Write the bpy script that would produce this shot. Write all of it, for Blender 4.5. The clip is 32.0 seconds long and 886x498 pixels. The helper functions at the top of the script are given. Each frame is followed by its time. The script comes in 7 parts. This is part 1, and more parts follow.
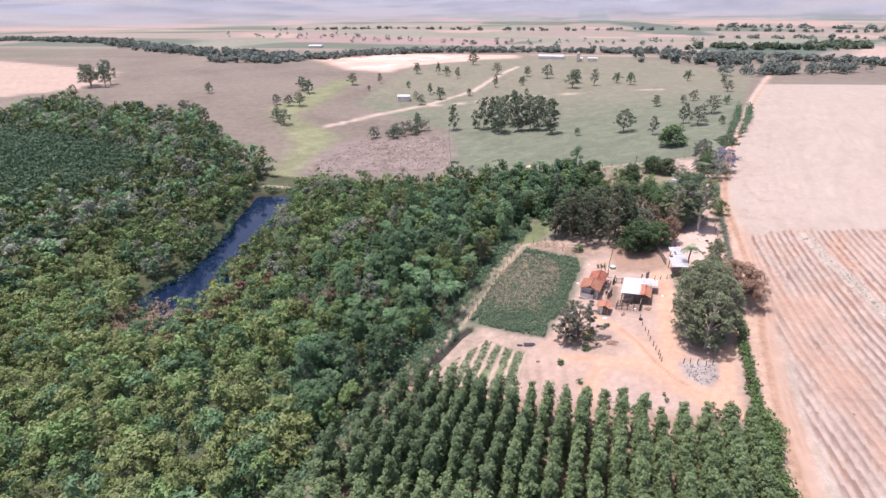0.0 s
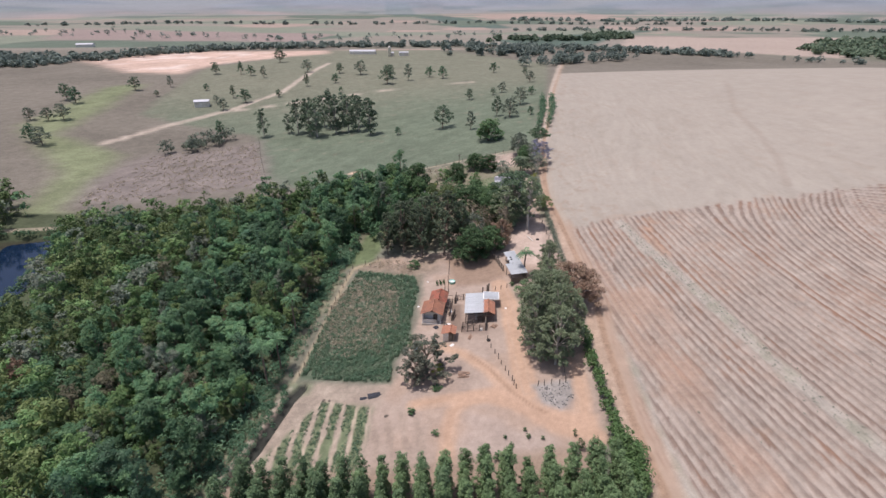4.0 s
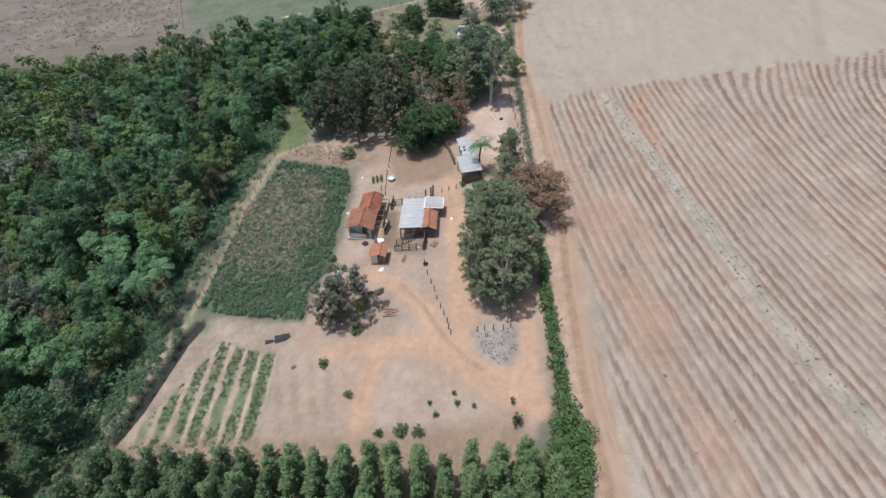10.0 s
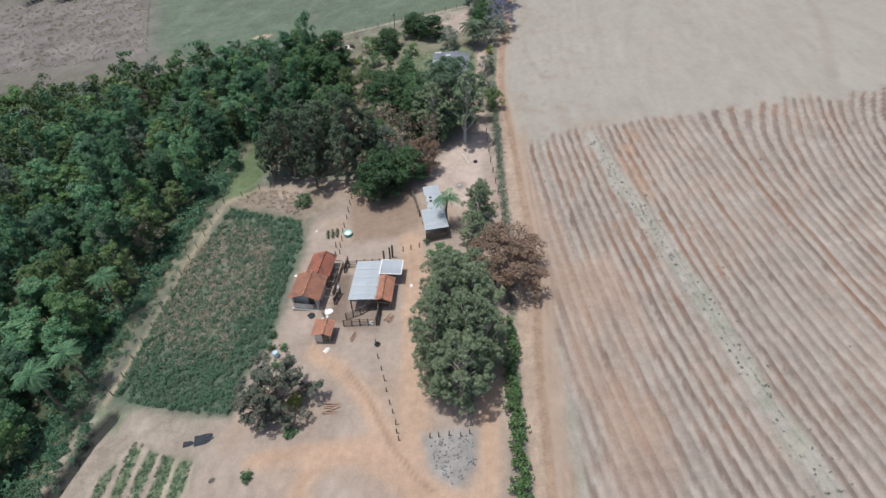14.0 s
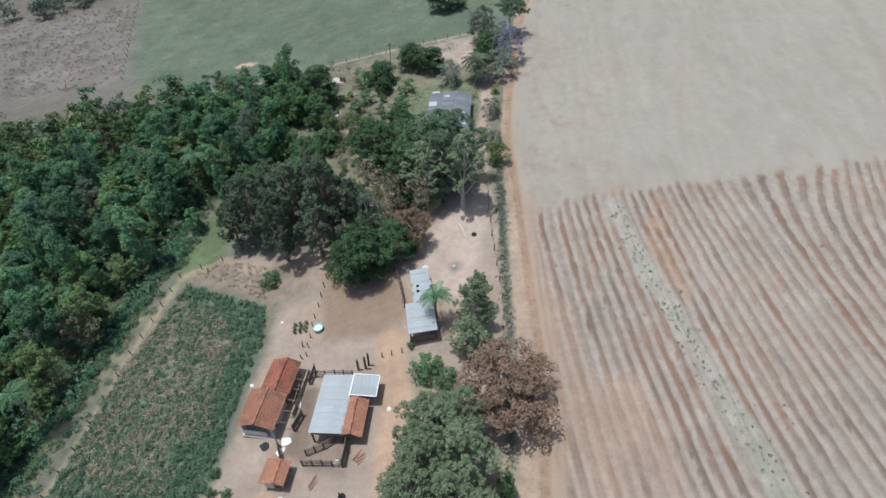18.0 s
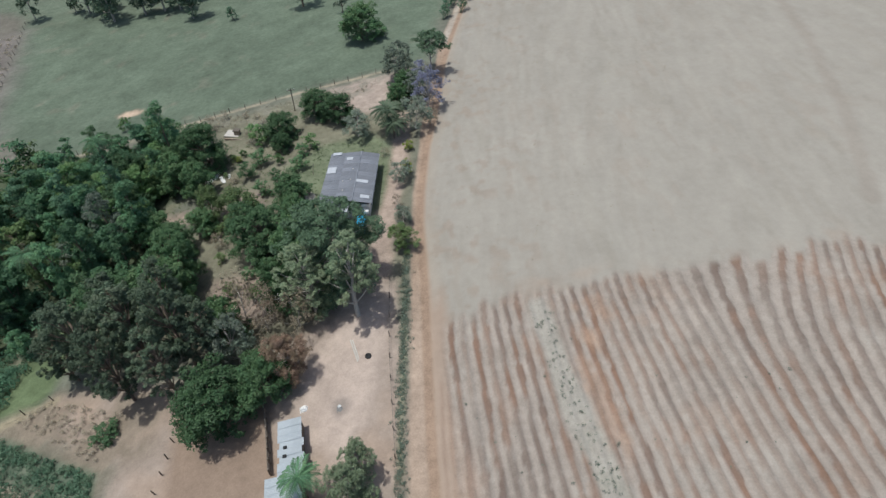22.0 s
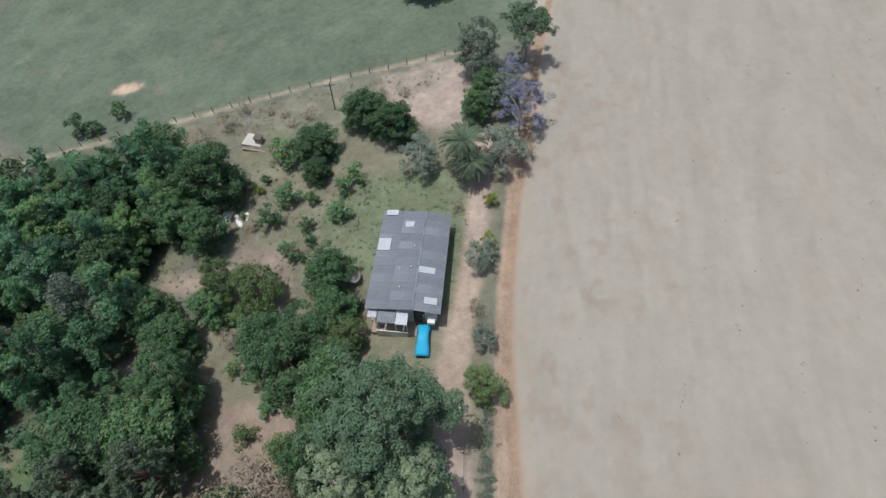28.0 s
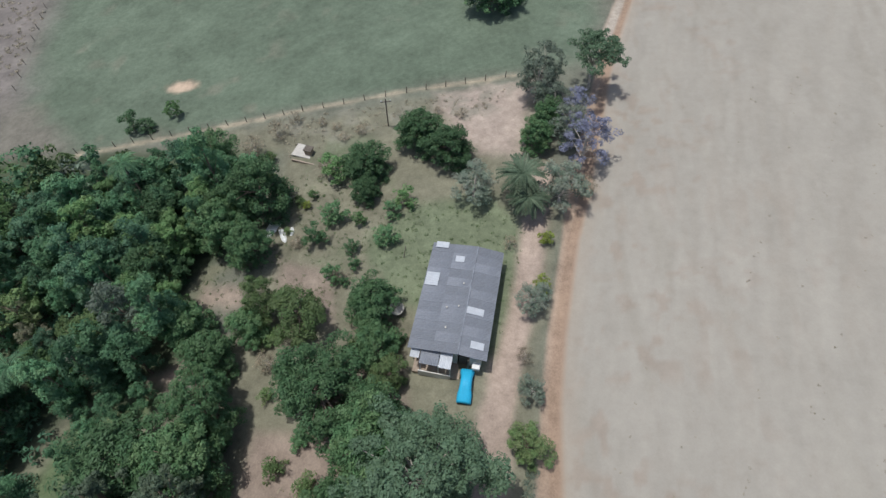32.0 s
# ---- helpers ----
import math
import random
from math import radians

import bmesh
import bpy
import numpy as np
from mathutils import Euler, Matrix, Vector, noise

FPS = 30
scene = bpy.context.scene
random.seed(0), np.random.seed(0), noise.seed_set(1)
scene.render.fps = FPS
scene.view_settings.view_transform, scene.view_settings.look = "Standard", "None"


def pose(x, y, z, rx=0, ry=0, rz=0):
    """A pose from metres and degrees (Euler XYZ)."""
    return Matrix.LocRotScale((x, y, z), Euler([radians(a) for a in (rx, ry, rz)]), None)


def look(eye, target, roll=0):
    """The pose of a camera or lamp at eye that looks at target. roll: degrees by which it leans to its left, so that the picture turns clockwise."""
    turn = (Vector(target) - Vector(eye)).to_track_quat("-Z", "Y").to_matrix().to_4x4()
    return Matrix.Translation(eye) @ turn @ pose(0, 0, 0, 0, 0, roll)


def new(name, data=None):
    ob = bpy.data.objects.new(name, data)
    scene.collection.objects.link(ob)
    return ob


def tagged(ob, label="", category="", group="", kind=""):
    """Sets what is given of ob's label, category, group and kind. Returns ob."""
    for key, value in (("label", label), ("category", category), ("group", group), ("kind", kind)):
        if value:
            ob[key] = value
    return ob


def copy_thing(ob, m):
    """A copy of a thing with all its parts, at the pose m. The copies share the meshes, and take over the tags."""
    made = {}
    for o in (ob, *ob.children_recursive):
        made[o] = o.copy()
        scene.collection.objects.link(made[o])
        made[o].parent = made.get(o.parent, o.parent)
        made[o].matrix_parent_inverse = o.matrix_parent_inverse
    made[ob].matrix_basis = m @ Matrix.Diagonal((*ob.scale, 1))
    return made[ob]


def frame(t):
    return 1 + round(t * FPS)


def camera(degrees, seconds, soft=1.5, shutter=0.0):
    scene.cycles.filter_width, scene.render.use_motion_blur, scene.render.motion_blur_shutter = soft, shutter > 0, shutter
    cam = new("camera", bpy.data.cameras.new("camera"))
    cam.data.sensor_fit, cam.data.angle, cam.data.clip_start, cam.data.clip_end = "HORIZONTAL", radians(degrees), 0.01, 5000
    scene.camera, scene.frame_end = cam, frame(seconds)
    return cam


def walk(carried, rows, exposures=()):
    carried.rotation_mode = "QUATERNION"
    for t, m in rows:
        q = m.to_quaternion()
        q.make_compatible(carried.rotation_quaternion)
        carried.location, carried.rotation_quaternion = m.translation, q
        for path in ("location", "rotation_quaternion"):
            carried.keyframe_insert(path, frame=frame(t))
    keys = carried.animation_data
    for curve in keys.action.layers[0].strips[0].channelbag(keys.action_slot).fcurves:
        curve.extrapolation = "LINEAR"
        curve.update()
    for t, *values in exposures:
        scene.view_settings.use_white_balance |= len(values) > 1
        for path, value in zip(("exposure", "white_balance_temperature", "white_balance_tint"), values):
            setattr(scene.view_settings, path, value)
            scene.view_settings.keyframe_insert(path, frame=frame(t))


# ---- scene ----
# ================= camera =================
cam = camera(82.0, 32.0, soft=1.45)


def eye(x, y, z, yaw, pitch, roll):
    return pose(x, y, z, 90 + pitch, 0, yaw) @ pose(0, 0, 0, 0, 0, -roll)


PATH = [
    (0, eye(-22.87, -65.80, 55.61, 14.94, -25.62, 0.58)),
    (0.5, eye(-22.96, -63.71, 55.58, 6.88, -25.77, 0.72)),
    (1, eye(-23.02, -61.65, 55.56, -1.20, -26.02, 0.61)),
    (1.5, eye(-23.03, -59.62, 55.58, -3.60, -26.17, 0.66)),
    (2, eye(-22.98, -57.60, 55.60, -3.83, -26.13, 0.66)),
    (2.5, eye(-22.84, -55.56, 55.63, -4.18, -26.16, 0.38)),
    (3, eye(-22.59, -53.51, 55.64, -4.49, -26.25, 0.10)),
    (3.5, eye(-22.25, -51.47, 55.63, -4.67, -26.31, -0.04)),
    (5.5, eye(-19.28, -43.56, 55.54, -4.99, -26.30, 0.14)),
    (6, eye(-18.38, -41.54, 55.52, -5.17, -26.29, 0.09)),
    (6.5, eye(-17.47, -39.49, 55.49, -5.37, -29.62, -0.13)),
    (7, eye(-16.54, -37.45, 55.47, -5.56, -33.59, -0.36)),
    (7.5, eye(-15.56, -35.52, 55.40, -5.78, -37.05, -0.56)),
    (8, eye(-14.55, -33.69, 55.28, -5.91, -37.62, -0.75)),
    (8.5, eye(-13.51, -31.97, 55.12, -6.38, -40.85, -1.01)),
    (9, eye(-12.46, -30.33, 54.92, -6.48, -44.48, -1.02)),
    (9.5, eye(-11.39, -28.77, 54.70, -6.32, -44.60, -0.94)),
    (10, eye(-10.33, -27.25, 54.49, -6.26, -44.42, -0.67)),
    (10.5, eye(-9.26, -25.67, 54.32, -6.19, -44.23, -0.57)),
    (11, eye(-8.19, -24.01, 54.19, -6.30, -44.03, -0.47)),
    (11.5, eye(-7.14, -22.29, 54.11, -6.11, -43.91, -0.44)),
    (12, eye(-6.15, -20.56, 54.06, -5.86, -43.92, -0.30)),
    (12.5, eye(-5.24, -18.86, 54.04, -5.74, -44.01, -0.20)),
    (13, eye(-4.37, -17.19, 54.03, -5.61, -44.07, -0.15)),
    (13.5, eye(-3.53, -15.48, 53.98, -5.67, -44.06, -0.26)),
    (14, eye(-2.73, -13.69, 53.90, -5.88, -43.97, -0.34)),
    (14.5, eye(-1.99, -11.82, 53.79, -7.07, -43.85, -0.60)),
    (16.5, eye(-0.62, -2.52, 53.58, -5.12, -43.76, -0.30)),
    (17, eye(0.00, 0.00, 53.61, -4.50, -43.80, -0.08)),
    (17.5, eye(0.75, 2.52, 53.65, -4.60, -43.91, -0.07)),
    (18, eye(1.73, 5.02, 53.69, -4.33, -43.88, 0.03)),
    (18.5, eye(3.01, 7.50, 53.71, -4.39, -43.93, 0.10)),
    (19, eye(4.60, 9.91, 53.73, -4.94, -44.00, 0.02)),
    (19.5, eye(6.42, 12.29, 53.76, -6.29, -44.07, -0.16)),
    (20, eye(8.34, 14.68, 53.80, -7.43, -44.09, -0.29)),
    (20.5, eye(10.21, 17.14, 53.83, -7.82, -44.16, -0.17)),
    (21, eye(11.91, 19.71, 53.86, -7.73, -44.17, 0.01)),
    (21.5, eye(13.32, 22.40, 53.92, -8.34, -44.18, -0.08)),
    (22, eye(14.37, 25.26, 53.98, -8.39, -44.21, 0.10)),
    (22.5, eye(15.08, 28.29, 54.00, -7.26, -44.21, 0.32)),
    (23, eye(15.52, 31.42, 53.99, -6.17, -44.11, 0.85)),
    (23.5, eye(15.82, 34.56, 53.94, -5.02, -44.15, 1.21)),
    (24, eye(16.03, 37.73, 53.88, -5.07, -44.14, 1.04)),
    (24.5, eye(16.14, 40.95, 53.82, -5.72, -44.13, 0.83)),
    (25, eye(16.10, 44.24, 53.76, -5.99, -44.02, 0.78)),
    (25.5, eye(15.87, 47.52, 53.72, -5.21, -43.90, 0.78)),
    (26, eye(15.47, 50.72, 53.71, -3.33, -43.80, 0.74)),
    (26.5, eye(14.93, 53.80, 53.70, -2.40, -46.54, 1.11)),
    (28.5, eye(10.67, 62.65, 53.66, -3.14, -56.45, -0.13)),
    (29, eye(9.96, 63.99, 53.55, -5.31, -55.94, 0.03)),
    (29.5, eye(9.45, 65.02, 53.46, -6.22, -55.95, -0.12)),
    (30, eye(9.19, 65.65, 53.45, -6.31, -55.88, -0.37)),
    (30.5, eye(9.10, 65.94, 53.50, -5.80, -55.81, -0.21)),
    (31, eye(9.08, 66.04, 53.58, -4.18, -55.58, -0.06)),
    (31.5, eye(9.07, 66.05, 53.67, -0.82, -55.62, -0.12)),
    (32, eye(9.07, 66.04, 53.76, 2.67, -55.78, -0.07)),
]
EXPOSURES = [(0, 0.62, 6950, 33), (1, 0.38, 7000, 30), (2, 0.18, 7000, 26), (3.5, 0.02, 6850, 22), (6, -0.05, 6650, 17), (9, -0.06, 6700, 14), (13, -0.14, 6450, 10), (17, -0.14, 6250, 7), (19, -0.16, 6200, 6), (23, -0.3, 6350, 6), (26, -0.28, 6350, 6), (29, -0.22, 6350, 8), (32, -0.25, 6300, 8)]
walk(cam, PATH, EXPOSURES)

# ================= world and sun =================
SUN_EL, SUN_AZ = radians(76), Vector((-0.98, 0.18))
world = bpy.data.worlds.new("sky")
world.use_nodes = True
scene.world = world
sky = world.node_tree.nodes.new("ShaderNodeTexSky")
sky.sky_type = "NISHITA"
sky.sun_disc = False
sky.sun_elevation = SUN_EL
sky.sun_rotation = math.atan2(SUN_AZ.x, SUN_AZ.y)
sky.dust_density = 2.5
world.node_tree.nodes["Background"].inputs[1].default_value = 0.125
world.node_tree.links.new(sky.outputs[0], world.node_tree.nodes["Background"].inputs[0])
sun_data = bpy.data.lights.new("sun", "SUN")
sun_data.energy = 3.3
sun_data.angle = radians(0.6)
sun_data.color = (1.0, 0.975, 0.94)
sun = new("sun", sun_data)
sun.matrix_world = look(Vector((SUN_AZ.x, SUN_AZ.y, 0)).normalized() * 100 * math.cos(SUN_EL) + Vector((0, 0, 100 * math.sin(SUN_EL))), (0, 0, 0))

# ================= materials =================


def material(name, color, rough=0.8, vary=0.25, scale=1.0, metal=0.0, bump=0.0, island=0.0, rand=0.0, spec=0.3, attr="", coords="Object", second=None, grain=6.0):
    """A surface with stains at two scales, fine relief, and a different tone for each object or island."""
    m = bpy.data.materials.new(name)
    m.use_nodes = True
    nt = m.node_tree
    b = nt.nodes["Principled BSDF"]
    b.inputs["Roughness"].default_value = rough
    b.inputs["Metallic"].default_value = metal
    b.inputs["Specular IOR Level"].default_value = spec

    def node(kind, **sets):
        n = nt.nodes.new(kind)
        for k, v in sets.items():
            n.inputs[k].default_value = v
        return n

    pos = node("ShaderNodeNewGeometry").outputs["Position"] if coords == "World" else node("ShaderNodeTexCoord").outputs["Object"]
    n1 = node("ShaderNodeTexNoise", Scale=scale, Detail=6.0, Roughness=0.62)
    n2 = node("ShaderNodeTexNoise", Scale=scale * grain, Detail=4.0, Roughness=0.7)
    nt.links.new(pos, n1.inputs["Vector"])
    nt.links.new(pos, n2.inputs["Vector"])
    add = node("ShaderNodeMath")
    add.operation = "ADD"
    nt.links.new(n1.outputs["Fac"], add.inputs[0])
    nt.links.new(n2.outputs["Fac"], add.inputs[1])
    val = add.outputs[0]
    low, high = 1.0 - vary, 1.0 + vary
    rng = node("ShaderNodeMapRange")
    rng.inputs["From Min"].default_value, rng.inputs["From Max"].default_value = 0.7, 1.3
    rng.inputs["To Min"].default_value, rng.inputs["To Max"].default_value = low, high
    nt.links.new(val, rng.inputs["Value"])
    tone = rng.outputs[0]

    def times(a, b_out, lo, hi):
        r = node("ShaderNodeMapRange")
        r.inputs["To Min"].default_value, r.inputs["To Max"].default_value = lo, hi
        nt.links.new(b_out, r.inputs["Value"])
        mul = node("ShaderNodeMath")
        mul.operation = "MULTIPLY"
        nt.links.new(a, mul.inputs[0])
        nt.links.new(r.outputs[0], mul.inputs[1])
        return mul.outputs[0]

    if island:
        tone = times(tone, node("ShaderNodeNewGeometry").outputs["Random Per Island"], 1 - island, 1 + island)
    if rand:
        tone = times(tone, node("ShaderNodeObjectInfo").outputs["Random"], 1 - rand, 1 + rand)
    if attr:
        a = node("ShaderNodeAttribute")
        a.attribute_name = attr
        base = a.outputs["Color"]
    else:
        rgb = node("ShaderNodeRGB")
        rgb.outputs[0].default_value = (*color, 1)
        base = rgb.outputs[0]
        if second:
            mixc = node("ShaderNodeMix")
            mixc.data_type = "RGBA"
            mixc.inputs["B"].default_value = (0, 0, 0, 1)
            other = node("ShaderNodeRGB")
            other.outputs[0].default_value = (*second, 1)
            n3 = node("ShaderNodeTexNoise", Scale=scale * 0.6, Detail=5.0, Roughness=0.6)
            nt.links.new(pos, n3.inputs["Vector"])
            step = node("ShaderNodeMapRange")
            step.inputs["From Min"].default_value, step.inputs["From Max"].default_value = 0.45, 0.62
            nt.links.new(n3.outputs["Fac"], step.inputs["Value"])
            fac = step.outputs[0]
            if rand:
                r2 = node("ShaderNodeObjectInfo").outputs["Random"]
                fac = times(fac, r2, 0.3, 1.0)
            nt.links.new(fac, mixc.inputs[0])
            nt.links.new(base, mixc.inputs[6])
            nt.links.new(other.outputs[0], mixc.inputs[7])
            base = mixc.outputs[2]
    scl = node("ShaderNodeVectorMath")
    scl.operation = "SCALE"
    nt.links.new(base, scl.inputs[0])
    nt.links.new(tone, scl.inputs["Scale"])
    nt.links.new(scl.outputs[0], b.inputs["Base Color"])
    if bump:
        bp = node("ShaderNodeBump", Strength=0.6, Distance=bump)
        nt.links.new(val, bp.inputs["Height"])
        nt.links.new(bp.outputs[0], b.inputs["Normal"])
    return m


def leaf_material(name, color, second, rand=0.25):
    m = material(name, color, rough=0.6, vary=0.24, scale=0.9, grain=2.2, island=0.13, rand=rand, spec=0.25, second=second)
    nt = m.node_tree
    b = nt.nodes["Principled BSDF"]
    out = nt.nodes["Material Output"]
    tr = nt.nodes.new("ShaderNodeBsdfTranslucent")
    mix = nt.nodes.new("ShaderNodeMixShader")
    mix.inputs[0].default_value = 0.22
    src = b.inputs["Base Color"].links[0].from_socket
    nt.links.new(src, tr.inputs["Color"])
    nt.links.new(b.outputs[0], mix.inputs[1])
    nt.links.new(tr.outputs[0], mix.inputs[2])
    nt.links.new(mix.outputs[0], out.inputs[0])
    return m


def ground_material():
    """Earth, grass and stubble: the zone's base colour, broken up at three scales as strongly as the zone asks for."""
    m = bpy.data.materials.new("earth_and_grass")
    m.use_nodes = True
    nt = m.node_tree
    b = nt.nodes["Principled BSDF"]
    b.inputs["Roughness"].default_value = 0.95
    b.inputs["Specular IOR Level"].default_value = 0.1
    pos = nt.nodes.new("ShaderNodeNewGeometry").outputs["Position"]
    att = nt.nodes.new("ShaderNodeAttribute")
    att.attribute_name = "albedo"
    total = None
    for scale, gain in ((0.22, 0.5), (1.1, 0.5), (5.0, 0.42)):
        n = nt.nodes.new("ShaderNodeTexNoise")
        n.inputs["Scale"].default_value, n.inputs["Detail"].default_value, n.inputs["Roughness"].default_value = scale, 4.0, 0.65
        nt.links.new(pos, n.inputs["Vector"])
        r = nt.nodes.new("ShaderNodeMapRange")
        r.clamp = False
        r.inputs["From Min"].default_value, r.inputs["From Max"].default_value = 0.3, 0.7
        r.inputs["To Min"].default_value, r.inputs["To Max"].default_value = -gain * 0.3, gain * 0.3
        nt.links.new(n.outputs["Fac"], r.inputs["Value"])
        if total is None:
            total = r.outputs[0]
        else:
            add = nt.nodes.new("ShaderNodeMath")
            nt.links.new(total, add.inputs[0])
            nt.links.new(r.outputs[0], add.inputs[1])
            total = add.outputs[0]
    k = nt.nodes.new("ShaderNodeMath")
    k.operation = "MULTIPLY_ADD"
    nt.links.new(total, k.inputs[0])
    nt.links.new(att.outputs["Alpha"], k.inputs[1])
    k.inputs[2].default_value = 1.0
    scl = nt.nodes.new("ShaderNodeVectorMath")
    scl.operation = "SCALE"
    nt.links.new(att.outputs["Color"], scl.inputs[0])
    nt.links.new(k.outputs[0], scl.inputs["Scale"])
    nt.links.new(scl.outputs[0], b.inputs["Base Color"])
    bp = nt.nodes.new("ShaderNodeBump")
    bp.inputs["Strength"].default_value, bp.inputs["Distance"].default_value = 0.4, 0.06
    nt.links.new(total, bp.inputs["Height"])
    nt.links.new(bp.outputs[0], b.inputs["Normal"])
    return m


M_GROUND = ground_material()
M_BARK = material("bark", (0.20, 0.155, 0.12), rough=0.9, vary=0.3, scale=2, bump=0.03, rand=0.2)
M_BARK_PALE = material("pale_bark", (0.42, 0.38, 0.33), rough=0.85, vary=0.3, scale=1.5, bump=0.02, rand=0.15)
M_STEM = material("white_bark", (0.46, 0.43, 0.38), rough=0.8, vary=0.2, scale=1.5, bump=0.01)
M_LEAF = leaf_material("forest_leaves", (0.106, 0.228, 0.116), (0.148, 0.245, 0.118), 0.40)
M_LEAF_M = leaf_material("mango_leaves", (0.084, 0.170, 0.076), (0.118, 0.186, 0.082), 0.32)
# eucalypt leaves with shade put into the colour, for the darker crowns
M_LEAF_K = leaf_material("shade_toned_eucalypt_leaves", (0.102, 0.148, 0.092), (0.130, 0.158, 0.102), 0.22)
M_LEAF_O = leaf_material("olive_leaves", (0.135, 0.212, 0.082), (0.178, 0.212, 0.098), 0.3)
M_LEAF_T = leaf_material("tawny_leaves", (0.200, 0.190, 0.128), (0.160, 0.185, 0.110), 0.3)
# darker plantation copy: shade of the left rows put into the leaf colour
M_LEAF_N = leaf_material("shade_toned_plantation_leaves", (0.132, 0.222, 0.114), (0.152, 0.225, 0.116), 0.22)
M_LEAF_B = leaf_material("bright_leaves", (0.125, 0.232, 0.088), (0.162, 0.238, 0.096), 0.3)
M_LEAF_D = leaf_material("dark_leaves", (0.084, 0.180, 0.106), (0.118, 0.198, 0.110), 0.3)
M_LEAF_G = leaf_material("grey_green_leaves", (0.172, 0.222, 0.165), (0.215, 0.232, 0.185), 0.25)
M_LEAF_E = leaf_material("eucalypt_leaves", (0.106, 0.166, 0.106), (0.148, 0.184, 0.124), 0.25)
# lighter copy of the eucalypt leaves, sunlight put into the colour
M_LEAF_U = leaf_material("sun_toned_eucalypt_leaves", (0.185, 0.245, 0.145), (0.215, 0.252, 0.155), 0.2)
M_LEAF_F = leaf_material("feathery_leaves", (0.128, 0.208, 0.122), (0.155, 0.222, 0.130), 0.1)
M_LEAF_S = leaf_material("dusky_leaves", (0.122, 0.150, 0.112), (0.185, 0.175, 0.135), 0.2)
M_LEAF_R = leaf_material("brown_leaves", (0.30, 0.205, 0.150), (0.21, 0.175, 0.105), 0.2)
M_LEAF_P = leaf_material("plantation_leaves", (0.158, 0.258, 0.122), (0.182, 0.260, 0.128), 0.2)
M_LEAF_V = leaf_material("violet_blossom", (0.25, 0.262, 0.365), (0.23, 0.24, 0.25), 0.1)
# leaves of the far belts, paled and blued in colour to give haze
M_LEAF_H = leaf_material("hazed_far_leaves", (0.170, 0.225, 0.195), (0.195, 0.235, 0.205), 0.2)
M_LEAF_Y = leaf_material("yellow_green_leaves", (0.24, 0.29, 0.06), (0.17, 0.24, 0.07), 0.1)
M_LEAF_L = leaf_material("light_forest_leaves", (0.190, 0.265, 0.100), (0.225, 0.275, 0.125), 0.2)
M_STRAW = leaf_material("dry_brush", (0.30, 0.25, 0.18), (0.22, 0.20, 0.13), 0.2)

# ================= terrain =================


def ss(a, b, v):
    v = np.clip((np.asarray(v, float) - a) / (b - a), 0, 1)
    return v * v * (3 - 2 * v)


def lattice(ix, iy, seed):
    n = (ix.astype(np.int64) * 374761393 + iy.astype(np.int64) * 668265263 + seed * 1442695041) & 0x7FFFFFFF
    n = ((n ^ (n >> 13)) * 1274126177) & 0x7FFFFFFF
    return ((n ^ (n >> 16)) & 0xFFFF) / 65535.0


def vnoise(x, y, size, seed=0, octaves=3):
    """Smooth noise between -1 and 1 with lumps of that size in metres."""
    x, y = np.asarray(x, float) / size, np.asarray(y, float) / size
    total, amp, norm = 0, 1.0, 0
    for o in range(octaves):
        ix, iy = np.floor(x), np.floor(y)
        fx, fy = x - ix, y - iy
        fx, fy = fx * fx * (3 - 2 * fx), fy * fy * (3 - 2 * fy)
        a, b = lattice(ix, iy, seed + o), lattice(ix + 1, iy, seed + o)
        c, d = lattice(ix, iy + 1, seed + o), lattice(ix + 1, iy + 1, seed + o)
        total = total + amp * ((a * (1 - fx) + b * fx) * (1 - fy) + (c * (1 - fx) + d * fx) * fy)
        norm += amp
        amp, x, y = amp * 0.5, x * 2, y * 2
    return total / norm * 2 - 1


def rise(x, y):
    """Height of the land: a slope that falls from the ploughed field to the pond, flatter beyond, rolling far away."""
    x, y = np.asarray(x, float), np.asarray(y, float)
    h = np.where(x >= 0, 19.5 * np.tanh(x / 130), 15.75 * np.tanh(x / 105)) + 10 * ss(105, 260, -x)
    z = h * (1 - ss(160, 420, y)) + 0.015 * np.clip(y, -200, 170)
    d = np.hypot(x, y)
    far = ss(500, 1500, d)
    hills = ss(2300, 4300, d) * (150 + 75 * vnoise(x, y, 1100, 9, 3))
    return z + far * (14 * vnoise(x, y, 900, 5, 2) - 6) + hills


def height(x, y):
    return float(rise(x, y))


def along(x, y, line):
    """Distance to a line of points."""
    d = np.full(np.shape(x), 1e9)
    for (ax, ay), (bx, by) in zip(line, line[1:]):
        ux, uy = bx - ax, by - ay
        s = np.clip(((x - ax) * ux + (y - ay) * uy) / (ux * ux + uy * uy), 0, 1)
        d = np.minimum(d, np.hypot(x - ax - s * ux, y - ay - s * uy))
    return d


def inside(x, y, ring):
    """Signed distance to a ring of points, positive inside."""
    odd = np.zeros(np.shape(x), bool)
    for (ax, ay), (bx, by) in zip(ring, ring[1:] + ring[:1]):
        cross = (ay > y) != (by > y)
        with np.errstate(divide="ignore", invalid="ignore"):
            odd ^= cross & (x < (bx - ax) * (y - ay) / ((by - ay) if by != ay else 1e-9) + ax)
    d = along(x, y, ring + ring[:1])
    return np.where(odd, d, -d)


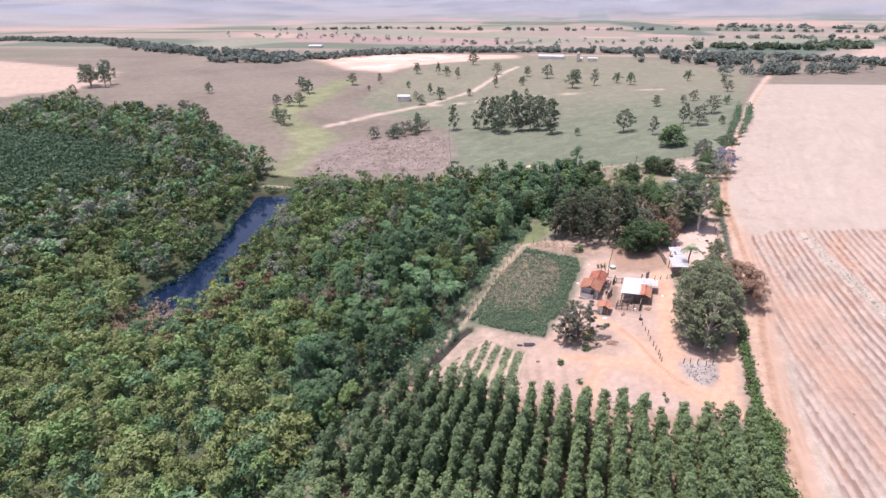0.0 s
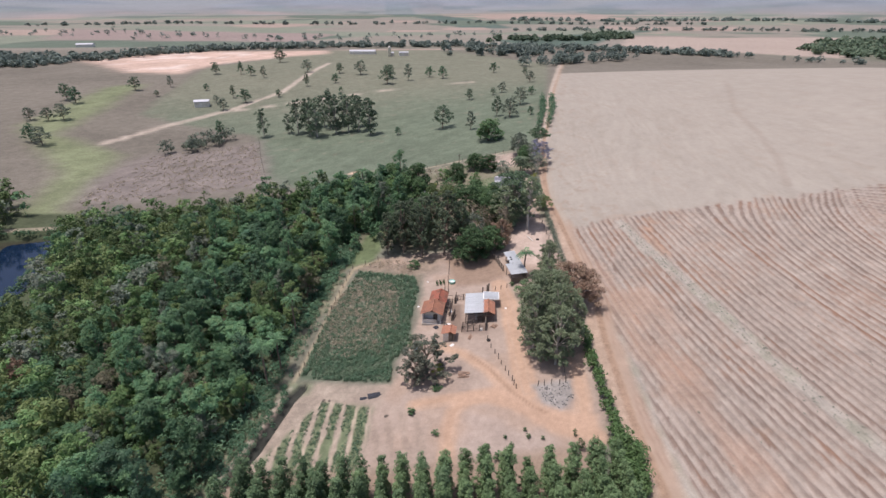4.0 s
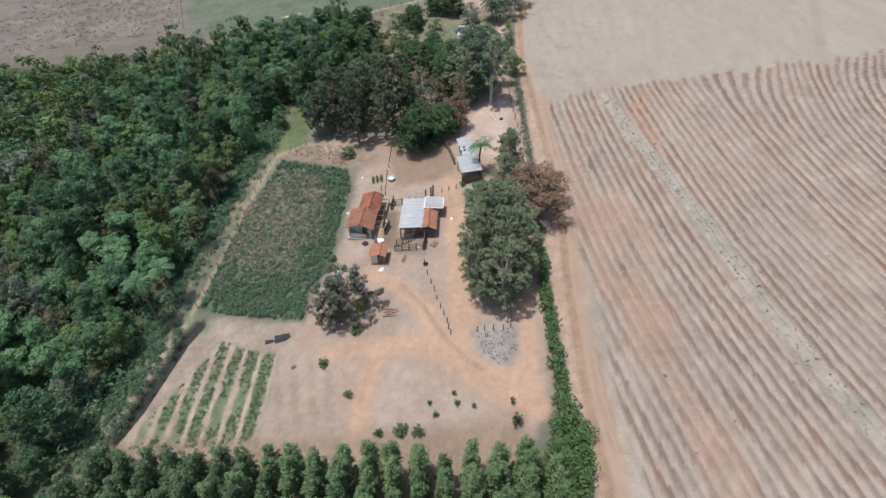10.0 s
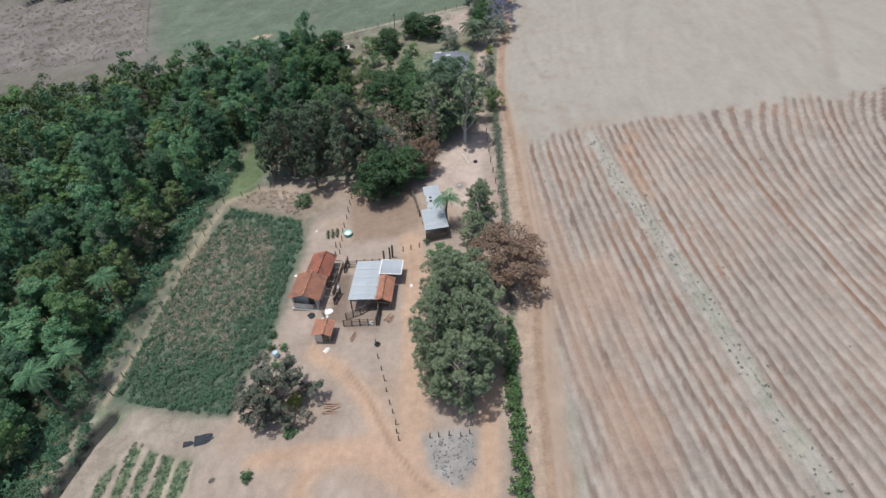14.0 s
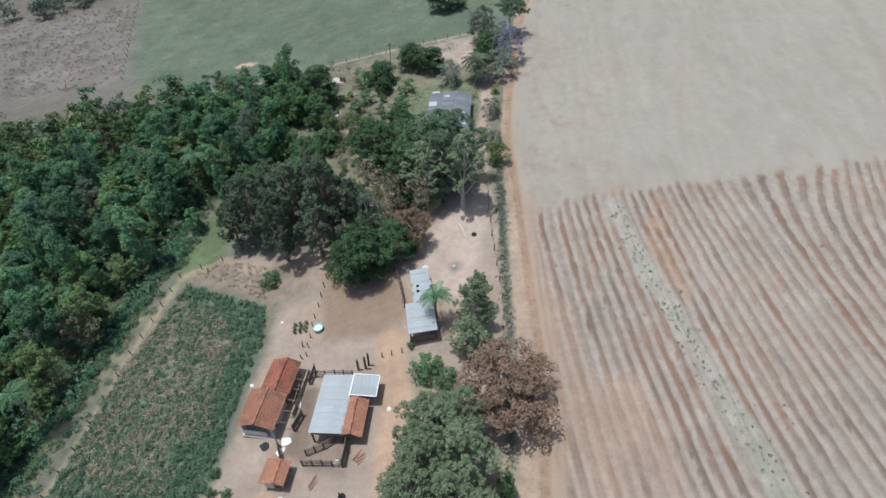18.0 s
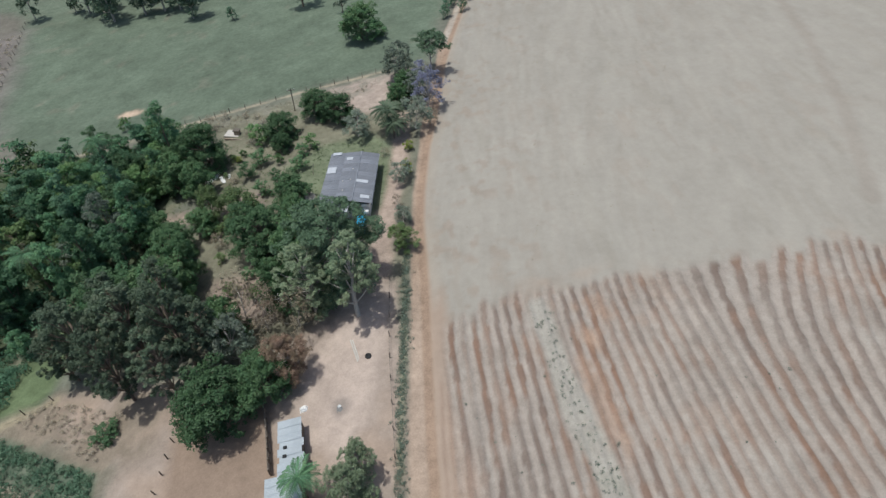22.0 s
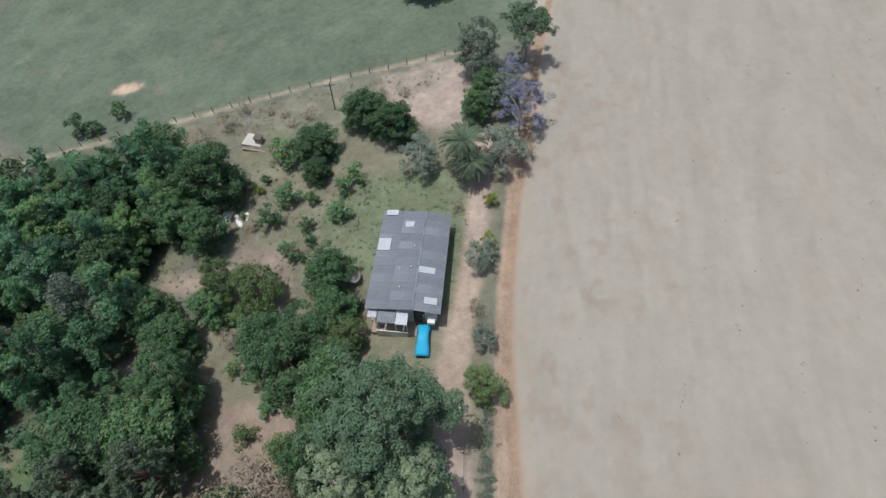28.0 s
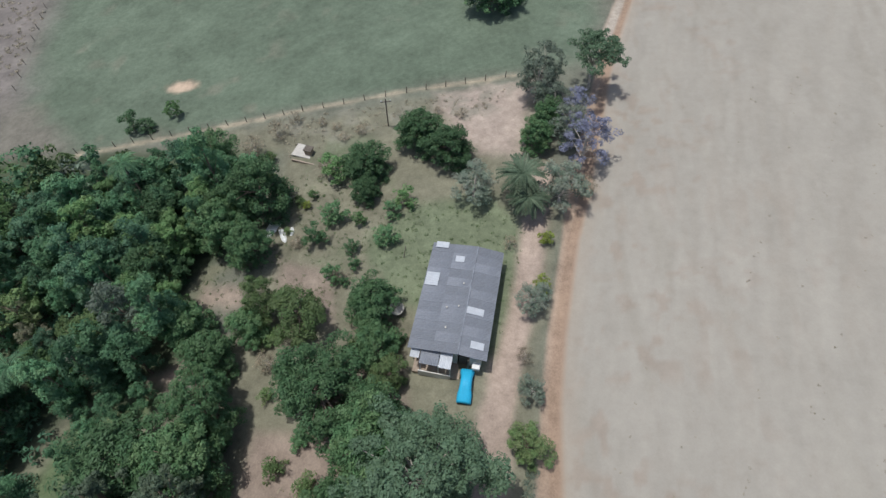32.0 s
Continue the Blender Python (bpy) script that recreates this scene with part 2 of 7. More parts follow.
CROP = [(-33, 60), (-19.5, 53), (-19, 47), (-21, 36), (-21.5, 29), (-24.5, 24), (-25, 18.7), (-41.5, 23.5), (-38.8, 40)]
BEDS = [(-36.5, 17), (-28, 13.7), (-29.5, 1.5), (-46.5, 3.5)]
EDGE_PATH = [(-28, 64), (-34.5, 61.5), (-37.6, 48), (-39.7, 35), (-42, 24), (-45.8, 8)]
FOREST_EDGE = [(-17, 120), (-19, 104), (-23, 98), (-23, 93), (-18, 87.5), (-24, 84), (-32.5, 81), (-34.5, 76), (-36.5, 68), (-38.8, 61), (-41, 47), (-43.2, 37), (-46, 25), (-47.5, 15), (-50, 6), (-52.5, -6), (-57.5, -19), (-62, -30), (-66, -45)]
TRACK_L = [(120, 420), (62, 240), (36, 155), (30.5, 140), (28.2, 130), (22.4, 107), (21.4, 101), (19.0, 89), (18.0, 82), (16.5, 69), (14.3, 51), (13.5, 43), (11.7, 31), (9.9, 20), (8.9, 11), (7.9, 2), (6.9, -13), (4.6, -60)]
TRACK_R = [(125, 420), (65.5, 240), (38.8, 155), (33.3, 139), (30.6, 130), (25.2, 107), (23.4, 101), (21.0, 89), (20.0, 82), (19.2, 69), (17.6, 51), (16.8, 40), (15.2, 30), (13.2, 20), (11.9, 11), (10.6, 2), (9.4, -13), (6.6, -60)]
ROW_STEP = 1.4
POND = [(-147, 103), (-126, 107), (-122, 76), (-115, 38), (-110, 17), (-117.5, 14), (-125, 24), (-125.5, 43), (-131.5, 66), (-140, 86)]
ROADS = [([(-15.5, 26.0), (-12.0, 23.0), (-9.0, 19.0), (-6.4, 14.0), (-4.2, 10.0), (-1.6, 6.4), (1.2, 4.6), (3.6, 5.0), (4.6, 8.0), (5.0, 12.0), (5.6, 17)], 1.3),
         ([(-17.2, -2.5), (-16.8, 2.5), (-16.2, 7), (-15.2, 10), (-12.5, 12.2)], 1.3),
         ([(-1.9, 44), (-1.5, 36), (-2.0, 29), (-2.5, 23), (-2.9, 17.5), (-3.2, 11.5)], 1.75),
         ([(-21, 12.8), (-17, 12.8), (-12, 12.4), (-8, 11.6), (-5, 9)], 1.25),
         ([(-1, 3.9), (1.5, 2.6), (4.2, 0.5)], 1.4)]
YARD = [(-35, 16), (-25, 19), (-24, 24), (-21, 30), (-18.5, 44), (-18, 53), (-32, 61), (-28, 65), (-12, 63), (-6, 60), (2, 66), (8, 72), (15, 72), (13.5, 44), (10, 20), (7, 3), (2, -4), (-21, 0), (-30, 1), (-29, 12)]
PASTURE = [(-73, 139), (-52, 122), (-15.6, 129), (0.4, 131), (18.5, 132.5), (27, 134), (36, 165), (60, 240), (110, 420), (20, 560), (-90, 560), (-180, 420), (-170, 260), (-95, 215), (-90, 200)]


def furrow_phase(x, y):
    """Counts the plough rows, which run uphill and bend towards the far side."""
    up = ((np.clip(y, 25, 64) - 25) / 35) ** 2 * (1.0 + 6.5 * ss(46, 68, x) + 3.0 * ss(70, 85, x))
    down = np.clip(25 - y, 0, 200)
    return (x - up - 0.22 * np.clip(y - 64, 0, 300) - 0.13 * down ** 2 / (20 + down)) / ROW_STEP


def furrow_mask(x, y):
    row = np.floor(furrow_phase(x, y) + 0.5)
    top = 64.9 + 0.6 * np.sin(x / 14.0) - 0.04 * np.clip(x - 66, 0, 99) - 2.2 * ss(27, 19, x) + 1.2 * vnoise(x, y, 5, 31) + 2.6 * (lattice(row, row * 0, 21) - 0.5)
    return ss(0, 1.8, top - y) * ss(-0.3, 1.0, x - np.interp(y, [p[1] for p in TRACK_R[::-1]], [p[0] for p in TRACK_R[::-1]]) - 0.7)


def spread(lo, hi, step, out_lo, out_hi, grow=1.036):
    """Coordinates with even steps in the middle that widen towards the horizon."""
    mid = list(np.arange(lo, hi + step * 0.5, step))
    left, s = [lo], step
    while left[-1] > out_lo:
        s *= grow
        left.append(left[-1] - s)
    right, s = [mid[-1]], step
    while right[-1] < out_hi:
        s *= grow
        right.append(right[-1] + s)
    return np.array(left[:0:-1] + mid + right[1:])


def build_ground():
    xs = np.concatenate([spread(-52, 16, 0.37, -4600, 16)[:], np.arange(16.3, 75, 0.27), spread(75, 76, 0.45, 75, 4300)[1:]])
    xs = np.unique(np.round(xs, 3))
    ys = spread(-36, 136, 0.54, -700, 4800)
    X, Y = np.meshgrid(xs, ys)
    Z = rise(X, Y)
    fur = furrow_mask(X, Y)
    ph = furrow_phase(X, Y) + 0.12 * vnoise(X, Y, 4, 11) + 0.07 * vnoise(X, Y, 1.2, 12)
    wave = np.cos(2 * np.pi * ph)
    Z += fur * 0.15 * wave
    near = np.hypot(X, Y - 30) < 200
    Z += np.where(near, np.where(X > 20, 0.015, 0.05) * vnoise(X, Y, 3.0, 3), 0)
    dp = inside(X, Y, POND) + 3.0 * vnoise(X, Y, 14, 63)
    Z -= 3.0 * ss(-6, 6, dp)
    # tracks are worn down, with a low bank on their sides
    tl = np.interp(Y, [p[1] for p in TRACK_L[::-1]], [p[0] for p in TRACK_L[::-1]])
    tr = np.interp(Y, [p[1] for p in TRACK_R[::-1]], [p[0] for p in TRACK_R[::-1]])
    on = ss(-0.3, 0.5, X - tl) * ss(-0.3, 0.5, tr - X) * (Y > -60) * (Y < 420)
    Z -= 0.12 * on
    # ---- base colours of the earth, zone by zone ----
    C = np.zeros(X.shape + (3,))

    def lay(mask, color, mottle=0.0, size=3.0, seed=0):
        m = np.clip(mask, 0, 1)[..., None]
        c = np.array(color) * (1 + mottle * vnoise(X, Y, size, seed))[..., None]
        C[:] = C * (1 - m) + c * m

    w1, w2 = vnoise(X, Y, 6, 21), vnoise(X, Y, 1.6, 22)
    jit = 1.2 * w1 + 0.7 * w2
    lay(np.ones(X.shape), (0.172, 0.160, 0.132), 0.2, 40, 1)
    # far land: patches of pasture, bare earth and green
    p1, p2 = vnoise(X, Y, 260, 41, 2), vnoise(X * 0.6, Y, 180, 42, 2)
    lay(ss(0.0, 0.25, p1), (0.160, 0.165, 0.128), 0.15, 30, 2)
    lay(0.8 * ss(560, 640, Y), (0.262, 0.240, 0.205), 0.10, 60, 84)
    lay(ss(0.1, 0.16, vnoise(X * 0.5, Y, 150, 85, 2)) * (Y > 640), (0.20, 0.225, 0.175), 0.12, 40, 86)
    lay(ss(-5, 5, inside(X, Y, [(105, 700), (150, 600), (195, 570), (335, 815), (560, 1090), (270, 860)])), (0.095, 0.135, 0.110), 0.2, 14, 87)
    lay(ss(-12, 12, 60 - along(X, Y, [(-20, 3000), (0, 2000), (150, 1500), (170, 1160)])), (0.10, 0.14, 0.12), 0.2, 20, 88)
    lay(ss(0.32, 0.36, p2) * (Y > 560), (0.33, 0.265, 0.225), 0.1, 30, 3)
    lay(ss(0.25, 0.30, -p2) * (Y > 620), (0.12, 0.155, 0.12), 0.2, 20, 4)
    # distance haze put into the colour: far hills blue-grey, with paler patches
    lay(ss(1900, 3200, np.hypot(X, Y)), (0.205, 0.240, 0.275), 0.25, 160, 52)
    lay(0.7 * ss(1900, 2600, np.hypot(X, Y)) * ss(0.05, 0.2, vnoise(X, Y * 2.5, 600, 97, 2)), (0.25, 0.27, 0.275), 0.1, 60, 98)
    lay(ss(-6, 6, inside(X, Y, [(250, 600), (340, 790), (760, 750), (600, 620), (408, 440), (290, 560)])), (0.36, 0.30, 0.255), 0.06, 40, 66)
    lay(ss(-6, 6, inside(X, Y, [(-520, 760), (-150, 700), (-120, 900), (-600, 1000)])), (0.27, 0.22, 0.20), 0.08, 40, 67)
    # the cut valley side across the pond
    lay(ss(-2, 2, inside(X, Y, [(-700, 420), (-450, 345), (-395, 275), (-440, 215), (-900, 150)])), (0.37, 0.305, 0.25), 0.08, 12, 5)
    lay(ss(-3, 3, inside(X, Y, PASTURE) + jit), (0.130, 0.163, 0.117), 0.18, 7, 6)
    lay(ss(-3, 3, inside(X, Y, PASTURE)) * ss(0.3, 0.75, vnoise(X, Y, 5, 53)) * 0.5, (0.20, 0.19, 0.145), 0.2, 2, 54)
    lay(0.55 * ss(-3, 3, inside(X, Y, PASTURE) + jit) * ss(190, 330, Y + 20 * w1), (0.215, 0.205, 0.155), 0.1, 20, 75)
    lay(ss(-8, 6, inside(X, Y, [(-140, 130), (-73, 138), (-90, 200), (-134, 190), (-150, 150)]) + 4 * w1), (0.200, 0.178, 0.162), 0.3, 4, 7)
    lay(ss(-6, 6, inside(X, Y, [(-190, 215), (-150, 190), (-140, 125), (-125, 110), (-150, 108), (-160, 160), (-215, 230), (-220, 330), (-200, 340)]) + 3 * w1), (0.185, 0.215, 0.126), 0.25, 6, 8)
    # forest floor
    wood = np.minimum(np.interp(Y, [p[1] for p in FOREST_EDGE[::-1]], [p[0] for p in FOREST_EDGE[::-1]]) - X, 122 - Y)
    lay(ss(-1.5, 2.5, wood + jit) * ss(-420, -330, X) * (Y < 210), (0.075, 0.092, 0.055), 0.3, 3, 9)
    lay(ss(-3.5, -1.0, wood + jit) * (1 - ss(-0.5, 2, wood)) * (Y < 100) * (Y > -40), (0.180, 0.180, 0.125), 0.3, 2, 10)
    # garden round the house
    lay(ss(-1, 2.5, inside(X, Y, [(-31, 76), (-21, 82), (-15, 92), (-19, 104), (-18, 118), (-40, 124), (-15, 127), (20, 131), (23, 106), (16, 68), (2, 64), (-20, 64)]) + jit), (0.192, 0.184, 0.132), 0.25, 2.5, 12)
    lay(0.8 * ss(-1, 2, inside(X, Y, [(-16, 112), (-12, 121), (-4, 122), (0, 112), (2, 104), (0, 96), (-10, 100)]) + jit) * ss(-0.25, 0.3, w1 + 0.5 * w2), (0.150, 0.172, 0.105), 0.25, 1.6, 147)
    lay(ss(-1, 1.2, inside(X, Y, [(-3, 103), (3, 108), (13, 109), (17.5, 104), (17, 96), (14.5, 86), (12.5, 86), (0, 95)]) + jit), (0.160, 0.184, 0.115), 0.25, 2, 13)
    lay(ss(-1, 2, inside(X, Y, [(4, 130), (20, 131), (17, 114), (8, 118)]) + 1.5 * jit), (0.38, 0.31, 0.26), 0.15, 2, 14)
    lay(ss(-0.6, 0.8, 1.7 - along(X, Y, [(19.5, 112), (18.3, 103), (16.5, 92), (14.2, 84), (13, 76), (11, 68), (7.5, 62)]) + 0.5 * jit), (0.38, 0.30, 0.245), 0.12, 2, 15)
    lay(ss(-1, 1.5, inside(X, Y, [(-3, 86), (4, 87), (5, 81), (-4, 78), (-12, 70), (-9, 66), (-1, 70)]) + jit), (0.25, 0.20, 0.165), 0.2, 2, 16)
    lay(ss(-1, 1.2, inside(X, Y, [(-13, 71), (-11, 79), (-3, 78.5), (0, 72), (-5, 69)]) + 0.8 * jit), (0.27, 0.215, 0.175), 0.2, 2, 55)
    lay(ss(-1, 1.2, inside(X, Y, [(-13.5, 100.5), (-6.5, 98), (-4.5, 91), (-11, 92.5)]) + 0.8 * jit) * 0.8, (0.26, 0.205, 0.17), 0.2, 2, 56)
    # grass lane between the forest and the eucalyptus, bare patches in the garden
    lay(ss(-1, 1.5, inside(X, Y, [(-36.3, 62), (-29.5, 63), (-27.8, 70), (-27, 77), (-22.5, 81.5), (-24, 84), (-32, 80.5), (-35, 72)]) + 0.7 * jit), (0.130, 0.170, 0.090), 0.25, 2, 104)
    lay(ss(-1, 1.2, inside(X, Y, [(-22.5, 94), (-22.8, 97), (-17, 96.5), (-15.5, 93)]) + 0.7 * jit), (0.29, 0.235, 0.19), 0.2, 2, 105)
    lay(ss(-1, 1.2, inside(X, Y, [(-25, 84.5), (-22, 87), (-20, 86), (-22, 83.5)]) + 0.7 * jit), (0.29, 0.235, 0.19), 0.2, 2, 106)
    # the yard and its roads
    lay(ss(-1, 1.5, inside(X, Y, YARD) + 0.8 * jit), (0.348, 0.283, 0.234), 0.14, 3.5, 17)
    lay(0.5 * ss(-1, 2, inside(X, Y, YARD)) * ss(0.0, 0.5, vnoise(X, Y, 6, 101)), (0.385, 0.285, 0.215), 0.1, 2.5, 102)
    lay(0.6 * ss(-1.5, 1.5, inside(X, Y, [(0.5, 41), (3.5, 40), (7, 33), (4, 31), (1, 34)]) + jit), (0.215, 0.215, 0.145), 0.2, 2, 103)
    lay(ss(-1, 1.2, inside(X, Y, [(-12, 58), (-11, 46), (-3, 45), (0.5, 48), (-1, 58), (-6, 61)]) + 0.5 * jit), (0.275, 0.205, 0.155), 0.10, 2, 18)
    lay(ss(-1, 1.5, inside(X, Y, [(3, 60), (2, 52), (8, 48), (11, 56), (14, 70), (8, 70)]) + 0.6 * jit), (0.455, 0.370, 0.312), 0.12, 2, 19)
    lay(0.7 * ss(1.7, 0.5, np.hypot(X - 7.2, Y - 55) + 0.4 * w2), (0.20, 0.175, 0.155), 0.2, 1, 136)
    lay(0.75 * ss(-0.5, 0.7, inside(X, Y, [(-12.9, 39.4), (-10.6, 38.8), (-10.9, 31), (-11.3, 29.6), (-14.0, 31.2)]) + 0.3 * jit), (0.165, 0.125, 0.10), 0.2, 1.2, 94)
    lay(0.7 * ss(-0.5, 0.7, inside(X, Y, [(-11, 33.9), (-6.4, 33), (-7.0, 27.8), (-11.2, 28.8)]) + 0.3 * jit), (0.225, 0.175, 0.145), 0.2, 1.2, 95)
    lay(0.85 * ss(-1, 2, inside(X, Y, [(-36, 62), (-28, 65), (-17, 63), (-13, 60), (-14, 54), (-18, 52), (-20, 47), (-33, 58)]) + jit) * ss(-0.5, 0.3, w1 + 0.6 * w2 + 0.2), (0.235, 0.195, 0.148), 0.25, 1.6, 130)
    for line, wide in ROADS:
        lay(0.95 * ss(-0.6, 0.7, wide - along(X, Y, line) + 0.25 * jit), (0.440, 0.308, 0.220), 0.08, 2.5, 20)
        lay(0.6 * ss(0, 0.35, 0.32 - np.abs(along(X, Y, line) - 0.75) + 0.12 * w2), (0.43, 0.325, 0.25), 0.1, 2.5, 57)
    lay(0.9 * ss(-0.6, 0.8, inside(X, Y, [(-14, 13.8), (-7.5, 14), (-2.5, 7.6), (1, 5.8), (5.4, 4.5), (4.5, 0.2), (-0.3, 2.4), (-3.8, 4.6), (-6.6, 8.4), (-9.6, 10.2), (-14, 10.8)]) + 0.3 * jit), (0.438, 0.306, 0.220), 0.08, 2.5, 23)
    lay(0.8 * ss(0, 0.4, 0.42 - along(X, Y, [(-10.8, 22.2), (-8.2, 18.2), (-5.9, 12.6), (-3.4, 8.6), (-1.6, 6.6)]) + 0.12 * w2), (0.30, 0.205, 0.145), 0.1, 2, 58)
    lay(ss(-0.6, 0.6, inside(X, Y, [(-2.2, 12.6), (3.8, 12.4), (3.2, 8.7), (0.8, 6.9), (-1.6, 8.7)]) + 0.4 * jit), (0.29, 0.275, 0.255), 0.25, 0.9, 24)
    lay(0.9 * ss(-0.5, 0.5, 0.42 - along(X, Y, EDGE_PATH) + 0.3 * jit), (0.335, 0.290, 0.200), 0.2, 2, 25)
    lay(ss(-0.5, 0.5, inside(X, Y, CROP) + 0.4 * jit), (0.115, 0.150, 0.105), 0.3, 2.0, 26)
    stalk = inside(X, Y, [(-38, 41), (-34, 57), (-27, 55), (-23, 48), (-24, 38), (-28, 32), (-38.5, 31)])
    lay(0.8 * ss(-3, 3, stalk + 2 * w1) * ss(-0.3, 0.3, w2 + 0.3 * w1), (0.25, 0.225, 0.175), 0.25, 1.2, 74)
    lay(0.9 * ss(-1.0, 1.0, inside(X, Y, [(-43, 22.5), (-36, 21.5), (-25, 18), (-28, 12), (-29.5, 0), (-49, 2.5)]) + 0.6 * jit), (0.330, 0.278, 0.225), 0.25, 1.8, 82)
    lay(0.8 * ss(-0.8, 0.8, inside(X, Y, [(-43.5, 23.5), (-38.5, 22), (-38.5, 19), (-43, 18)]) + 0.6 * jit), (0.15, 0.185, 0.115), 0.3, 1.0, 83)
    bed = np.cos((X + 32.7 - 0.10 * (Y - 14) + 0.12 * w1) / 2.3 * 2 * np.pi + np.pi)
    lay(ss(-0.8, 0.8, inside(X, Y, BEDS) + 0.3 * jit) * ss(-0.5, 0.3, bed + 1.2 * w2 + 0.6 * w1 + 0.05 * (X + 38)), (0.150, 0.185, 0.110), 0.3, 1.4, 27)
    lay(0.85 * ss(-0.8, 0.8, inside(X, Y, BEDS)) * ss(0.75, 1.1, -bed + 0.5 * w2), (0.40, 0.34, 0.265), 0.15, 1.4, 28)
    plots = inside(X, Y, [(-27.5, 13), (-18.8, 10.5), (-19.5, 0.5), (-29.5, 1.5)])
    lay(0.7 * ss(-1, 1.2, plots + 0.5 * jit) * ss(-0.2, 0.6, np.cos((X + 0.12 * Y) * 2 * np.pi / 2.2) + 0.6 * w2), (0.295, 0.240, 0.195), 0.25, 1.2, 59)
    lay(0.75 * ss(-1, 1.5, inside(X, Y, [(-13.5, 9.5), (-10, 9), (-2.5, 1.5), (0, -1.5), (-15.5, 0.5)]) + 0.7 * jit), (0.365, 0.305, 0.262), 0.2, 1.2, 60)
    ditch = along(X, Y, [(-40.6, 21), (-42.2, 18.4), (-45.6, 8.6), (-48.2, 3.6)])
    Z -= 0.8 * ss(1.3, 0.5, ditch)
    # shade of the plants over the ditch, painted as a near-black strip
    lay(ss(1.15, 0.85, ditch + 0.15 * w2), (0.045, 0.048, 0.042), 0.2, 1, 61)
    bank = along(X, Y, [(-42.4, 21.4), (-44.0, 18.6), (-47.4, 8.8), (-49.9, 3.8)])
    Z += 0.15 * ss(0.8, 0.2, bank)
    lay(0.75 * ss(0.5, 0.2, bank + 0.25 * w2), (0.28, 0.275, 0.22), 0.2, 1, 62)
    lay(ss(-1, 2, inside(X, Y, [(2.5, 0), (-22, 1.5), (-48, 5), (-54, -12), (-58, -80), (5, -80)]) + 0.5 * jit), (0.27, 0.21, 0.16), 0.2, 2, 29)
    # ploughed field and stubble
    field = ss(-0.7, -0.1, X - tr + 0.2 * w2) * ss(0, 3, 330 - Y) * ss(0, 3, 330 - X)
    lay(field, (0.338, 0.310, 0.265), 0.05, 14, 30)
    lay(field * ss(0.2, 0.6, vnoise(X * 2.5, Y * 0.35, 5, 33)), (0.326, 0.298, 0.252), 0.03, 3, 34)
    C[:] *= (1 + field * (0.012 * np.cos(np.pi * ph + 2 * w1) + 0.012 * np.cos(np.pi * ph * 0.37 + w1)))[..., None]
    lay(field * 0.4 * ss(0.05, 0.5, vnoise(ph * 1.1, Y * 0.05, 1.0, 90)), (0.318, 0.286, 0.240), 0.05, 3, 91)
    lay(field * 0.2 * ss(0.35, 0.6, vnoise(X, Y * 0.3, 1.5, 92)), (0.30, 0.268, 0.225), 0.05, 3, 93)
    # marks of old passes on the smooth field
    bare = field * (1 - fur)
    near_track = ss(26, 4, X - tr)
    lay(bare * (0.22 + 0.45 * near_track) * ss(0.1, 0.45, vnoise(X, Y, 1.3, 116, 2)) * ss(0.0, 0.5, vnoise(X, Y, 8, 117) + 0.45 * near_track - 0.1), (0.305, 0.252, 0.205), 0.1, 2, 118)
    for cx, cy, r0 in ((27, 80, 3.2), (27.2, 79, 5.0), (29, 84, 4.0)):
        ring = np.abs(np.hypot(X - cx, (Y - cy) * 0.8) - r0)
        lay(bare * 0.3 * ss(0.5, 0.1, ring + 0.3 * w2) * ss(0.0, 0.5, vnoise(X, Y, 3.5, 119)), (0.30, 0.245, 0.198), 0.1, 2, 120)
    for off in np.arange(0, 64, 5.3):
        lay(bare * 0.2 * ss(0.55, 0.1, np.abs(X - tr - 5 - off + 0.4 * w1)) * ss(0.0, 0.4, vnoise(X, Y * 0.5, 2.6, 121)), (0.285, 0.265, 0.222), 0.1, 2, 122)
    fine = vnoise(ph * 1.5, Y * 0.2, 1.0, 140, 2)
    C[:] *= (1 + bare * (0.055 * fine + 0.03 * vnoise(X, Y, 0.9, 141, 2)))[..., None]
    lay(bare * 0.32 * ss(0.1, 0.5, vnoise(X, Y * 0.3, 1.6, 142) + 0.3 * fine) * ss(-0.1, 0.5, vnoise(X, Y, 11, 143) + 0.35 * near_track), (0.295, 0.246, 0.200), 0.1, 2, 144)
    lay(bare * 0.18 * ss(0.15, 0.5, vnoise(X, Y * 0.25, 2.0, 145) + 0.3 * fine), (0.372, 0.348, 0.300), 0.05, 2, 146)
    lay(bare * 0.45 * ss(1.5, 0.5, along(X, Y, [(145, 210), (109, 143), (100, 115), (87.5, 86), (78.5, 69.5)]) + 0.5 * w2), (0.285, 0.245, 0.205), 0.1, 2, 123)
    strip = ss(0.5, 1.6, 2.2 - along(X, Y, [(31.5, 63), (31.8, 50), (33.0, 36), (34.0, 20), (34.4, 8), (35.6, -3), (38.5, -20), (43, -45)]) + 0.5 * w1)
    strip = np.maximum(strip, ss(0.3, 1.3, 1.7 - along(X, Y, [(14.4, 20), (13.2, 9), (12.2, 1.5), (11.2, -12), (10, -30)]) + 0.5 * w1))
    row = np.floor(ph + 0.5)
    own, own2 = lattice(row, row * 0, 7), lattice(row, row * 0 + 3, 9)
    streak = vnoise(row * 3.7, Y, 3.5, 110)
    clod = vnoise(X, Y, 0.9, 134, 2)
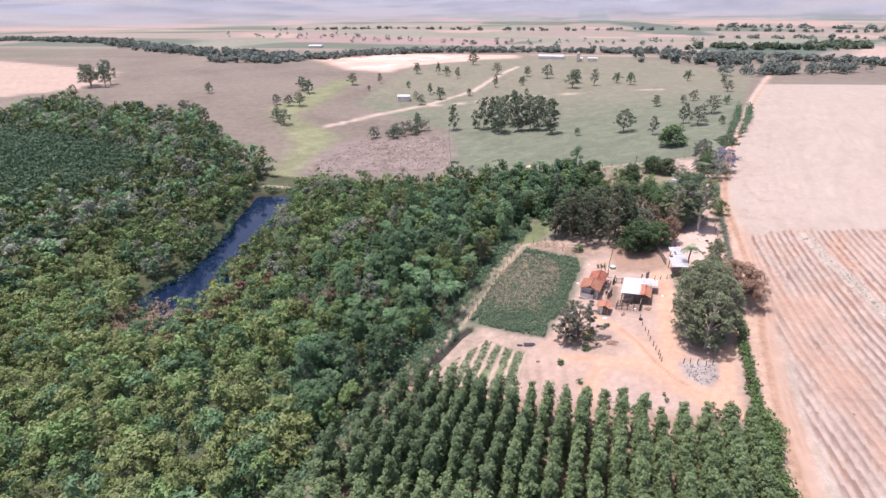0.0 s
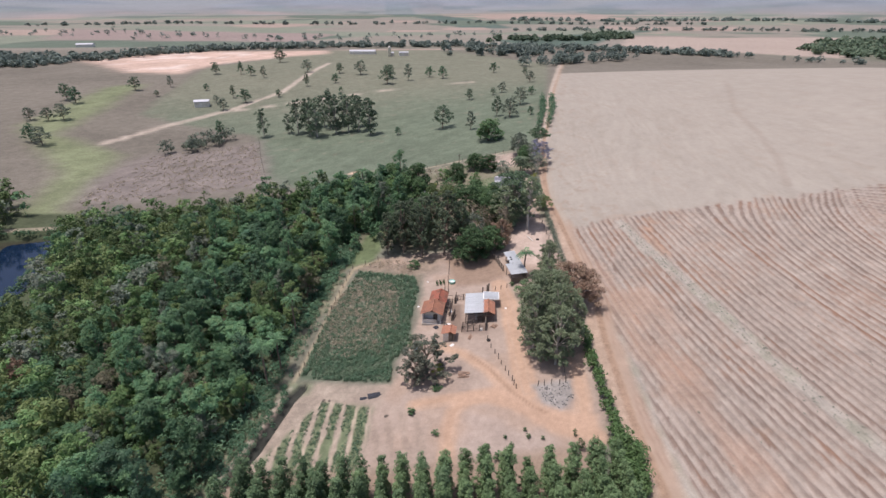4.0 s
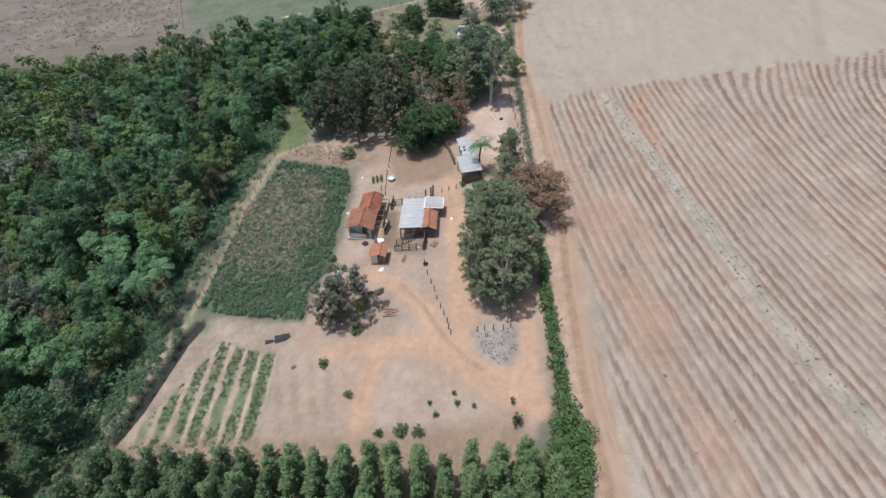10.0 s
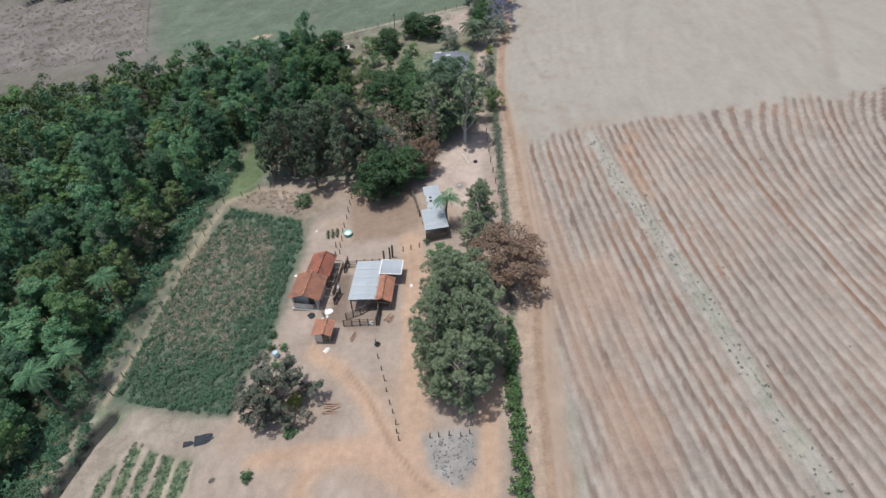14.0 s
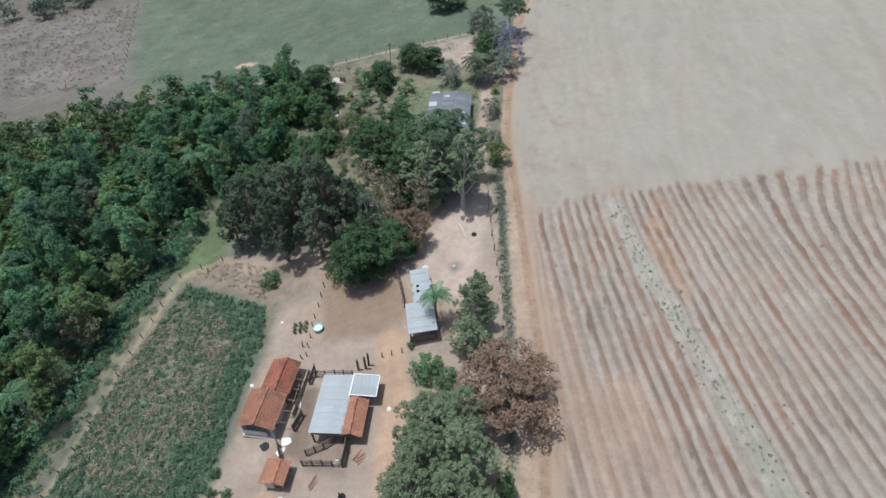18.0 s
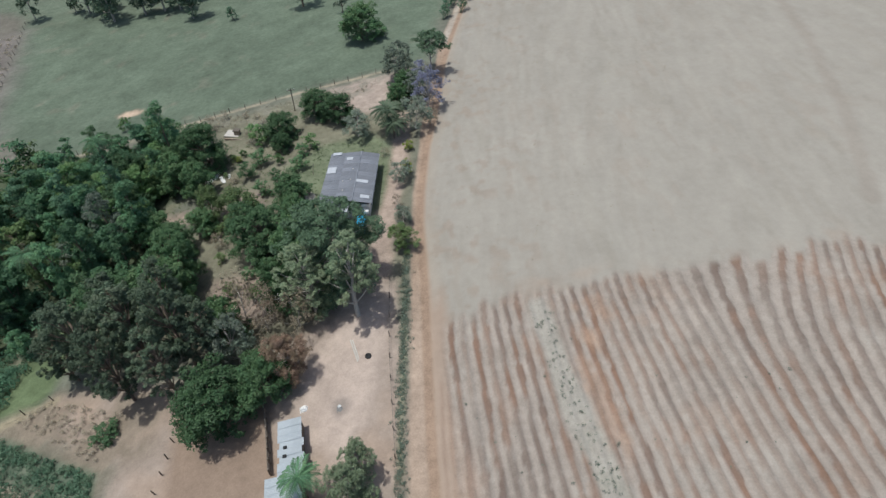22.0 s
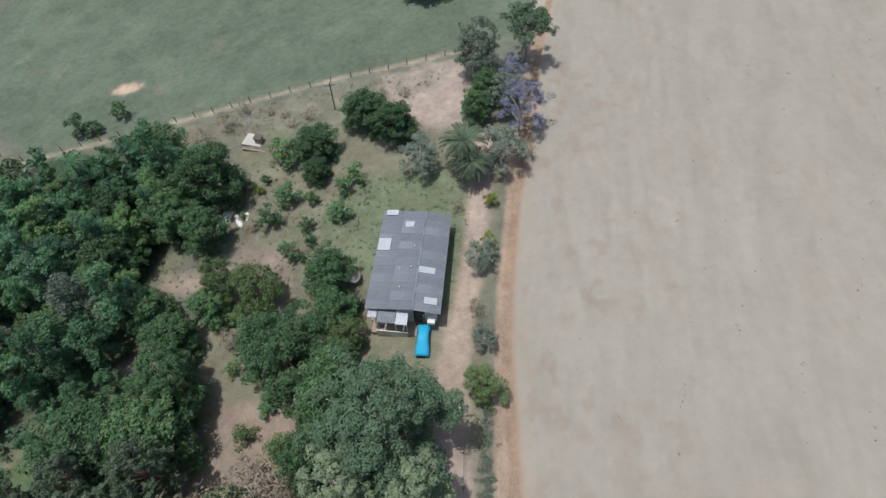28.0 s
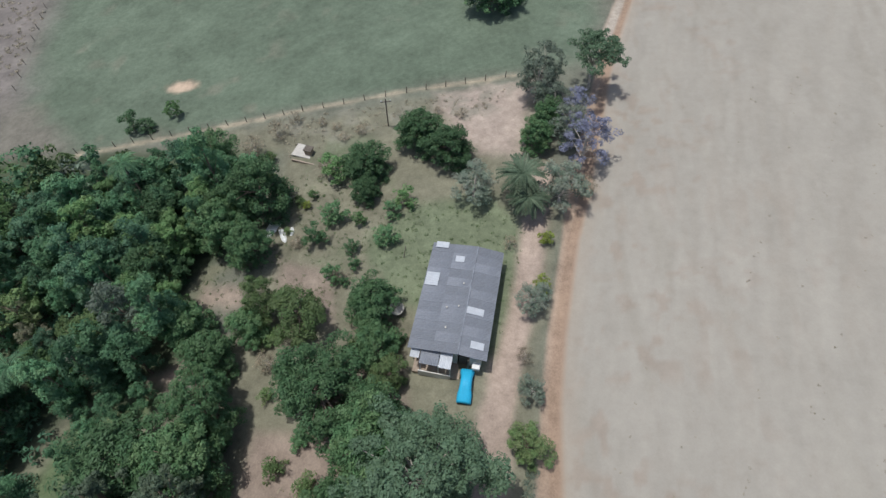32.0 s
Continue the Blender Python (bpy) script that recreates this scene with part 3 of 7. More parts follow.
    groove = ss(-0.15 - 0.45 * own, 0.55, wave + 0.35 * w2 + 0.25 * streak + 0.45 * clod) * np.clip(0.70 + 0.42 * own2 + 0.25 * streak, 0, 1.08)
    redness = ss(-0.2, 0.6, vnoise(X, Y, 11, 36) + 0.8 * vnoise(row * 5.1, Y, 4.0, 111) + 0.25 * (own - 0.5))
    red = redness[..., None] * np.array((0.036, -0.002, -0.016)) + np.array((0.204, 0.160, 0.132))
    m = (fur * groove * (1 - 0.85 * strip))[..., None]
    C[:] = C * (1 - m) + red * m
    lay(fur * (1 - groove) * (1 - strip) * 0.8, (0.342, 0.292, 0.250), 0.12, 1.6, 37)
    lay(fur * (1 - groove) * 0.5 * ss(0.1, 0.6, vnoise(row * 4.3, Y * 0.6, 3.0, 112) + 0.3 * w2), (0.372, 0.340, 0.296), 0.1, 1, 113)
    lay(fur * 0.3 * ss(0.2, 0.6, vnoise(X, Y, 6.5, 114) + 0.4 * clod), (0.325, 0.232, 0.175), 0.1, 2, 115)
    blot = np.minimum(np.hypot((X - 38.6) / 1.6, (Y - 60.6) / 2.2), np.minimum(np.hypot((X - 36.2) / 1.5, (Y - 57.6) / 1.8), np.hypot((X - 34.8) / 1.2, (Y - 50) / 5.5)))
    lay(fur * 0.6 * ss(1.3, 0.3, blot + 0.7 * w2 + 0.4 * clod), (0.352, 0.238, 0.170), 0.15, 1.5, 135)
    lay(fur * strip * 0.7, (0.362, 0.338, 0.292), 0.10, 2, 79)
    lay(fur * strip * 0.5 * ss(-0.1, 0.5, vnoise(X, Y, 2.0, 80)) * ss(55, 25, Y), (0.225, 0.235, 0.175), 0.2, 1, 81)
    lay(field * 0.75 * ss(0.1, 0.6, vnoise(X, Y, 7, 69) + 0.35 - 0.012 * np.clip(X - 25, 0, 99)) * ss(0.2, 1.8, 2.6 - np.abs(Y - 65.6 - 0.6 * np.sin(X / 14)) + 1.5 * w1 + 0.8 * w2) * (X < 90), (0.365, 0.295, 0.235), 0.15, 3, 38)
    lay(fur * 0.55 * ss(0.2, 0.9, vnoise(X, Y, 3, 39) + 0.55 - along(X, Y, [(35.5, 62), (36.5, 55), (35.6, 45)]) * 0.6), (0.40, 0.275, 0.195), 0.1, 2, 40)
    lay(fur * 0.6 * ss(-0.1, 0.6, vnoise(X, Y * 0.5, 5, 64) + 0.15 - 0.06 * np.abs(X - 19)), (0.365, 0.262, 0.20), 0.1, 2, 65)
    lay(field * 0.85 * ss(2.4, 0.7, X - tr + 0.6 * w1) * ss(72, 64, Y), (0.372, 0.280, 0.215), 0.1, 2, 70)
    lay(field * 0.5 * ss(2.2, 0.2, X - tr + 0.5 * w1) * ss(64, 72, Y), (0.365, 0.31, 0.25), 0.1, 2, 131)
    for off in (0.5, 1.3):
        lay(field * 0.6 * ss(0.3, 0.05, np.abs(X - tr - off - 0.2 * w1)) * ss(70, 62, Y) * ss(-0.3, 0.2, vnoise(X, Y * 0.3, 3, 132)), (0.290, 0.205, 0.155), 0.1, 2, 133)
    lay(on, (0.388, 0.298, 0.230), 0.08, 3, 43)
    lay(on * ss(60, 76, Y), (0.352, 0.260, 0.193), 0.10, 3, 99)
    lay(on * 0.6 * ss(0.5, 0.1, np.abs(X - 0.5 * (tl + tr) + 0.2 * w1)) * ss(60, 76, Y), (0.40, 0.315, 0.24), 0.1, 2, 137)
    lay(on * (Y > 138), (0.40, 0.345, 0.285), 0.08, 3, 68)
    lay(on * ss(0.15, 0.5, 0.9 - np.abs(X - tr + 0.8)), (0.325, 0.232, 0.168), 0.06, 3, 44)
    grass = ss(0.0, 0.35, 0.55 - np.abs(X - tl + 0.75 - 0.2 * w1)) * (Y > 26) * (Y < 80)
    lay(grass * 0.7 * ss(-0.3, 0.3, w1 + 0.4 * w2), (0.20, 0.205, 0.14), 0.25, 1.5, 45)
    # lanes across the pasture, and the pale cut of the diggings
    for line, wide in (([(-165, 205), (-147, 240), (-125, 268), (-100, 313), (-83, 440)], 1.9), ([(-125, 268), (-100, 276), (-30, 300), (28, 305)], 1.1)):
        lay(ss(-1.5, 1, wide - along(X, Y, line) + 0.8 * w1), (0.40, 0.35, 0.29), 0.1, 6, 46)
    lay(ss(-8, 6, inside(X, Y, [(-310, 480), (-235, 390), (-190, 385), (-180, 435), (-150, 480), (-93, 530), (-100, 560), (-250, 560)]) + 6 * vnoise(X, Y, 25, 47)), (0.50, 0.375, 0.305), 0.25, 10, 48)
    lay(ss(0.1, 0.5, vnoise(X, Y, 16, 76)) * ss(-4, 4, inside(X, Y, [(-300, 480), (-235, 400), (-190, 395), (-170, 450), (-93, 530), (-250, 550)])), (0.66, 0.58, 0.52), 0.1, 6, 77)
    lay(ss(-0.3, 1.0, 0.7 - along(X, Y, [(-52.5, 121.6), (-15.6, 128.3), (0.4, 130.6), (18.5, 132)]) + 0.4 * w2), (0.40, 0.34, 0.25), 0.15, 2, 49)
    lay(ss(-0.5, 0.8, 1.6 - np.hypot((X + 39.5) / 1.8, (Y - 137)) + 0.5 * w2), (0.50, 0.38, 0.28), 0.1, 2, 50)
    lay(ss(-9, -3, dp), (0.060, 0.078, 0.045), 0.3, 3, 51)
    lay(ss(-1.5, 1.0, dp), (0.05, 0.05, 0.035), 0.2, 2, 71)
    lay(0.9 * ss(1.6, 0.6, along(X, Y, [(-152, 107), (-138, 109.5), (-124, 110)])), (0.30, 0.27, 0.20), 0.2, 2, 72)
    lay(0.7 * ss(-2, 2, inside(X, Y, [(-20, 127), (-16, 118), (2, 124), (8, 119), (18, 130)]) + jit) * ss(-0.2, 0.5, w2 + 0.4 * w1), (0.235, 0.225, 0.18), 0.25, 1.5, 73)
    me = bpy.data.meshes.new("ground")
    ny, nx = X.shape
    V = np.stack([X, Y, Z], -1).reshape(-1, 3)
    a = (np.arange(ny - 1)[:, None] * nx + np.arange(nx - 1)[None]).ravel()
    F = np.stack([a, a + 1, a + nx + 1, a + nx], -1)
    me.vertices.add(len(V))
    me.vertices.foreach_set("co", V.ravel())
    me.loops.add(F.size)
    me.loops.foreach_set("vertex_index", F.ravel())
    me.polygons.add(len(F))
    me.polygons.foreach_set("loop_start", np.arange(0, F.size, 4))
    me.update()
    me.polygons.foreach_set("use_smooth", np.ones(len(F), bool))
    yard = ss(-1, 2, inside(X, Y, YARD))
    speck = (1.0 - 0.35 * yard) * (1.0 - 0.75 * np.clip(field, 0, 1)) + 0.45 * np.clip(fur, 0, 1)
    at = me.color_attributes.new("albedo", "FLOAT_COLOR", "POINT")
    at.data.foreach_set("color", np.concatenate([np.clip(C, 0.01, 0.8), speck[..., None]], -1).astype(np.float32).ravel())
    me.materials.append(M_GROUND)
    print("ground verts", len(V))
    return tagged(new("ground", me), "red farm earth, ploughed stubble field and dry pasture", "ground", kind="structure")


build_ground()
WATER_Z = height(-125, 60) - 1.0

# ================= building blocks =================


def make_mesh(name, V, F, mats, idx=None, smooth=False):
    me = bpy.data.meshes.new(name)
    me.from_pydata([tuple(v) for v in V], [], [tuple(f) for f in F])
    for m in mats if isinstance(mats, (list, tuple)) else [mats]:
        me.materials.append(m)
    if idx is not None:
        me.polygons.foreach_set("material_index", idx)
    if smooth:
        me.polygons.foreach_set("use_smooth", np.ones(len(me.polygons), bool))
    me.update()
    return me


def under(name, me, parent, label="", m=None):
    """A mesh as one part of a thing or of a part."""
    ob = new(name, me)
    ob.parent = parent
    if m is not None:
        ob.matrix_basis = m
    if label:
        ob["label"] = label
    return ob


def empty(name, label, category, group="", m=None, kind=""):
    ob = new(name)
    if m is not None:
        ob.matrix_basis = m
    return tagged(ob, label, category, group, kind)


# ================= trees =================


def tube(V, F, a, b, ra, rb, sides=6):
    """Adds a tapered round piece from a to b."""
    a, b = Vector(a), Vector(b)
    d = (b - a).normalized()
    u = d.orthogonal().normalized()
    v = d.cross(u)
    k = len(V)
    for p, r in ((a, ra), (b, rb)):
        for i in range(sides):
            t = 2 * math.pi * i / sides
            V.append(p + (u * math.cos(t) + v * math.sin(t)) * r)
    for i in range(sides):
        j = (i + 1) % sides
        F.append((k + i, k + j, k + sides + j, k + sides + i))
    F.append(tuple(k + sides + i for i in range(sides)))


def clumps(rng, blobs, each):
    """Breaks the lumps of a crown into smaller bunches of sprays over their upper sides, with gaps between."""
    B = np.repeat(np.array(blobs, float), each, axis=0)
    k = len(B)
    n = rng.normal(size=(k, 3))
    n /= np.linalg.norm(n, axis=1)[:, None]
    n[(n[:, 2] < 0) & (rng.random(k) > 0.35), 2] *= -1
    r = B[:, 3:4] * (0.55 + 0.4 * rng.random((k, 1)))
    P = B[:, :3] + n * r * np.stack([np.ones(k), np.ones(k), B[:, 4]], -1)
    return np.concatenate([P, B[:, 3:4] * (0.8 + 0.8 * rng.random((k, 1))) / each ** 0.5, B[:, 4:5] ** 0.5], 1)


def leaves(rng, blobs, count, size, droop=0.3, under_side=0.3, each=7):
    """Small leaf sprays set over bunches of a crown, thicker on top, with gaps between the lumps."""
    count = count * 2
    if each:
        blobs = clumps(rng, blobs, each)
    vol = np.array([b[3] * b[3] for b in blobs])
    pick = rng.choice(len(blobs), count, p=vol / vol.sum())
    B = np.array(blobs)[pick]
    n = rng.normal(size=(count, 3))
    n /= np.linalg.norm(n, axis=1)[:, None]
    flip = (n[:, 2] < 0) & (rng.random(count) > under_side)
    n[flip, 2] *= -1
    r = B[:, 3:4] * (0.66 + 0.46 * rng.random((count, 1)) ** 1.2)
    P = B[:, :3] + n * r * np.stack([np.ones(count), np.ones(count), B[:, 4]], -1)
    up = n + rng.normal(size=(count, 3)) * 0.34 + np.array([0, 0, 0.30])
    up /= np.linalg.norm(up, axis=1)[:, None]
    t = rng.normal(size=(count, 3))
    u = np.cross(up, t)
    u /= np.linalg.norm(u, axis=1)[:, None] + 1e-9
    v = np.cross(up, u)
    s = size * 0.95 * (0.55 + 0.9 * rng.random((count, 1)))
    V = np.stack([P - u * s - v * s * 0.5, P - u * s * 0.3 + v * s * 0.62, P + u * s * 1.15 - up * s * droop], 1).reshape(-1, 3)
    F = np.arange(count * 3).reshape(-1, 3)
    return V, F


def quick_mesh(name, V, F, mat):
    me = bpy.data.meshes.new(name)
    k = F.shape[1]
    me.vertices.add(len(V))
    me.vertices.foreach_set("co", np.asarray(V, float).ravel())
    me.loops.add(F.size)
    me.loops.foreach_set("vertex_index", F.ravel())
    me.polygons.add(len(F))
    me.polygons.foreach_set("loop_start", np.arange(0, F.size, k))
    me.update()
    me.materials.append(mat)
    return me


def crown_blobs(rng, tall, wide, low, lumps, lump, flat=0.8, cone=0.0):
    """Lumps of a crown between the heights low and tall, within a width."""
    out = []
    for i in range(lumps):
        z = low + (tall - low) * (i + rng.random()) / lumps
        f = (z - low) / (tall - low)
        env = math.sqrt(max(0.05, 1 - (2 * f - 0.75) ** 2 / 1.6)) if not cone else (1 - f) ** cone + 0.12
        a, r = i * 2.4 + rng.random(), wide / 2 * env * (0.35 + 0.55 * rng.random())
        out.append((r * math.cos(a), r * math.sin(a), z, lump * (0.7 + 0.6 * rng.random()), flat))
    return out


def tree(name, label, seed, tall, wide, low, lumps, lump, count, size, leaf, bark=None, girth=0.16, flat=0.8, cone=0.0, category="tree", group="", lean=0.0, each=7):
    """One tree on its own ground point: a tapered trunk with limbs, and a crown of sprays."""
    rng = np.random.default_rng(seed)
    blobs = crown_blobs(rng, tall, wide, low, lumps, lump, flat, cone)
    base = empty(name, label, category, group)
    V, F = [], []
    prev, n = Vector((0, 0, -0.3)), 5
    top = tall * 0.86
    pts = [prev]
    for i in range(1, n + 1):
        f = i / n
        q = Vector((lean * f * f + 0.12 * rng.normal(), 0.12 * rng.normal(), top * f))
        tube(V, F, prev, q, girth * (1 - 0.8 * (i - 1) / n), girth * (1 - 0.8 * f), 7 if girth > 0.1 else 5)
        pts.append(q)
        prev = q
    for b in blobs:
        c = Vector(b[:3])
        start = pts[max(1, min(n - 1, int(c.z / top * n * 0.75)))]
        mid = start.lerp(c, 0.5) + Vector((0, 0, 0.08 * tall * (rng.random() - 0.3)))
        tube(V, F, start, mid, girth * 0.34, girth * 0.22, 5 if girth > 0.17 else 3)
        tube(V, F, mid, c, girth * 0.22, girth * 0.08, 5 if girth > 0.17 else 3)
    under("trunk", make_mesh("trunk", V, F, bark or M_BARK, smooth=True), base)
    LV, LF = leaves(rng, blobs, count, size, each=each)
    under("crown", quick_mesh("crown", LV, LF, leaf), base)
    return base


def on_ground(x, y, turn=0.0, size=1.0, sink=0.0):
    return Matrix.Translation((x, y, height(x, y) - sink)) @ Matrix.Rotation(turn, 4, "Z") @ Matrix.Diagonal((size, size, size, 1))


def plant(proto, x, y, size=1.0, turn=None, label="", taller=1.0):
    m = on_ground(x, y, random.random() * 6.28 if turn is None else turn) @ Matrix.Diagonal((size, size, size * taller, 1))
    ob = copy_thing(proto, m)
    ob.matrix_basis = m
    if label:
        ob["label"] = label
    return ob


def first(proto, x, y, size=1.0, turn=0.0):
    proto.matrix_basis = on_ground(x, y, turn, size)
    return proto


FOREST = [
    tree("forest_tree", "dense green broadleaf tree in the valley forest", 1, 8.6, 4.8, 2.2, 8, 1.45, 2300, 0.165, M_LEAF, group="forest trees", each=9),
    tree("forest_tree", "dense green broadleaf tree in the valley forest", 2, 9.6, 4.2, 2.8, 8, 1.35, 2200, 0.165, M_LEAF, group="forest trees", each=9),
    tree("forest_tree", "bright green broadleaf tree in the valley forest", 3, 8.2, 4.6, 1.8, 8, 1.4, 2300, 0.160, M_LEAF_B, group="forest trees", each=9),
    tree("forest_tree", "dark green broadleaf tree in the valley forest", 4, 9.4, 4.4, 2.6, 8, 1.4, 2200, 0.165, M_LEAF_D, group="forest trees", each=9),
    tree("forest_tree", "greyish open-crowned tree in the valley forest", 5, 9.0, 4.6, 2.8, 10, 1.15, 1500, 0.155, M_LEAF_G, group="forest trees"),
    tree("forest_tree", "dense green broadleaf tree in the valley forest", 6, 6.8, 4.2, 1.2, 7, 1.3, 2000, 0.160, M_LEAF, group="forest trees", each=9),
    tree("forest_tree", "tall forest tree hung with climbing vines", 7, 10.5, 3.8, 1.0, 13, 1.0, 2300, 0.150, M_LEAF, group="forest trees", flat=1.3),
    tree("forest_tree", "dull olive-green tree in the valley forest", 8, 8.2, 4.6, 1.8, 9, 1.25, 2100, 0.155, M_LEAF_O, group="forest trees", each=9),
    tree("forest_tree", "half-bare tawny tree in the valley forest", 9, 7.8, 4.6, 2.2, 12, 0.9, 1250, 0.140, M_LEAF_T, group="forest trees"),
    tree("forest_tree", "tall dark forest tree hung with climbing vines", 10, 11.0, 3.6, 0.8, 13, 0.95, 2200, 0.150, M_LEAF_D, group="forest trees", flat=1.4),
]
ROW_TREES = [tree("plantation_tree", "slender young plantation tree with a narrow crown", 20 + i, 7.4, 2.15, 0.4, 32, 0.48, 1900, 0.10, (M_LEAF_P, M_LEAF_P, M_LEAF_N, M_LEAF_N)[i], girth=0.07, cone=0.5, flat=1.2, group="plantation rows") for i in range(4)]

# ================= forest and plantation =================


def forest_points(step=3.9):
    pts, rng = [], random.Random(7)
    y = -44.0
    row = 0
    while y < 116:
        x = -158.0 + (row % 2) * step / 2
        while x < -20:
            px, py = x + rng.uniform(-1.3, 1.3), y + rng.uniform(-1.3, 1.3)
            edge = float(np.interp(py, [p[1] for p in FOREST_EDGE[::-1]], [p[0] for p in FOREST_EDGE[::-1]]))
            north = 116 - 0.10 * abs(px + 30)
            if rng.random() > 0.07 and px < edge - 2.2 and py < north and float(inside(np.array([px]), np.array([py]), POND)[0]) < (-6.5 if px > -125 and py < 75 else -3.0):
                pts.append((px, py))
            x += step
        y += step * 0.88
        row += 1
    return pts


FPTS = sorted(forest_points(), key=lambda p: math.hypot(p[0] + 10, p[1] - 45))
used = set()
for i, (x, y) in enumerate(FPTS[:290]):
    dry = float(vnoise(x, y, 22, 78)) + 0.012 * max(0.0, -50 - x) + 0.3 * float(ss(30, 5, y))
    k = random.choice([0, 1, 2, 2, 7, 7, 8, 4, 6, 5, 0] if dry > 0.25 else [0, 0, 1, 2, 2, 3, 5, 6, 6, 9, 9, 3, 7 if dry > 0 else 1])
    s = random.uniform(0.55, 1.12)
    if k not in used:
        used.add(k)
        first(FOREST[k], x, y, s)
    else:
        plant(FOREST[k], x, y, s, taller=random.uniform(0.72, 1.18))

# vine-hung thicket where the forest meets the garden
rv = random.Random(77)
for gy in range(9):
    for gx in range(6):
        x, y = -42 + gx * 4.6 + rv.uniform(-1.6, 1.6), 74 + gy * 4.9 + rv.uniform(-1.6, 1.6)
        edge = float(np.interp(y, [p[1] for p in FOREST_EDGE[::-1]], [p[0] for p in FOREST_EDGE[::-1]]))
        if x < edge - 0.6:
            plant(FOREST[(6, 6, 2, 3)[rv.randrange(4)]], x, y, rv.uniform(0.55, 0.95), taller=rv.uniform(0.75, 1.1))


for x, y in ((-31.5, 80.5), (-27.2, 83.2), (-34.4, 72), (-28.8, 78.8), (-30.2, 76.2), (-26.2, 80.6), (-24.2, 82.4)):
    plant(FOREST[5], x, y, rv.uniform(0.45, 0.7), label="small bushy tree on the grass lane")


def wood_stuff(name, label, pts, mat, seed, tall=(6, 10), wide=4.8, per=190, size=0.42, each=4):
    """Many trees too far off to count, joined: stems and crowns of sprays."""
    rng = np.random.default_rng(seed)
    VV, FF, k = [], [], 0
    for x, y in pts:
        t = rng.uniform(*tall)
        w = wide * rng.uniform(0.65, 1.35)
        b = crown_blobs(rng, t, w, t * 0.25, 6, w * 0.27)
        V, F = leaves(rng, b, per, size * (w / 4.8), each=each)
        V = V + np.array([x, y, height(x, y)])
        VV.append(V)
        FF.append(F + k)
        k += len(V)
        # stem as a thin kite standing under the crown
        h = height(x, y)
        s = np.array([[x - 0.12, y, h - 0.3], [x + 0.06, y - 0.12, h - 0.3], [x + 0.06, y + 0.12, h - 0.3], [x, y, h + t * 0.7]])
        VV.append(s)
        FF.append(np.array([[0, 1, 3], [1, 2, 3], [2, 0, 3]]) + k)
        k += 4
    return tagged(new(name, quick_mesh(name, np.concatenate(VV), np.concatenate(FF), mat)), label, "forest", kind="stuff")


rest = [p for p in FPTS[290:] if not (p[1] < 34 and p[0] < -56)]
pale = [p for p in FPTS[290:] if p[1] < 34 and p[0] < -56]
for k, mat in enumerate((M_LEAF_B, M_LEAF_L, M_LEAF_O, M_LEAF_L, M_LEAF)):
    wood_stuff("forest", "light yellow-green forest below the pond", [p for i, p in enumerate(pale) if (i * 7 + i // 3) % 5 == k], mat, 140 + k, tall=(4, 9.0), wide=4.4, per=230, size=0.34)
for k, mat in enumerate((M_LEAF_B, M_LEAF_O, M_LEAF_L, M_LEAF_G, M_LEAF_O, M_LEAF_B, M_LEAF)):
    wood_stuff("forest", "green broadleaf forest filling the valley beside the pond", [p for i, p in enumerate(rest) if (i * 11 + i // 3 + i // 7) % 7 == k], mat, 150 + k, tall=(4.5, 10.5), wide=4.3, per=210, size=0.36)

WEST_ROWS = [(-345, 131), (-304, 127), (-226, 119), (-188, 101), (-193, 83), (-208, 54), (-262, 34), (-345, 40)]
WEST = []
rw = random.Random(11)
gy = -30.0
while gy < 200:
    gx = -345.0
    while gx < (-146 if gy > 103 else -157):
        qx, qy = gx + rw.uniform(-2, 2), gy + rw.uniform(-2, 2)
        if qy < 168 - 0.7 * max(0, qx + 215) + 0.25 * max(0, -215 - qx) and float(inside(np.array([qx]), np.array([qy]), WEST_ROWS)[0]) < 0.5:
            WEST.append((qx, qy))
        gx += 5.6
    gy += 5.2
for k, mat in enumerate((M_LEAF, M_LEAF_D, M_LEAF_G, M_LEAF_O, M_LEAF_O)):
    wood_stuff("forest", "green broadleaf forest on the far bank of the pond", [p for i, p in enumerate(WEST) if (i * 7 + i // 4) % 5 == k], mat, 160 + k, tall=(4.5, 11), per=130, size=0.48, wide=5.8)
grid = [(-188 - 3.0 * i - 0.3 * j, 34 + 2.7 * j) for i in range(52) for j in range(36)]
keep = inside(np.array([p[0] for p in grid]), np.array([p[1] for p in grid]), WEST_ROWS) > 0
wood_stuff("plantation", "dense young plantation on the far side of the valley", [p for p, k in zip(grid, keep) if k], M_LEAF_D, 66, tall=(6.2, 7.4), wide=2.8, per=50, size=0.75)

# rows of the young plantation
rng = random.Random(3)
started = [False] * 4
row_x = 3.0
count = 0
BACK_ROWS = []
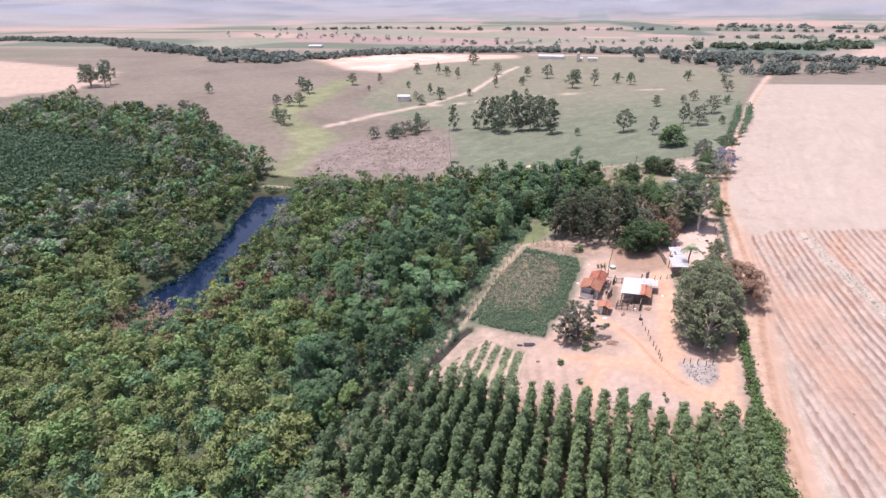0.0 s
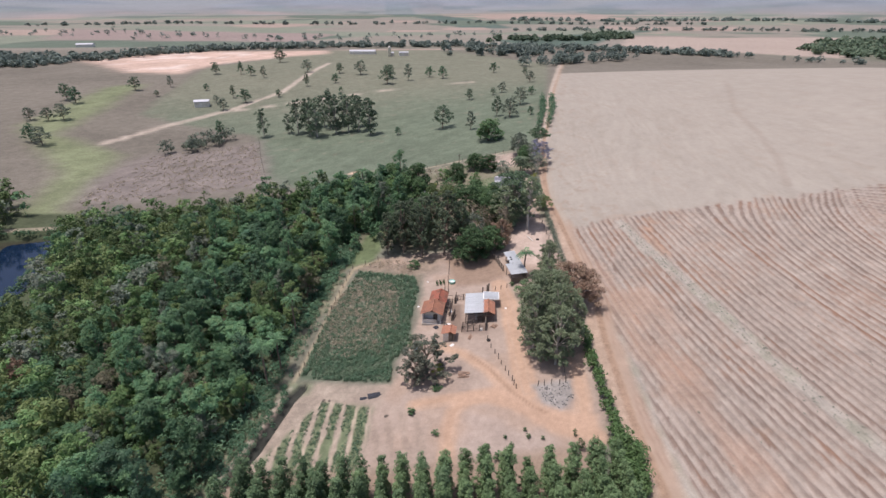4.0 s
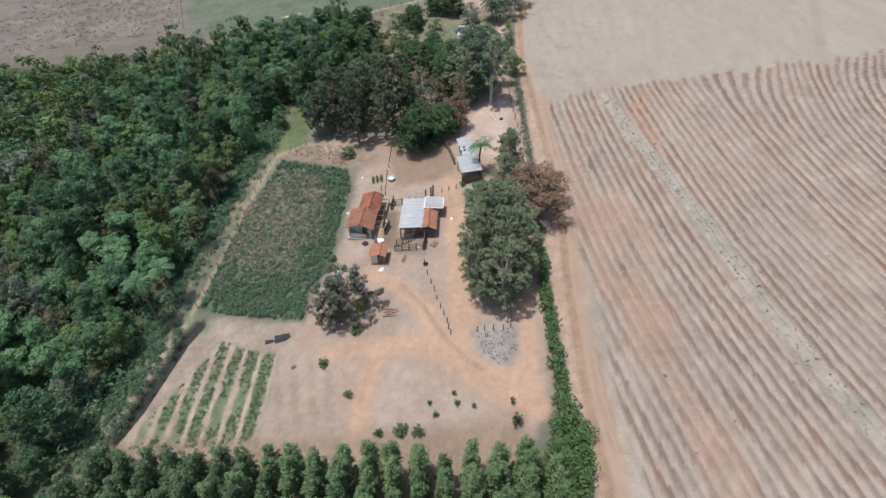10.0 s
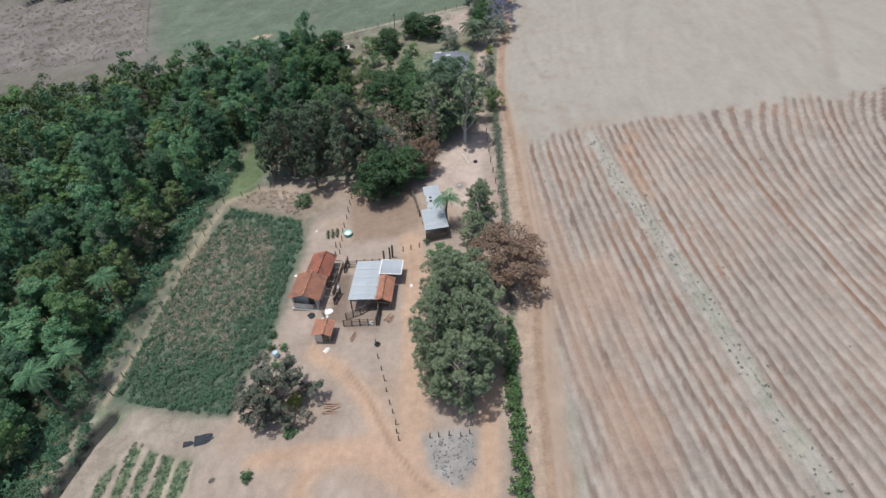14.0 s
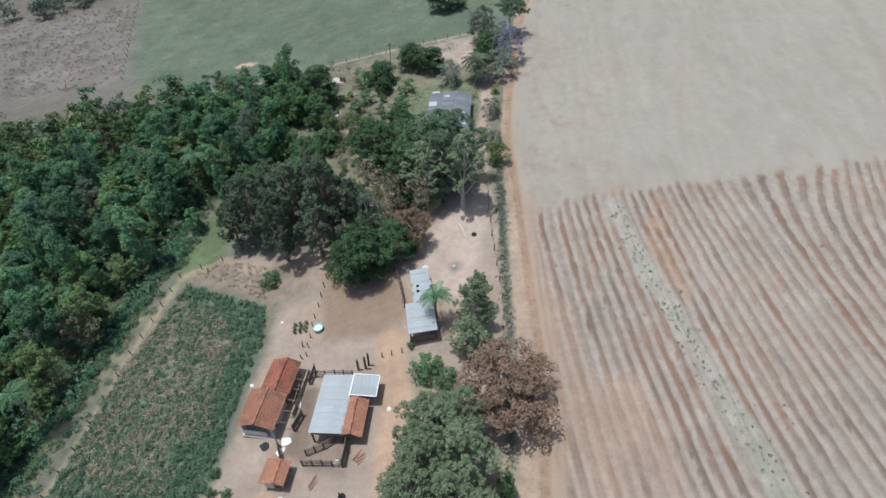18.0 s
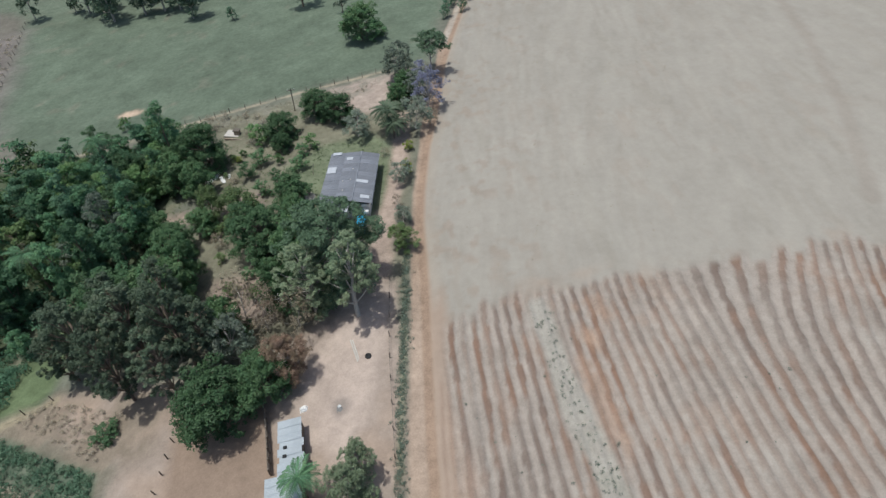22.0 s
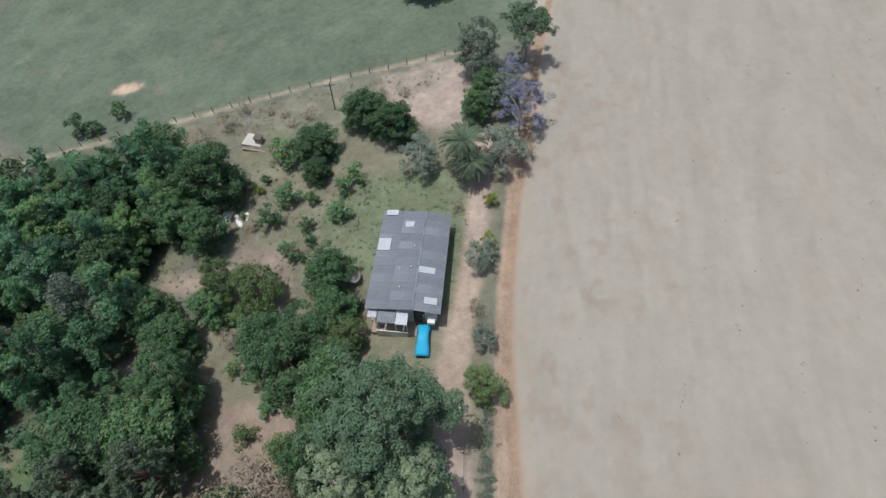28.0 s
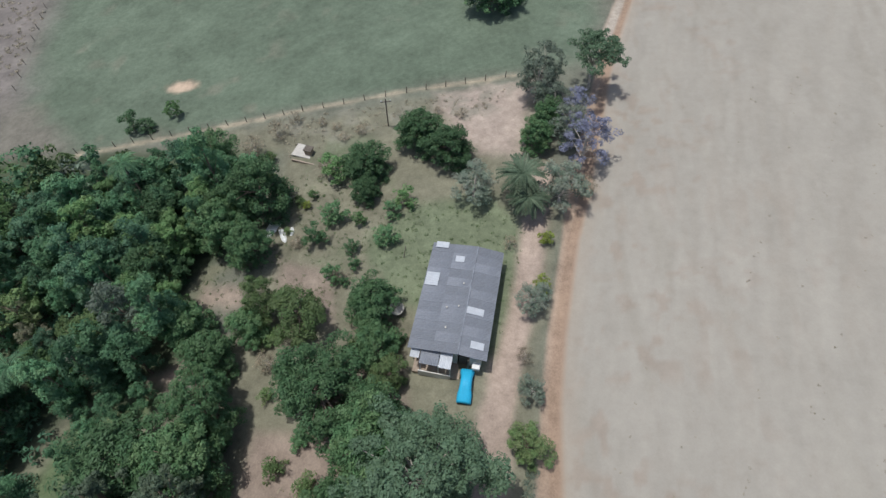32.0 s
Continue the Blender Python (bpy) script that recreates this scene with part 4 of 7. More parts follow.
while row_x > -62:
    y = float(np.interp(row_x, [-60, -45, -34, -20, -10, 2], [1.0, 0.0, -1.8, -3.4, -5.0, -6.4])) + rng.uniform(-0.9, 0.5)
    while y > -42:
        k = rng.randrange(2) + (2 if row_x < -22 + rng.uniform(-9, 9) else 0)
        x = row_x + rng.uniform(-0.18, 0.18) + 0.075 * (y + 5)
        s = rng.uniform(0.82, 1.16)
        if rng.random() > 0.06 and x > float(np.interp(y, [-42, -27.6, -19, -5.4, 2.5], [-64, -58.5, -54, -48.6, -43.5])):
            if y < -21 or count > 290:
                BACK_ROWS.append((x, y))
            elif not started[k]:
                started[k] = True
                first(ROW_TREES[k], x, y, s)
                count += 1
            else:
                plant(ROW_TREES[k], x, y, s)
                count += 1
        y -= 1.3
    row_x -= 2.62
wood_stuff("plantation", "close rows of young plantation trees", BACK_ROWS, M_LEAF_P, 67, tall=(5.8, 7.6), wide=2.3, per=260, size=0.34)

# ================= water =================
wm = bpy.data.materials.new("pond_water")
wm.use_nodes = True
wb = wm.node_tree.nodes["Principled BSDF"]
wb.inputs["Base Color"].default_value = (0.006, 0.018, 0.045, 1)
wb.inputs["Specular IOR Level"].default_value = 0.3
wb.inputs["Roughness"].default_value = 0.08
wnoise = wm.node_tree.nodes.new("ShaderNodeTexNoise")
wnoise.inputs["Scale"].default_value = 0.9
wbump = wm.node_tree.nodes.new("ShaderNodeBump")
wbump.inputs["Strength"].default_value = 0.25
wbump.inputs["Distance"].default_value = 0.08
wm.node_tree.links.new(wnoise.outputs["Fac"], wbump.inputs["Height"])
wm.node_tree.links.new(wbump.outputs[0], wb.inputs["Normal"])
bm = bmesh.new()
bmesh.ops.create_grid(bm, x_segments=10, y_segments=20, size=1)
bmesh.ops.transform(bm, matrix=Matrix.Translation((-130, 60, WATER_Z)) @ Matrix.Diagonal((34, 62, 1, 1)), verts=bm.verts)
wme = bpy.data.meshes.new("water")
bm.to_mesh(wme)
wme.materials.append(wm)
tagged(new("water", wme), "dark blue pond water between forested banks", "pond", kind="structure")

# ================= kinds of trees =================
MANGO = tree("mango_tree", "round dense dark green mango tree", 101, 6.2, 6.6, 0.7, 40, 1.0, 8200, 0.115, M_LEAF_M, girth=0.22, each=10)
MANGO_B = tree("garden_tree", "rounded green garden tree with dense leaves", 102, 6.2, 6.4, 0.8, 38, 1.0, 7800, 0.115, M_LEAF_M, girth=0.2, each=10)
SHRUB = tree("shrub", "rounded green garden shrub", 103, 2.6, 2.5, 0.25, 10, 0.52, 700, 0.10, M_LEAF_M, girth=0.06, category="shrub")
SHRUB_B = tree("shrub", "rounded bright green garden shrub", 104, 2.4, 2.4, 0.2, 10, 0.52, 700, 0.10, M_LEAF_B, girth=0.05, category="shrub")
SHRUB_Y = tree("shrub", "yellow-green rounded shrub beside the track", 105, 2.2, 2.3, 0.2, 10, 0.5, 700, 0.10, M_LEAF_Y, girth=0.05, category="shrub")
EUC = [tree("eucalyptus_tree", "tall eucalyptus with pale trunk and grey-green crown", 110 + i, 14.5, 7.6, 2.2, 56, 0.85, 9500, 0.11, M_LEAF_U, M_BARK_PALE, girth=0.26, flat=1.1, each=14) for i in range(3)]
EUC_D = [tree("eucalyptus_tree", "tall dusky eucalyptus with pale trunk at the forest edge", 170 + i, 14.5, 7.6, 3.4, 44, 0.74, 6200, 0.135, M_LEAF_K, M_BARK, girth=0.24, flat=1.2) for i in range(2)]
GREY = tree("open_tree", "greyish thin-leaved tree with visible branches", 120, 6.5, 6.4, 1.6, 18, 0.9, 2400, 0.12, M_LEAF_G, M_BARK_PALE, girth=0.16)
VIOLET = tree("flowering_tree", "nearly leafless tree with pale violet blossom", 121, 8, 6.6, 2.0, 22, 0.85, 2300, 0.12, M_LEAF_V, M_BARK_PALE, girth=0.18)
BROWN = tree("brown_tree", "broad tree with rusty brown drying leaves", 122, 8.4, 11.0, 1.6, 30, 1.35, 8200, 0.14, M_LEAF_R, M_BARK_PALE, girth=0.3)
PASTURE_TREE = [tree("pasture_tree", "spreading pasture tree with open crown", 130 + i, 9, 8.5, 2.2, 17, 1.3, 1000, 0.27, (M_LEAF_E, M_LEAF_D, M_LEAF_G)[i], girth=0.26, flat=0.7) for i in range(3)]
BARE = tree("dry_shrub", "dry almost leafless shrub with grey twigs", 140, 4.2, 4.6, 0.5, 16, 0.65, 480, 0.10, M_STRAW, M_BARK_PALE, girth=0.07, category="shrub")
BIG = tree("broadleaf_tree", "large dense broadleaf tree beside the house", 141, 9.5, 11.0, 1.5, 46, 1.3, 13500, 0.125, M_LEAF_M, girth=0.32, each=10)
FEATHER = tree("broadleaf_tree", "large feathery grey-green tree with white trunk", 142, 14, 12.0, 1.6, 60, 1.3, 20000, 0.125, M_LEAF_F, M_BARK_PALE, girth=0.34, each=10)
SPIKY = tree("yard_tree", "dark dusky tree with ragged spiky crown", 143, 7.4, 8.0, 0.8, 38, 0.62, 3600, 0.13, M_LEAF_S, girth=0.2)
BROWN_S = tree("brown_tree", "rusty brown tree at the end of the pond", 144, 6, 6.0, 1.2, 12, 1.1, 900, 0.24, M_LEAF_R, girth=0.18)
GROVE = [tree("eucalyptus_tree", "tall eucalyptus in the pasture grove", 150 + i, 14.5, 7.6, 2.0, 18, 1.3, 1300, 0.30, M_LEAF_E, M_BARK_PALE, girth=0.26, flat=0.95) for i in range(2)]
OLIVE = tree("olive_tree", "broad dull olive-green tree with thin leaves", 145, 6.5, 7.4, 0.8, 26, 1.0, 5000, 0.125, M_LEAF_O, girth=0.2)
UMBRELLA = tree("umbrella_tree", "flat-topped bright green tree with pale bare limbs", 147, 8.0, 9.0, 5.2, 26, 1.1, 6500, 0.12, M_LEAF_F, M_BARK_PALE, girth=0.24, flat=0.5, each=10)
WHITE_STEM = tree("eucalyptus_tree", "tall thin-crowned eucalyptus with bare white trunk", 148, 14, 6.0, 5.0, 24, 0.75, 4200, 0.12, M_LEAF_U, M_STEM, girth=0.3, flat=1.0)
SPARE = {}


def set_tree(proto, x, y, tall, wide, label="", turn=None):
    """Plants a tree of that height and width; the first of a kind is the original itself."""
    c = SPARE.setdefault(proto.name, [0, *size_of(proto)])
    sx, sz = wide / c[1], tall / c[2]
    m = on_ground(x, y, random.random() * 6.28 if turn is None else turn) @ Matrix.Diagonal((sx, sx, sz, 1))
    if c[0] == 0:
        ob = proto
    else:
        ob = copy_thing(proto, m)
    ob.matrix_basis = m
    c[0] += 1
    if label:
        ob["label"] = label
    return ob


def size_of(proto):
    cr = [o for o in proto.children if o.name.startswith("crown")][0].data
    co = np.empty(len(cr.vertices) * 3)
    cr.vertices.foreach_get("co", co)
    co = co.reshape(-1, 3)
    return float(np.percentile(np.hypot(co[:, 0], co[:, 1]), 97) * 2), float(co[:, 2].max())


# garden round the grey house: x, y, height, width
for x, y, t, w in [(3.2, 118.5, 6.0, 7.0), (7.6, 115.4, 5.8, 6.6), (-3.6, 113.4, 5.4, 6.6), (-3.0, 109.4, 3.6, 4.0), (-16.9, 108.4, 9.5, 8.6), (-24.9, 114.1, 9, 7.7), (0.8, 87.6, 5.6, 5.4)]:
    set_tree(MANGO, x, y, t, w)
for x, y, t, w in [(0.0, 92.0, 6.2, 6.2), (-16.6, 100.2, 7, 6.0), (1.4, 80.2, 7.5, 6.1), (-15.8, 75.6, 9, 8.4), (-21.5, 74.2, 9, 11.0), (-21, 103, 8, 7), (-21, 90.2, 6.5, 5.6), (-17.5, 86.5, 6, 6), (-27.6, 97, 8, 7.5), (-29, 106, 8, 7), (-14, 90, 5, 5)]:
    set_tree(MANGO_B, x, y, t, w, "rounded green tree between the forest and the house")
set_tree(BIG, -3.7, 82.0, 9.2, 11.0)
set_tree(OLIVE, -7.9, 91.0, 6.5, 7.8)
set_tree(OLIVE, -13.0, 92.5, 7.0, 5.4)
set_tree(OLIVE, 2.6, 84.0, 5.0, 4.6)
set_tree(BIG, -15.5, 80.5, 9.5, 8.0, "large dense tree at the edge of the clearing")
set_tree(FEATHER, 6.9, 73.4, 14, 13.4)
for x, y, t, w in [(-7.6, 113.3, 4.0, 4.8), (2.1, 108.0, 2.8, 3.2), (-3.4, 105.4, 2.0, 2.3), (-37.8, 129.3, 3.2, 3.0), (-10.6, 110.2, 1.4, 1.6)]:
    set_tree(SHRUB_B, x, y, t, w)
for x, y, t, w in [(0.8, 106.4, 2.4, 2.9), (-7.0, 105.9, 3.4, 4.0), (-8.8, 102.8, 3.4, 3.6), (0.2, 102.2, 2.8, 3.6), (-3.9, 101.0, 2.0, 2.3), (-3.3, 98.7, 1.8, 1.9), (-43.9, 126.3, 4.2, 4.0), (-41.4, 126.4, 2, 3.4), (-5.5, 97, 3.0, 2.8), (3.3, 88.8, 1.6, 1.7)]:
    set_tree(SHRUB, x, y, t, w)
SHRUB_O = tree("shrub", "dull olive-green scrub bush on the garden floor", 146, 2.4, 2.6, 0.15, 12, 0.5, 620, 0.10, M_LEAF_O, girth=0.05, category="shrub")
gr = random.Random(31)
scrub = 0
while scrub < 34:
    x, y = gr.uniform(-24, 4), gr.uniform(66, 122)
    if float(inside(np.array([x]), np.array([y]), [(-21, 118), (-9, 119), (-8, 108), (-1, 99), (2, 96), (-2, 78), (3, 70), (-8, 67), (-14, 70), (-22, 80), (-13, 90), (-15, 104)])[0]) > 0.5:
        w = gr.uniform(1.0, 3.0)
        set_tree((SHRUB_O, SHRUB_O, SHRUB, BARE)[gr.randrange(4)], x, y, w * gr.uniform(0.6, 1.0), w)
        scrub += 1
set_tree(SHRUB_Y, -11.2, 108.4, 1.3, 1.5, "small yellow-leaved plant in the garden")
set_tree(SHRUB_Y, 19.5, 101.0, 2.0, 2.1)
set_tree(SHRUB_Y, 18.6, 94.6, 2.6, 2.4)
for x, y, t, w in [(20.4, 128.2, 8.0, 6.0), (21.5, 122.0, 6.0, 5.0), (11.0, 108.7, 5.0, 6.2), (19.5, 125.5, 7.5, 6.6), (21.5, 107.0, 6.5, 6.2), (17.5, 92.6, 4.0, 4.0), (22.8, 117, 6.5, 5), (-5.1, 63.7, 9, 5.6)]:
    set_tree(GREY, x, y, t, w)
set_tree(VIOLET, 24.5, 113.1, 8.0, 6.8)
set_tree(VIOLET, 24.0, 119.5, 7.0, 5.0)
set_tree(WHITE_STEM, 9.6, 67.2, 14.0, 6.4)
set_tree(UMBRELLA, 27.0, 127.4, 8.6, 9.0)
for x, y, t, w in [(20.3, 119.4, 5.5, 4.6), (19.0, 116.2, 5.0, 4.6)]:
    set_tree(MANGO_B, x, y, t, w, "green tree standing beside the field track")
for x, y, t, w in [(2.5, 66.5, 8, 4.5), (-9, 68, 7, 5), (-4.3, 69.2, 9.5, 7.0), (-1.7, 67.6, 8.5, 5.5)]:
    set_tree(BARE, x, y, t, w, "pale leafless tree among the eucalyptus")
set_tree(OLIVE, 16.3, 77.6, 4.2, 4.6, "dusty olive bush on the verge of the track")
set_tree(GREY, 16.9, 82.9, 3.0, 3.0, "thin grey bush on the verge of the track")
for x, y, t, w in [ (15.3, 100.6, 1.8, 2.0), (16.4, 86.5, 2.6, 2.0), (24.5, 107.8, 3.0, 3.0), (-18.5, 122.5, 3.0, 3.4), (-21.5, 119.5, 3.2, 4), (-8, 121, 1.2, 2.0), (-5.5, 122, 1.4, 2.2), (-9.5, 123.5, 1.0, 1.8), (5.5, 125, 1.0, 1.8), (9, 124, 1.2, 2), (-12, 124.5, 1.2, 1.6), (-16.5, 125.5, 2.2, 2.2)]:
    set_tree(BARE, x, y, t, w)
# trees round the yard
set_tree(MANGO_B, -6.2, 56.2, 8.2, 9.4, "broad round mango tree at the edge of the yard")
set_tree(MANGO, -1.4, 58.6, 7.0, 6.9)
set_tree(BROWN, 1.7, 60.2, 7.5, 5.8, "brown withering tree behind the tin shed")
set_tree(BROWN, 10.0, 32.4, 8.6, 11.2)
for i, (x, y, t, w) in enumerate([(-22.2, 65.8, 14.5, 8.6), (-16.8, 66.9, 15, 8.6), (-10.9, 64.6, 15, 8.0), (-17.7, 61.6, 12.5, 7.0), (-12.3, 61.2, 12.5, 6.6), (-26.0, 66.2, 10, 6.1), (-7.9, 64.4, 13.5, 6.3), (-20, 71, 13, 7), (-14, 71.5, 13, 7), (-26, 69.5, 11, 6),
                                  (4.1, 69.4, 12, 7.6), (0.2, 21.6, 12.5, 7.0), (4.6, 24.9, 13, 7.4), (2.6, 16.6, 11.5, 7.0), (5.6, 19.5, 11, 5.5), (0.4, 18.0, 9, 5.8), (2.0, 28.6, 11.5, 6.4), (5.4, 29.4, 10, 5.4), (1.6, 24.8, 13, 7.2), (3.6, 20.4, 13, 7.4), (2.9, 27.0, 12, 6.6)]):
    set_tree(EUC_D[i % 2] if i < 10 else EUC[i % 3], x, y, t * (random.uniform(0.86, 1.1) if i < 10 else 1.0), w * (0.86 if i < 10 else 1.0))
for x, y, t, w in [(0.2, 71.5, 9.0, 6.2), (2.1, 76.6, 10, 8.4), (-6.5, 67.6, 8, 5.5)]:
    set_tree(MANGO_B, x, y, t, w, "rounded green tree between the yard and the house")
for x, y, t, w in [(8.5, 44.3, 8.4, 5.0), (7.3, 40.8, 6.5, 4.6), (9.2, 47.0, 7.0, 3.8)]:
    set_tree(EUC[0], x, y, t, w, "slender dark-leaved tree beside the tin shed")
for x, y, t, w in [(-18.8, 19.6, 7.6, 9.2), (-20.8, 17.6, 6.4, 5.6)]:
    set_tree(SPIKY, x, y, t, w)
set_tree(SHRUB_Y, -16.9, 18.9, 2.2, 2.2, "yellow flowering shrub under the yard tree")
for x, y, t, w in [(2.2, 38.2, 3.2, 4.2), (4.5, 36.6, 2.6, 3.2), (-19.6, 57.3, 1.8, 3.6), (-17.4, 15.4, 0.7, 2.0), (-21.3, 27.8, 1.2, 1.3), (-19.6, 27.5, 1.0, 1.4), (-21.2, 29.8, 1.0, 1.3), (-20.2, 24.8, 1.3, 1.6), (9.9, 41.8, 1.6, 2.0), (0.6, 42.6, 0.9, 1.2)]:
    set_tree(SHRUB, x, y, t, w, "low green bush on bare earth")
for x, y, t, w in [(-21.7, 11.1, 1.0, 1.6), (-18.2, 6.0, 1.0, 1.3), (-14.5, 0.4, 1.0, 1.2), (-12.0, 0.2, 1.3, 1.9), (-10.0, -0.2, 1.5, 1.6), (-7.8, 1.6, 0.8, 0.9), (-5.2, 2.6, 0.8, 0.9), (-3.3, 1.9, 0.7, 0.7), (1.1, -0.9, 2.2, 1.4), (1.2, 1.6, 1.2, 0.8), (-5.4, 3.9, 0.7, 0.7), (-8.4, 3.2, 0.6, 0.7)]:
    set_tree(SHRUB, x, y, t, w, "small green bush in the bare plot")


def palm(x, y, tall, spread_r, label, seed, leaf=None, fronds=15, fat=0.12):
    """A palm: ringed trunk and arching feathered fronds, each a part."""
    rng = random.Random(seed)
    base = empty("palm_tree", label, "palm", m=on_ground(x, y, rng.random() * 6))
    V, F = [], []
    prev = Vector((0, 0, -0.3))
    for i in range(1, 9):
        q = Vector((0.05 * math.sin(i), 0.05 * math.cos(i * 1.3), tall * i / 8))
        tube(V, F, prev, q, 0.17, 0.145, 8)
        prev = q
    under("trunk", make_mesh("trunk", V, F, M_BARK, smooth=True), base)
    V, F = [], []
    n = 7
    pts = [Vector((spread_r * f, 0, spread_r * (0.62 * f - 0.95 * f * f))) for f in [i / n for i in range(n + 1)]]
    for i in range(n):
        tube(V, F, pts[i], pts[i + 1], 0.035, 0.025, 4)
        for side in (-1, 1):
            for s in (0.15, 0.65):
                p = pts[i].lerp(pts[i + 1], s)
                L = 0.62 * (1 - abs(i / n - 0.45))
                k = len(V)
                V += [p, p + Vector((0.08, side * L * 0.5, 0.03)), p + Vector((0.28, side * L, -0.22)), p + Vector((0.08 + fat, side * L * 0.45, 0.0))]
                F.append((k, k + 1, k + 2, k + 3))
    me = make_mesh("frond", V, F, leaf or M_LEAF)
    for i in range(fronds):
        under("frond", me, base, m=Matrix.Translation((0, 0, tall)) @ Matrix.Rotation(i * 2.4, 4, "Z") @ Matrix.Rotation(rng.uniform(-0.5, 0.35), 4, "Y"))
    return base


palm(3.9, 45.8, 5.4, 2.0, "palm with arching fronds beside the tin shed", 1)
palm(-46.8, 23.0, 8.6, 2.0, "tall forest palm with feathered fronds", 2)
palm(-44.5, 38.5, 8.0, 1.9, "forest palm with feathered fronds", 3)
palm(-45.2, 26.8, 7.0, 1.9, "forest palm with feathered fronds", 4)
palm(-35.5, 83.0, 8.5, 2.4, "tall palm rising above the forest edge", 5)
palm(-34.5, 110.0, 9.0, 2.2, "tall palm rising above the forest edge", 6)
palm(16.6, 108.2, 4.2, 2.9, "dark palm beside the entrance track", 7, M_LEAF_K, 26, 0.3)
palm(17.4, 105.6, 3.0, 2.4, "dark palm beside the entrance track", 8, M_LEAF_K, 24, 0.3)

# pasture trees, grove and far belts: x, y, height
for i, (x, y, t) in enumerate([(-73, 211, 17), (-62, 200, 19), (-68, 212, 17), (-53, 202, 18), (-57, 213, 19), (-47, 202, 18), (-42, 201, 17), (-36, 191, 17), (-38, 208, 14), (-78, 213, 10), (-61, 220, 16), (-51, 220, 16), (-90, 211, 14), (-66, 205, 16), (-44, 211, 16)]):
    set_tree(GROVE[i % 2], x, y, t, t * 0.5)
FIELD_A = [(-2.6, 182, 10.5), (8.6, 171, 8.3), (13, 150.4, 8.6), (-23, 183, 3.9), (23, 188, 9.3), (28, 182, 9), (38, 206, 9.0), (37, 180, 4), (17, 239, 6), (31, 244, 4.3), (37, 249, 6), (49, 229, 5), (51, 357, 8), (69, 330, 5.6), (61, 282, 7), (-51, 368, 11), (-67, 336, 7), (-30, 322, 12), (-28, 346, 10), (-15, 332, 12), (1, 344, 8), (10, 334, 9)]
FIELD_B = [(-86, 328, 9), (-94, 384, 10), (-69, 303, 3.4), (-60, 303, 4), (-68, 376, 8), (-100, 299, 5), (-123, 362, 9), (-135, 372, 8), (-215, 280, 10), (-208, 240, 7), (-202, 243, 9), (-188, 199, 9), (-110, 209, 11), (-197, 318, 9), (-177, 302, 4), (-179, 330, 8), (-152, 320, 5), (-118, 287, 9), (-129, 300, 8), (-136, 288, 5), (-127, 271, 7), (-144, 378, 10), (-163, 379, 9), (-128, 449, 12)]
FIELD_C = [(-394, 283, 20), (-408, 278, 17), (-233, 184, 11), (-226, 181, 9), (-240, 186, 9), (-400, 270, 18), (-388, 272, 19), (-247, 190, 10), (-224, 288, 10), (-217, 240, 7), (-286, 263, 8), (-195, 203, 9), (-371, 198, 6), (-381, 237, 8)]
for i, (x, y, t) in enumerate(FIELD_A + FIELD_B + FIELD_C):
    if i == 2:
        set_tree(MANGO_B, x, y, t, 10.5, "broad dark lone tree on green pasture")
    else:
        set_tree(PASTURE_TREE[(i * 7 // 3) % 3], x, y, t, t * (0.55 if t > 7 and i % 3 == 1 else 0.95))


def belt(name, label, line, wide, step, mat, seed, tall=(5, 9.5), w=9.0, per=34, size=1.3):
    rng = random.Random(seed)
    pts = []
    if step > 15:
        step, per, tall = step * 0.5, max(14, per // 2), (tall[0] * 0.5, tall[1])
    for (ax, ay), (bx, by) in zip(line, line[1:]):
        n = max(1, int(math.hypot(bx - ax, by - ay) / step))
        for i in range(n):
            for j in range(max(1, int(wide / step))):
                f = (i + rng.random() * 2.5) / n
                pts.append((ax + (bx - ax) * f + rng.uniform(-wide, wide) / 2, ay + (by - ay) * f + rng.uniform(-wide, wide) / 2))
    return wood_stuff(name, label, pts, mat, seed, tall=tall, wide=w, per=per, size=size, each=0)


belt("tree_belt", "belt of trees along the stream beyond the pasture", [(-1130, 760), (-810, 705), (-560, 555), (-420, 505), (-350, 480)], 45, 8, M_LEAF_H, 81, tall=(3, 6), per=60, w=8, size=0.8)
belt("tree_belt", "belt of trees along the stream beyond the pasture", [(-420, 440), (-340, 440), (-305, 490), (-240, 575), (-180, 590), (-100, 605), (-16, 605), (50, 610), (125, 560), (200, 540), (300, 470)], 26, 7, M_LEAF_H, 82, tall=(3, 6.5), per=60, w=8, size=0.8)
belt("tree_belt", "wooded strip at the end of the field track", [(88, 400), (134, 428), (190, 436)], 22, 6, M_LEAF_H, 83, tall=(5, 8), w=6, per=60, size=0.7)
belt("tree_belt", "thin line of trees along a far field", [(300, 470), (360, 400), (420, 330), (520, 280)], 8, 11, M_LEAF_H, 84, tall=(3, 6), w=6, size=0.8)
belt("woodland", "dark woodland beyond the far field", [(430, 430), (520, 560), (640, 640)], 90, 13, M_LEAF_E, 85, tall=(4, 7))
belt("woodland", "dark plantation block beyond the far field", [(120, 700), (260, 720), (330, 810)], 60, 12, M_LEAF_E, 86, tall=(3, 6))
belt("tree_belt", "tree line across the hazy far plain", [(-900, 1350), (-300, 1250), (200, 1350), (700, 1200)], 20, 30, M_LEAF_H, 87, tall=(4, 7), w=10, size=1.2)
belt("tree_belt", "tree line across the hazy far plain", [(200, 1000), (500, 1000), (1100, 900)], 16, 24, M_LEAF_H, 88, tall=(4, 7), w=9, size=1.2)
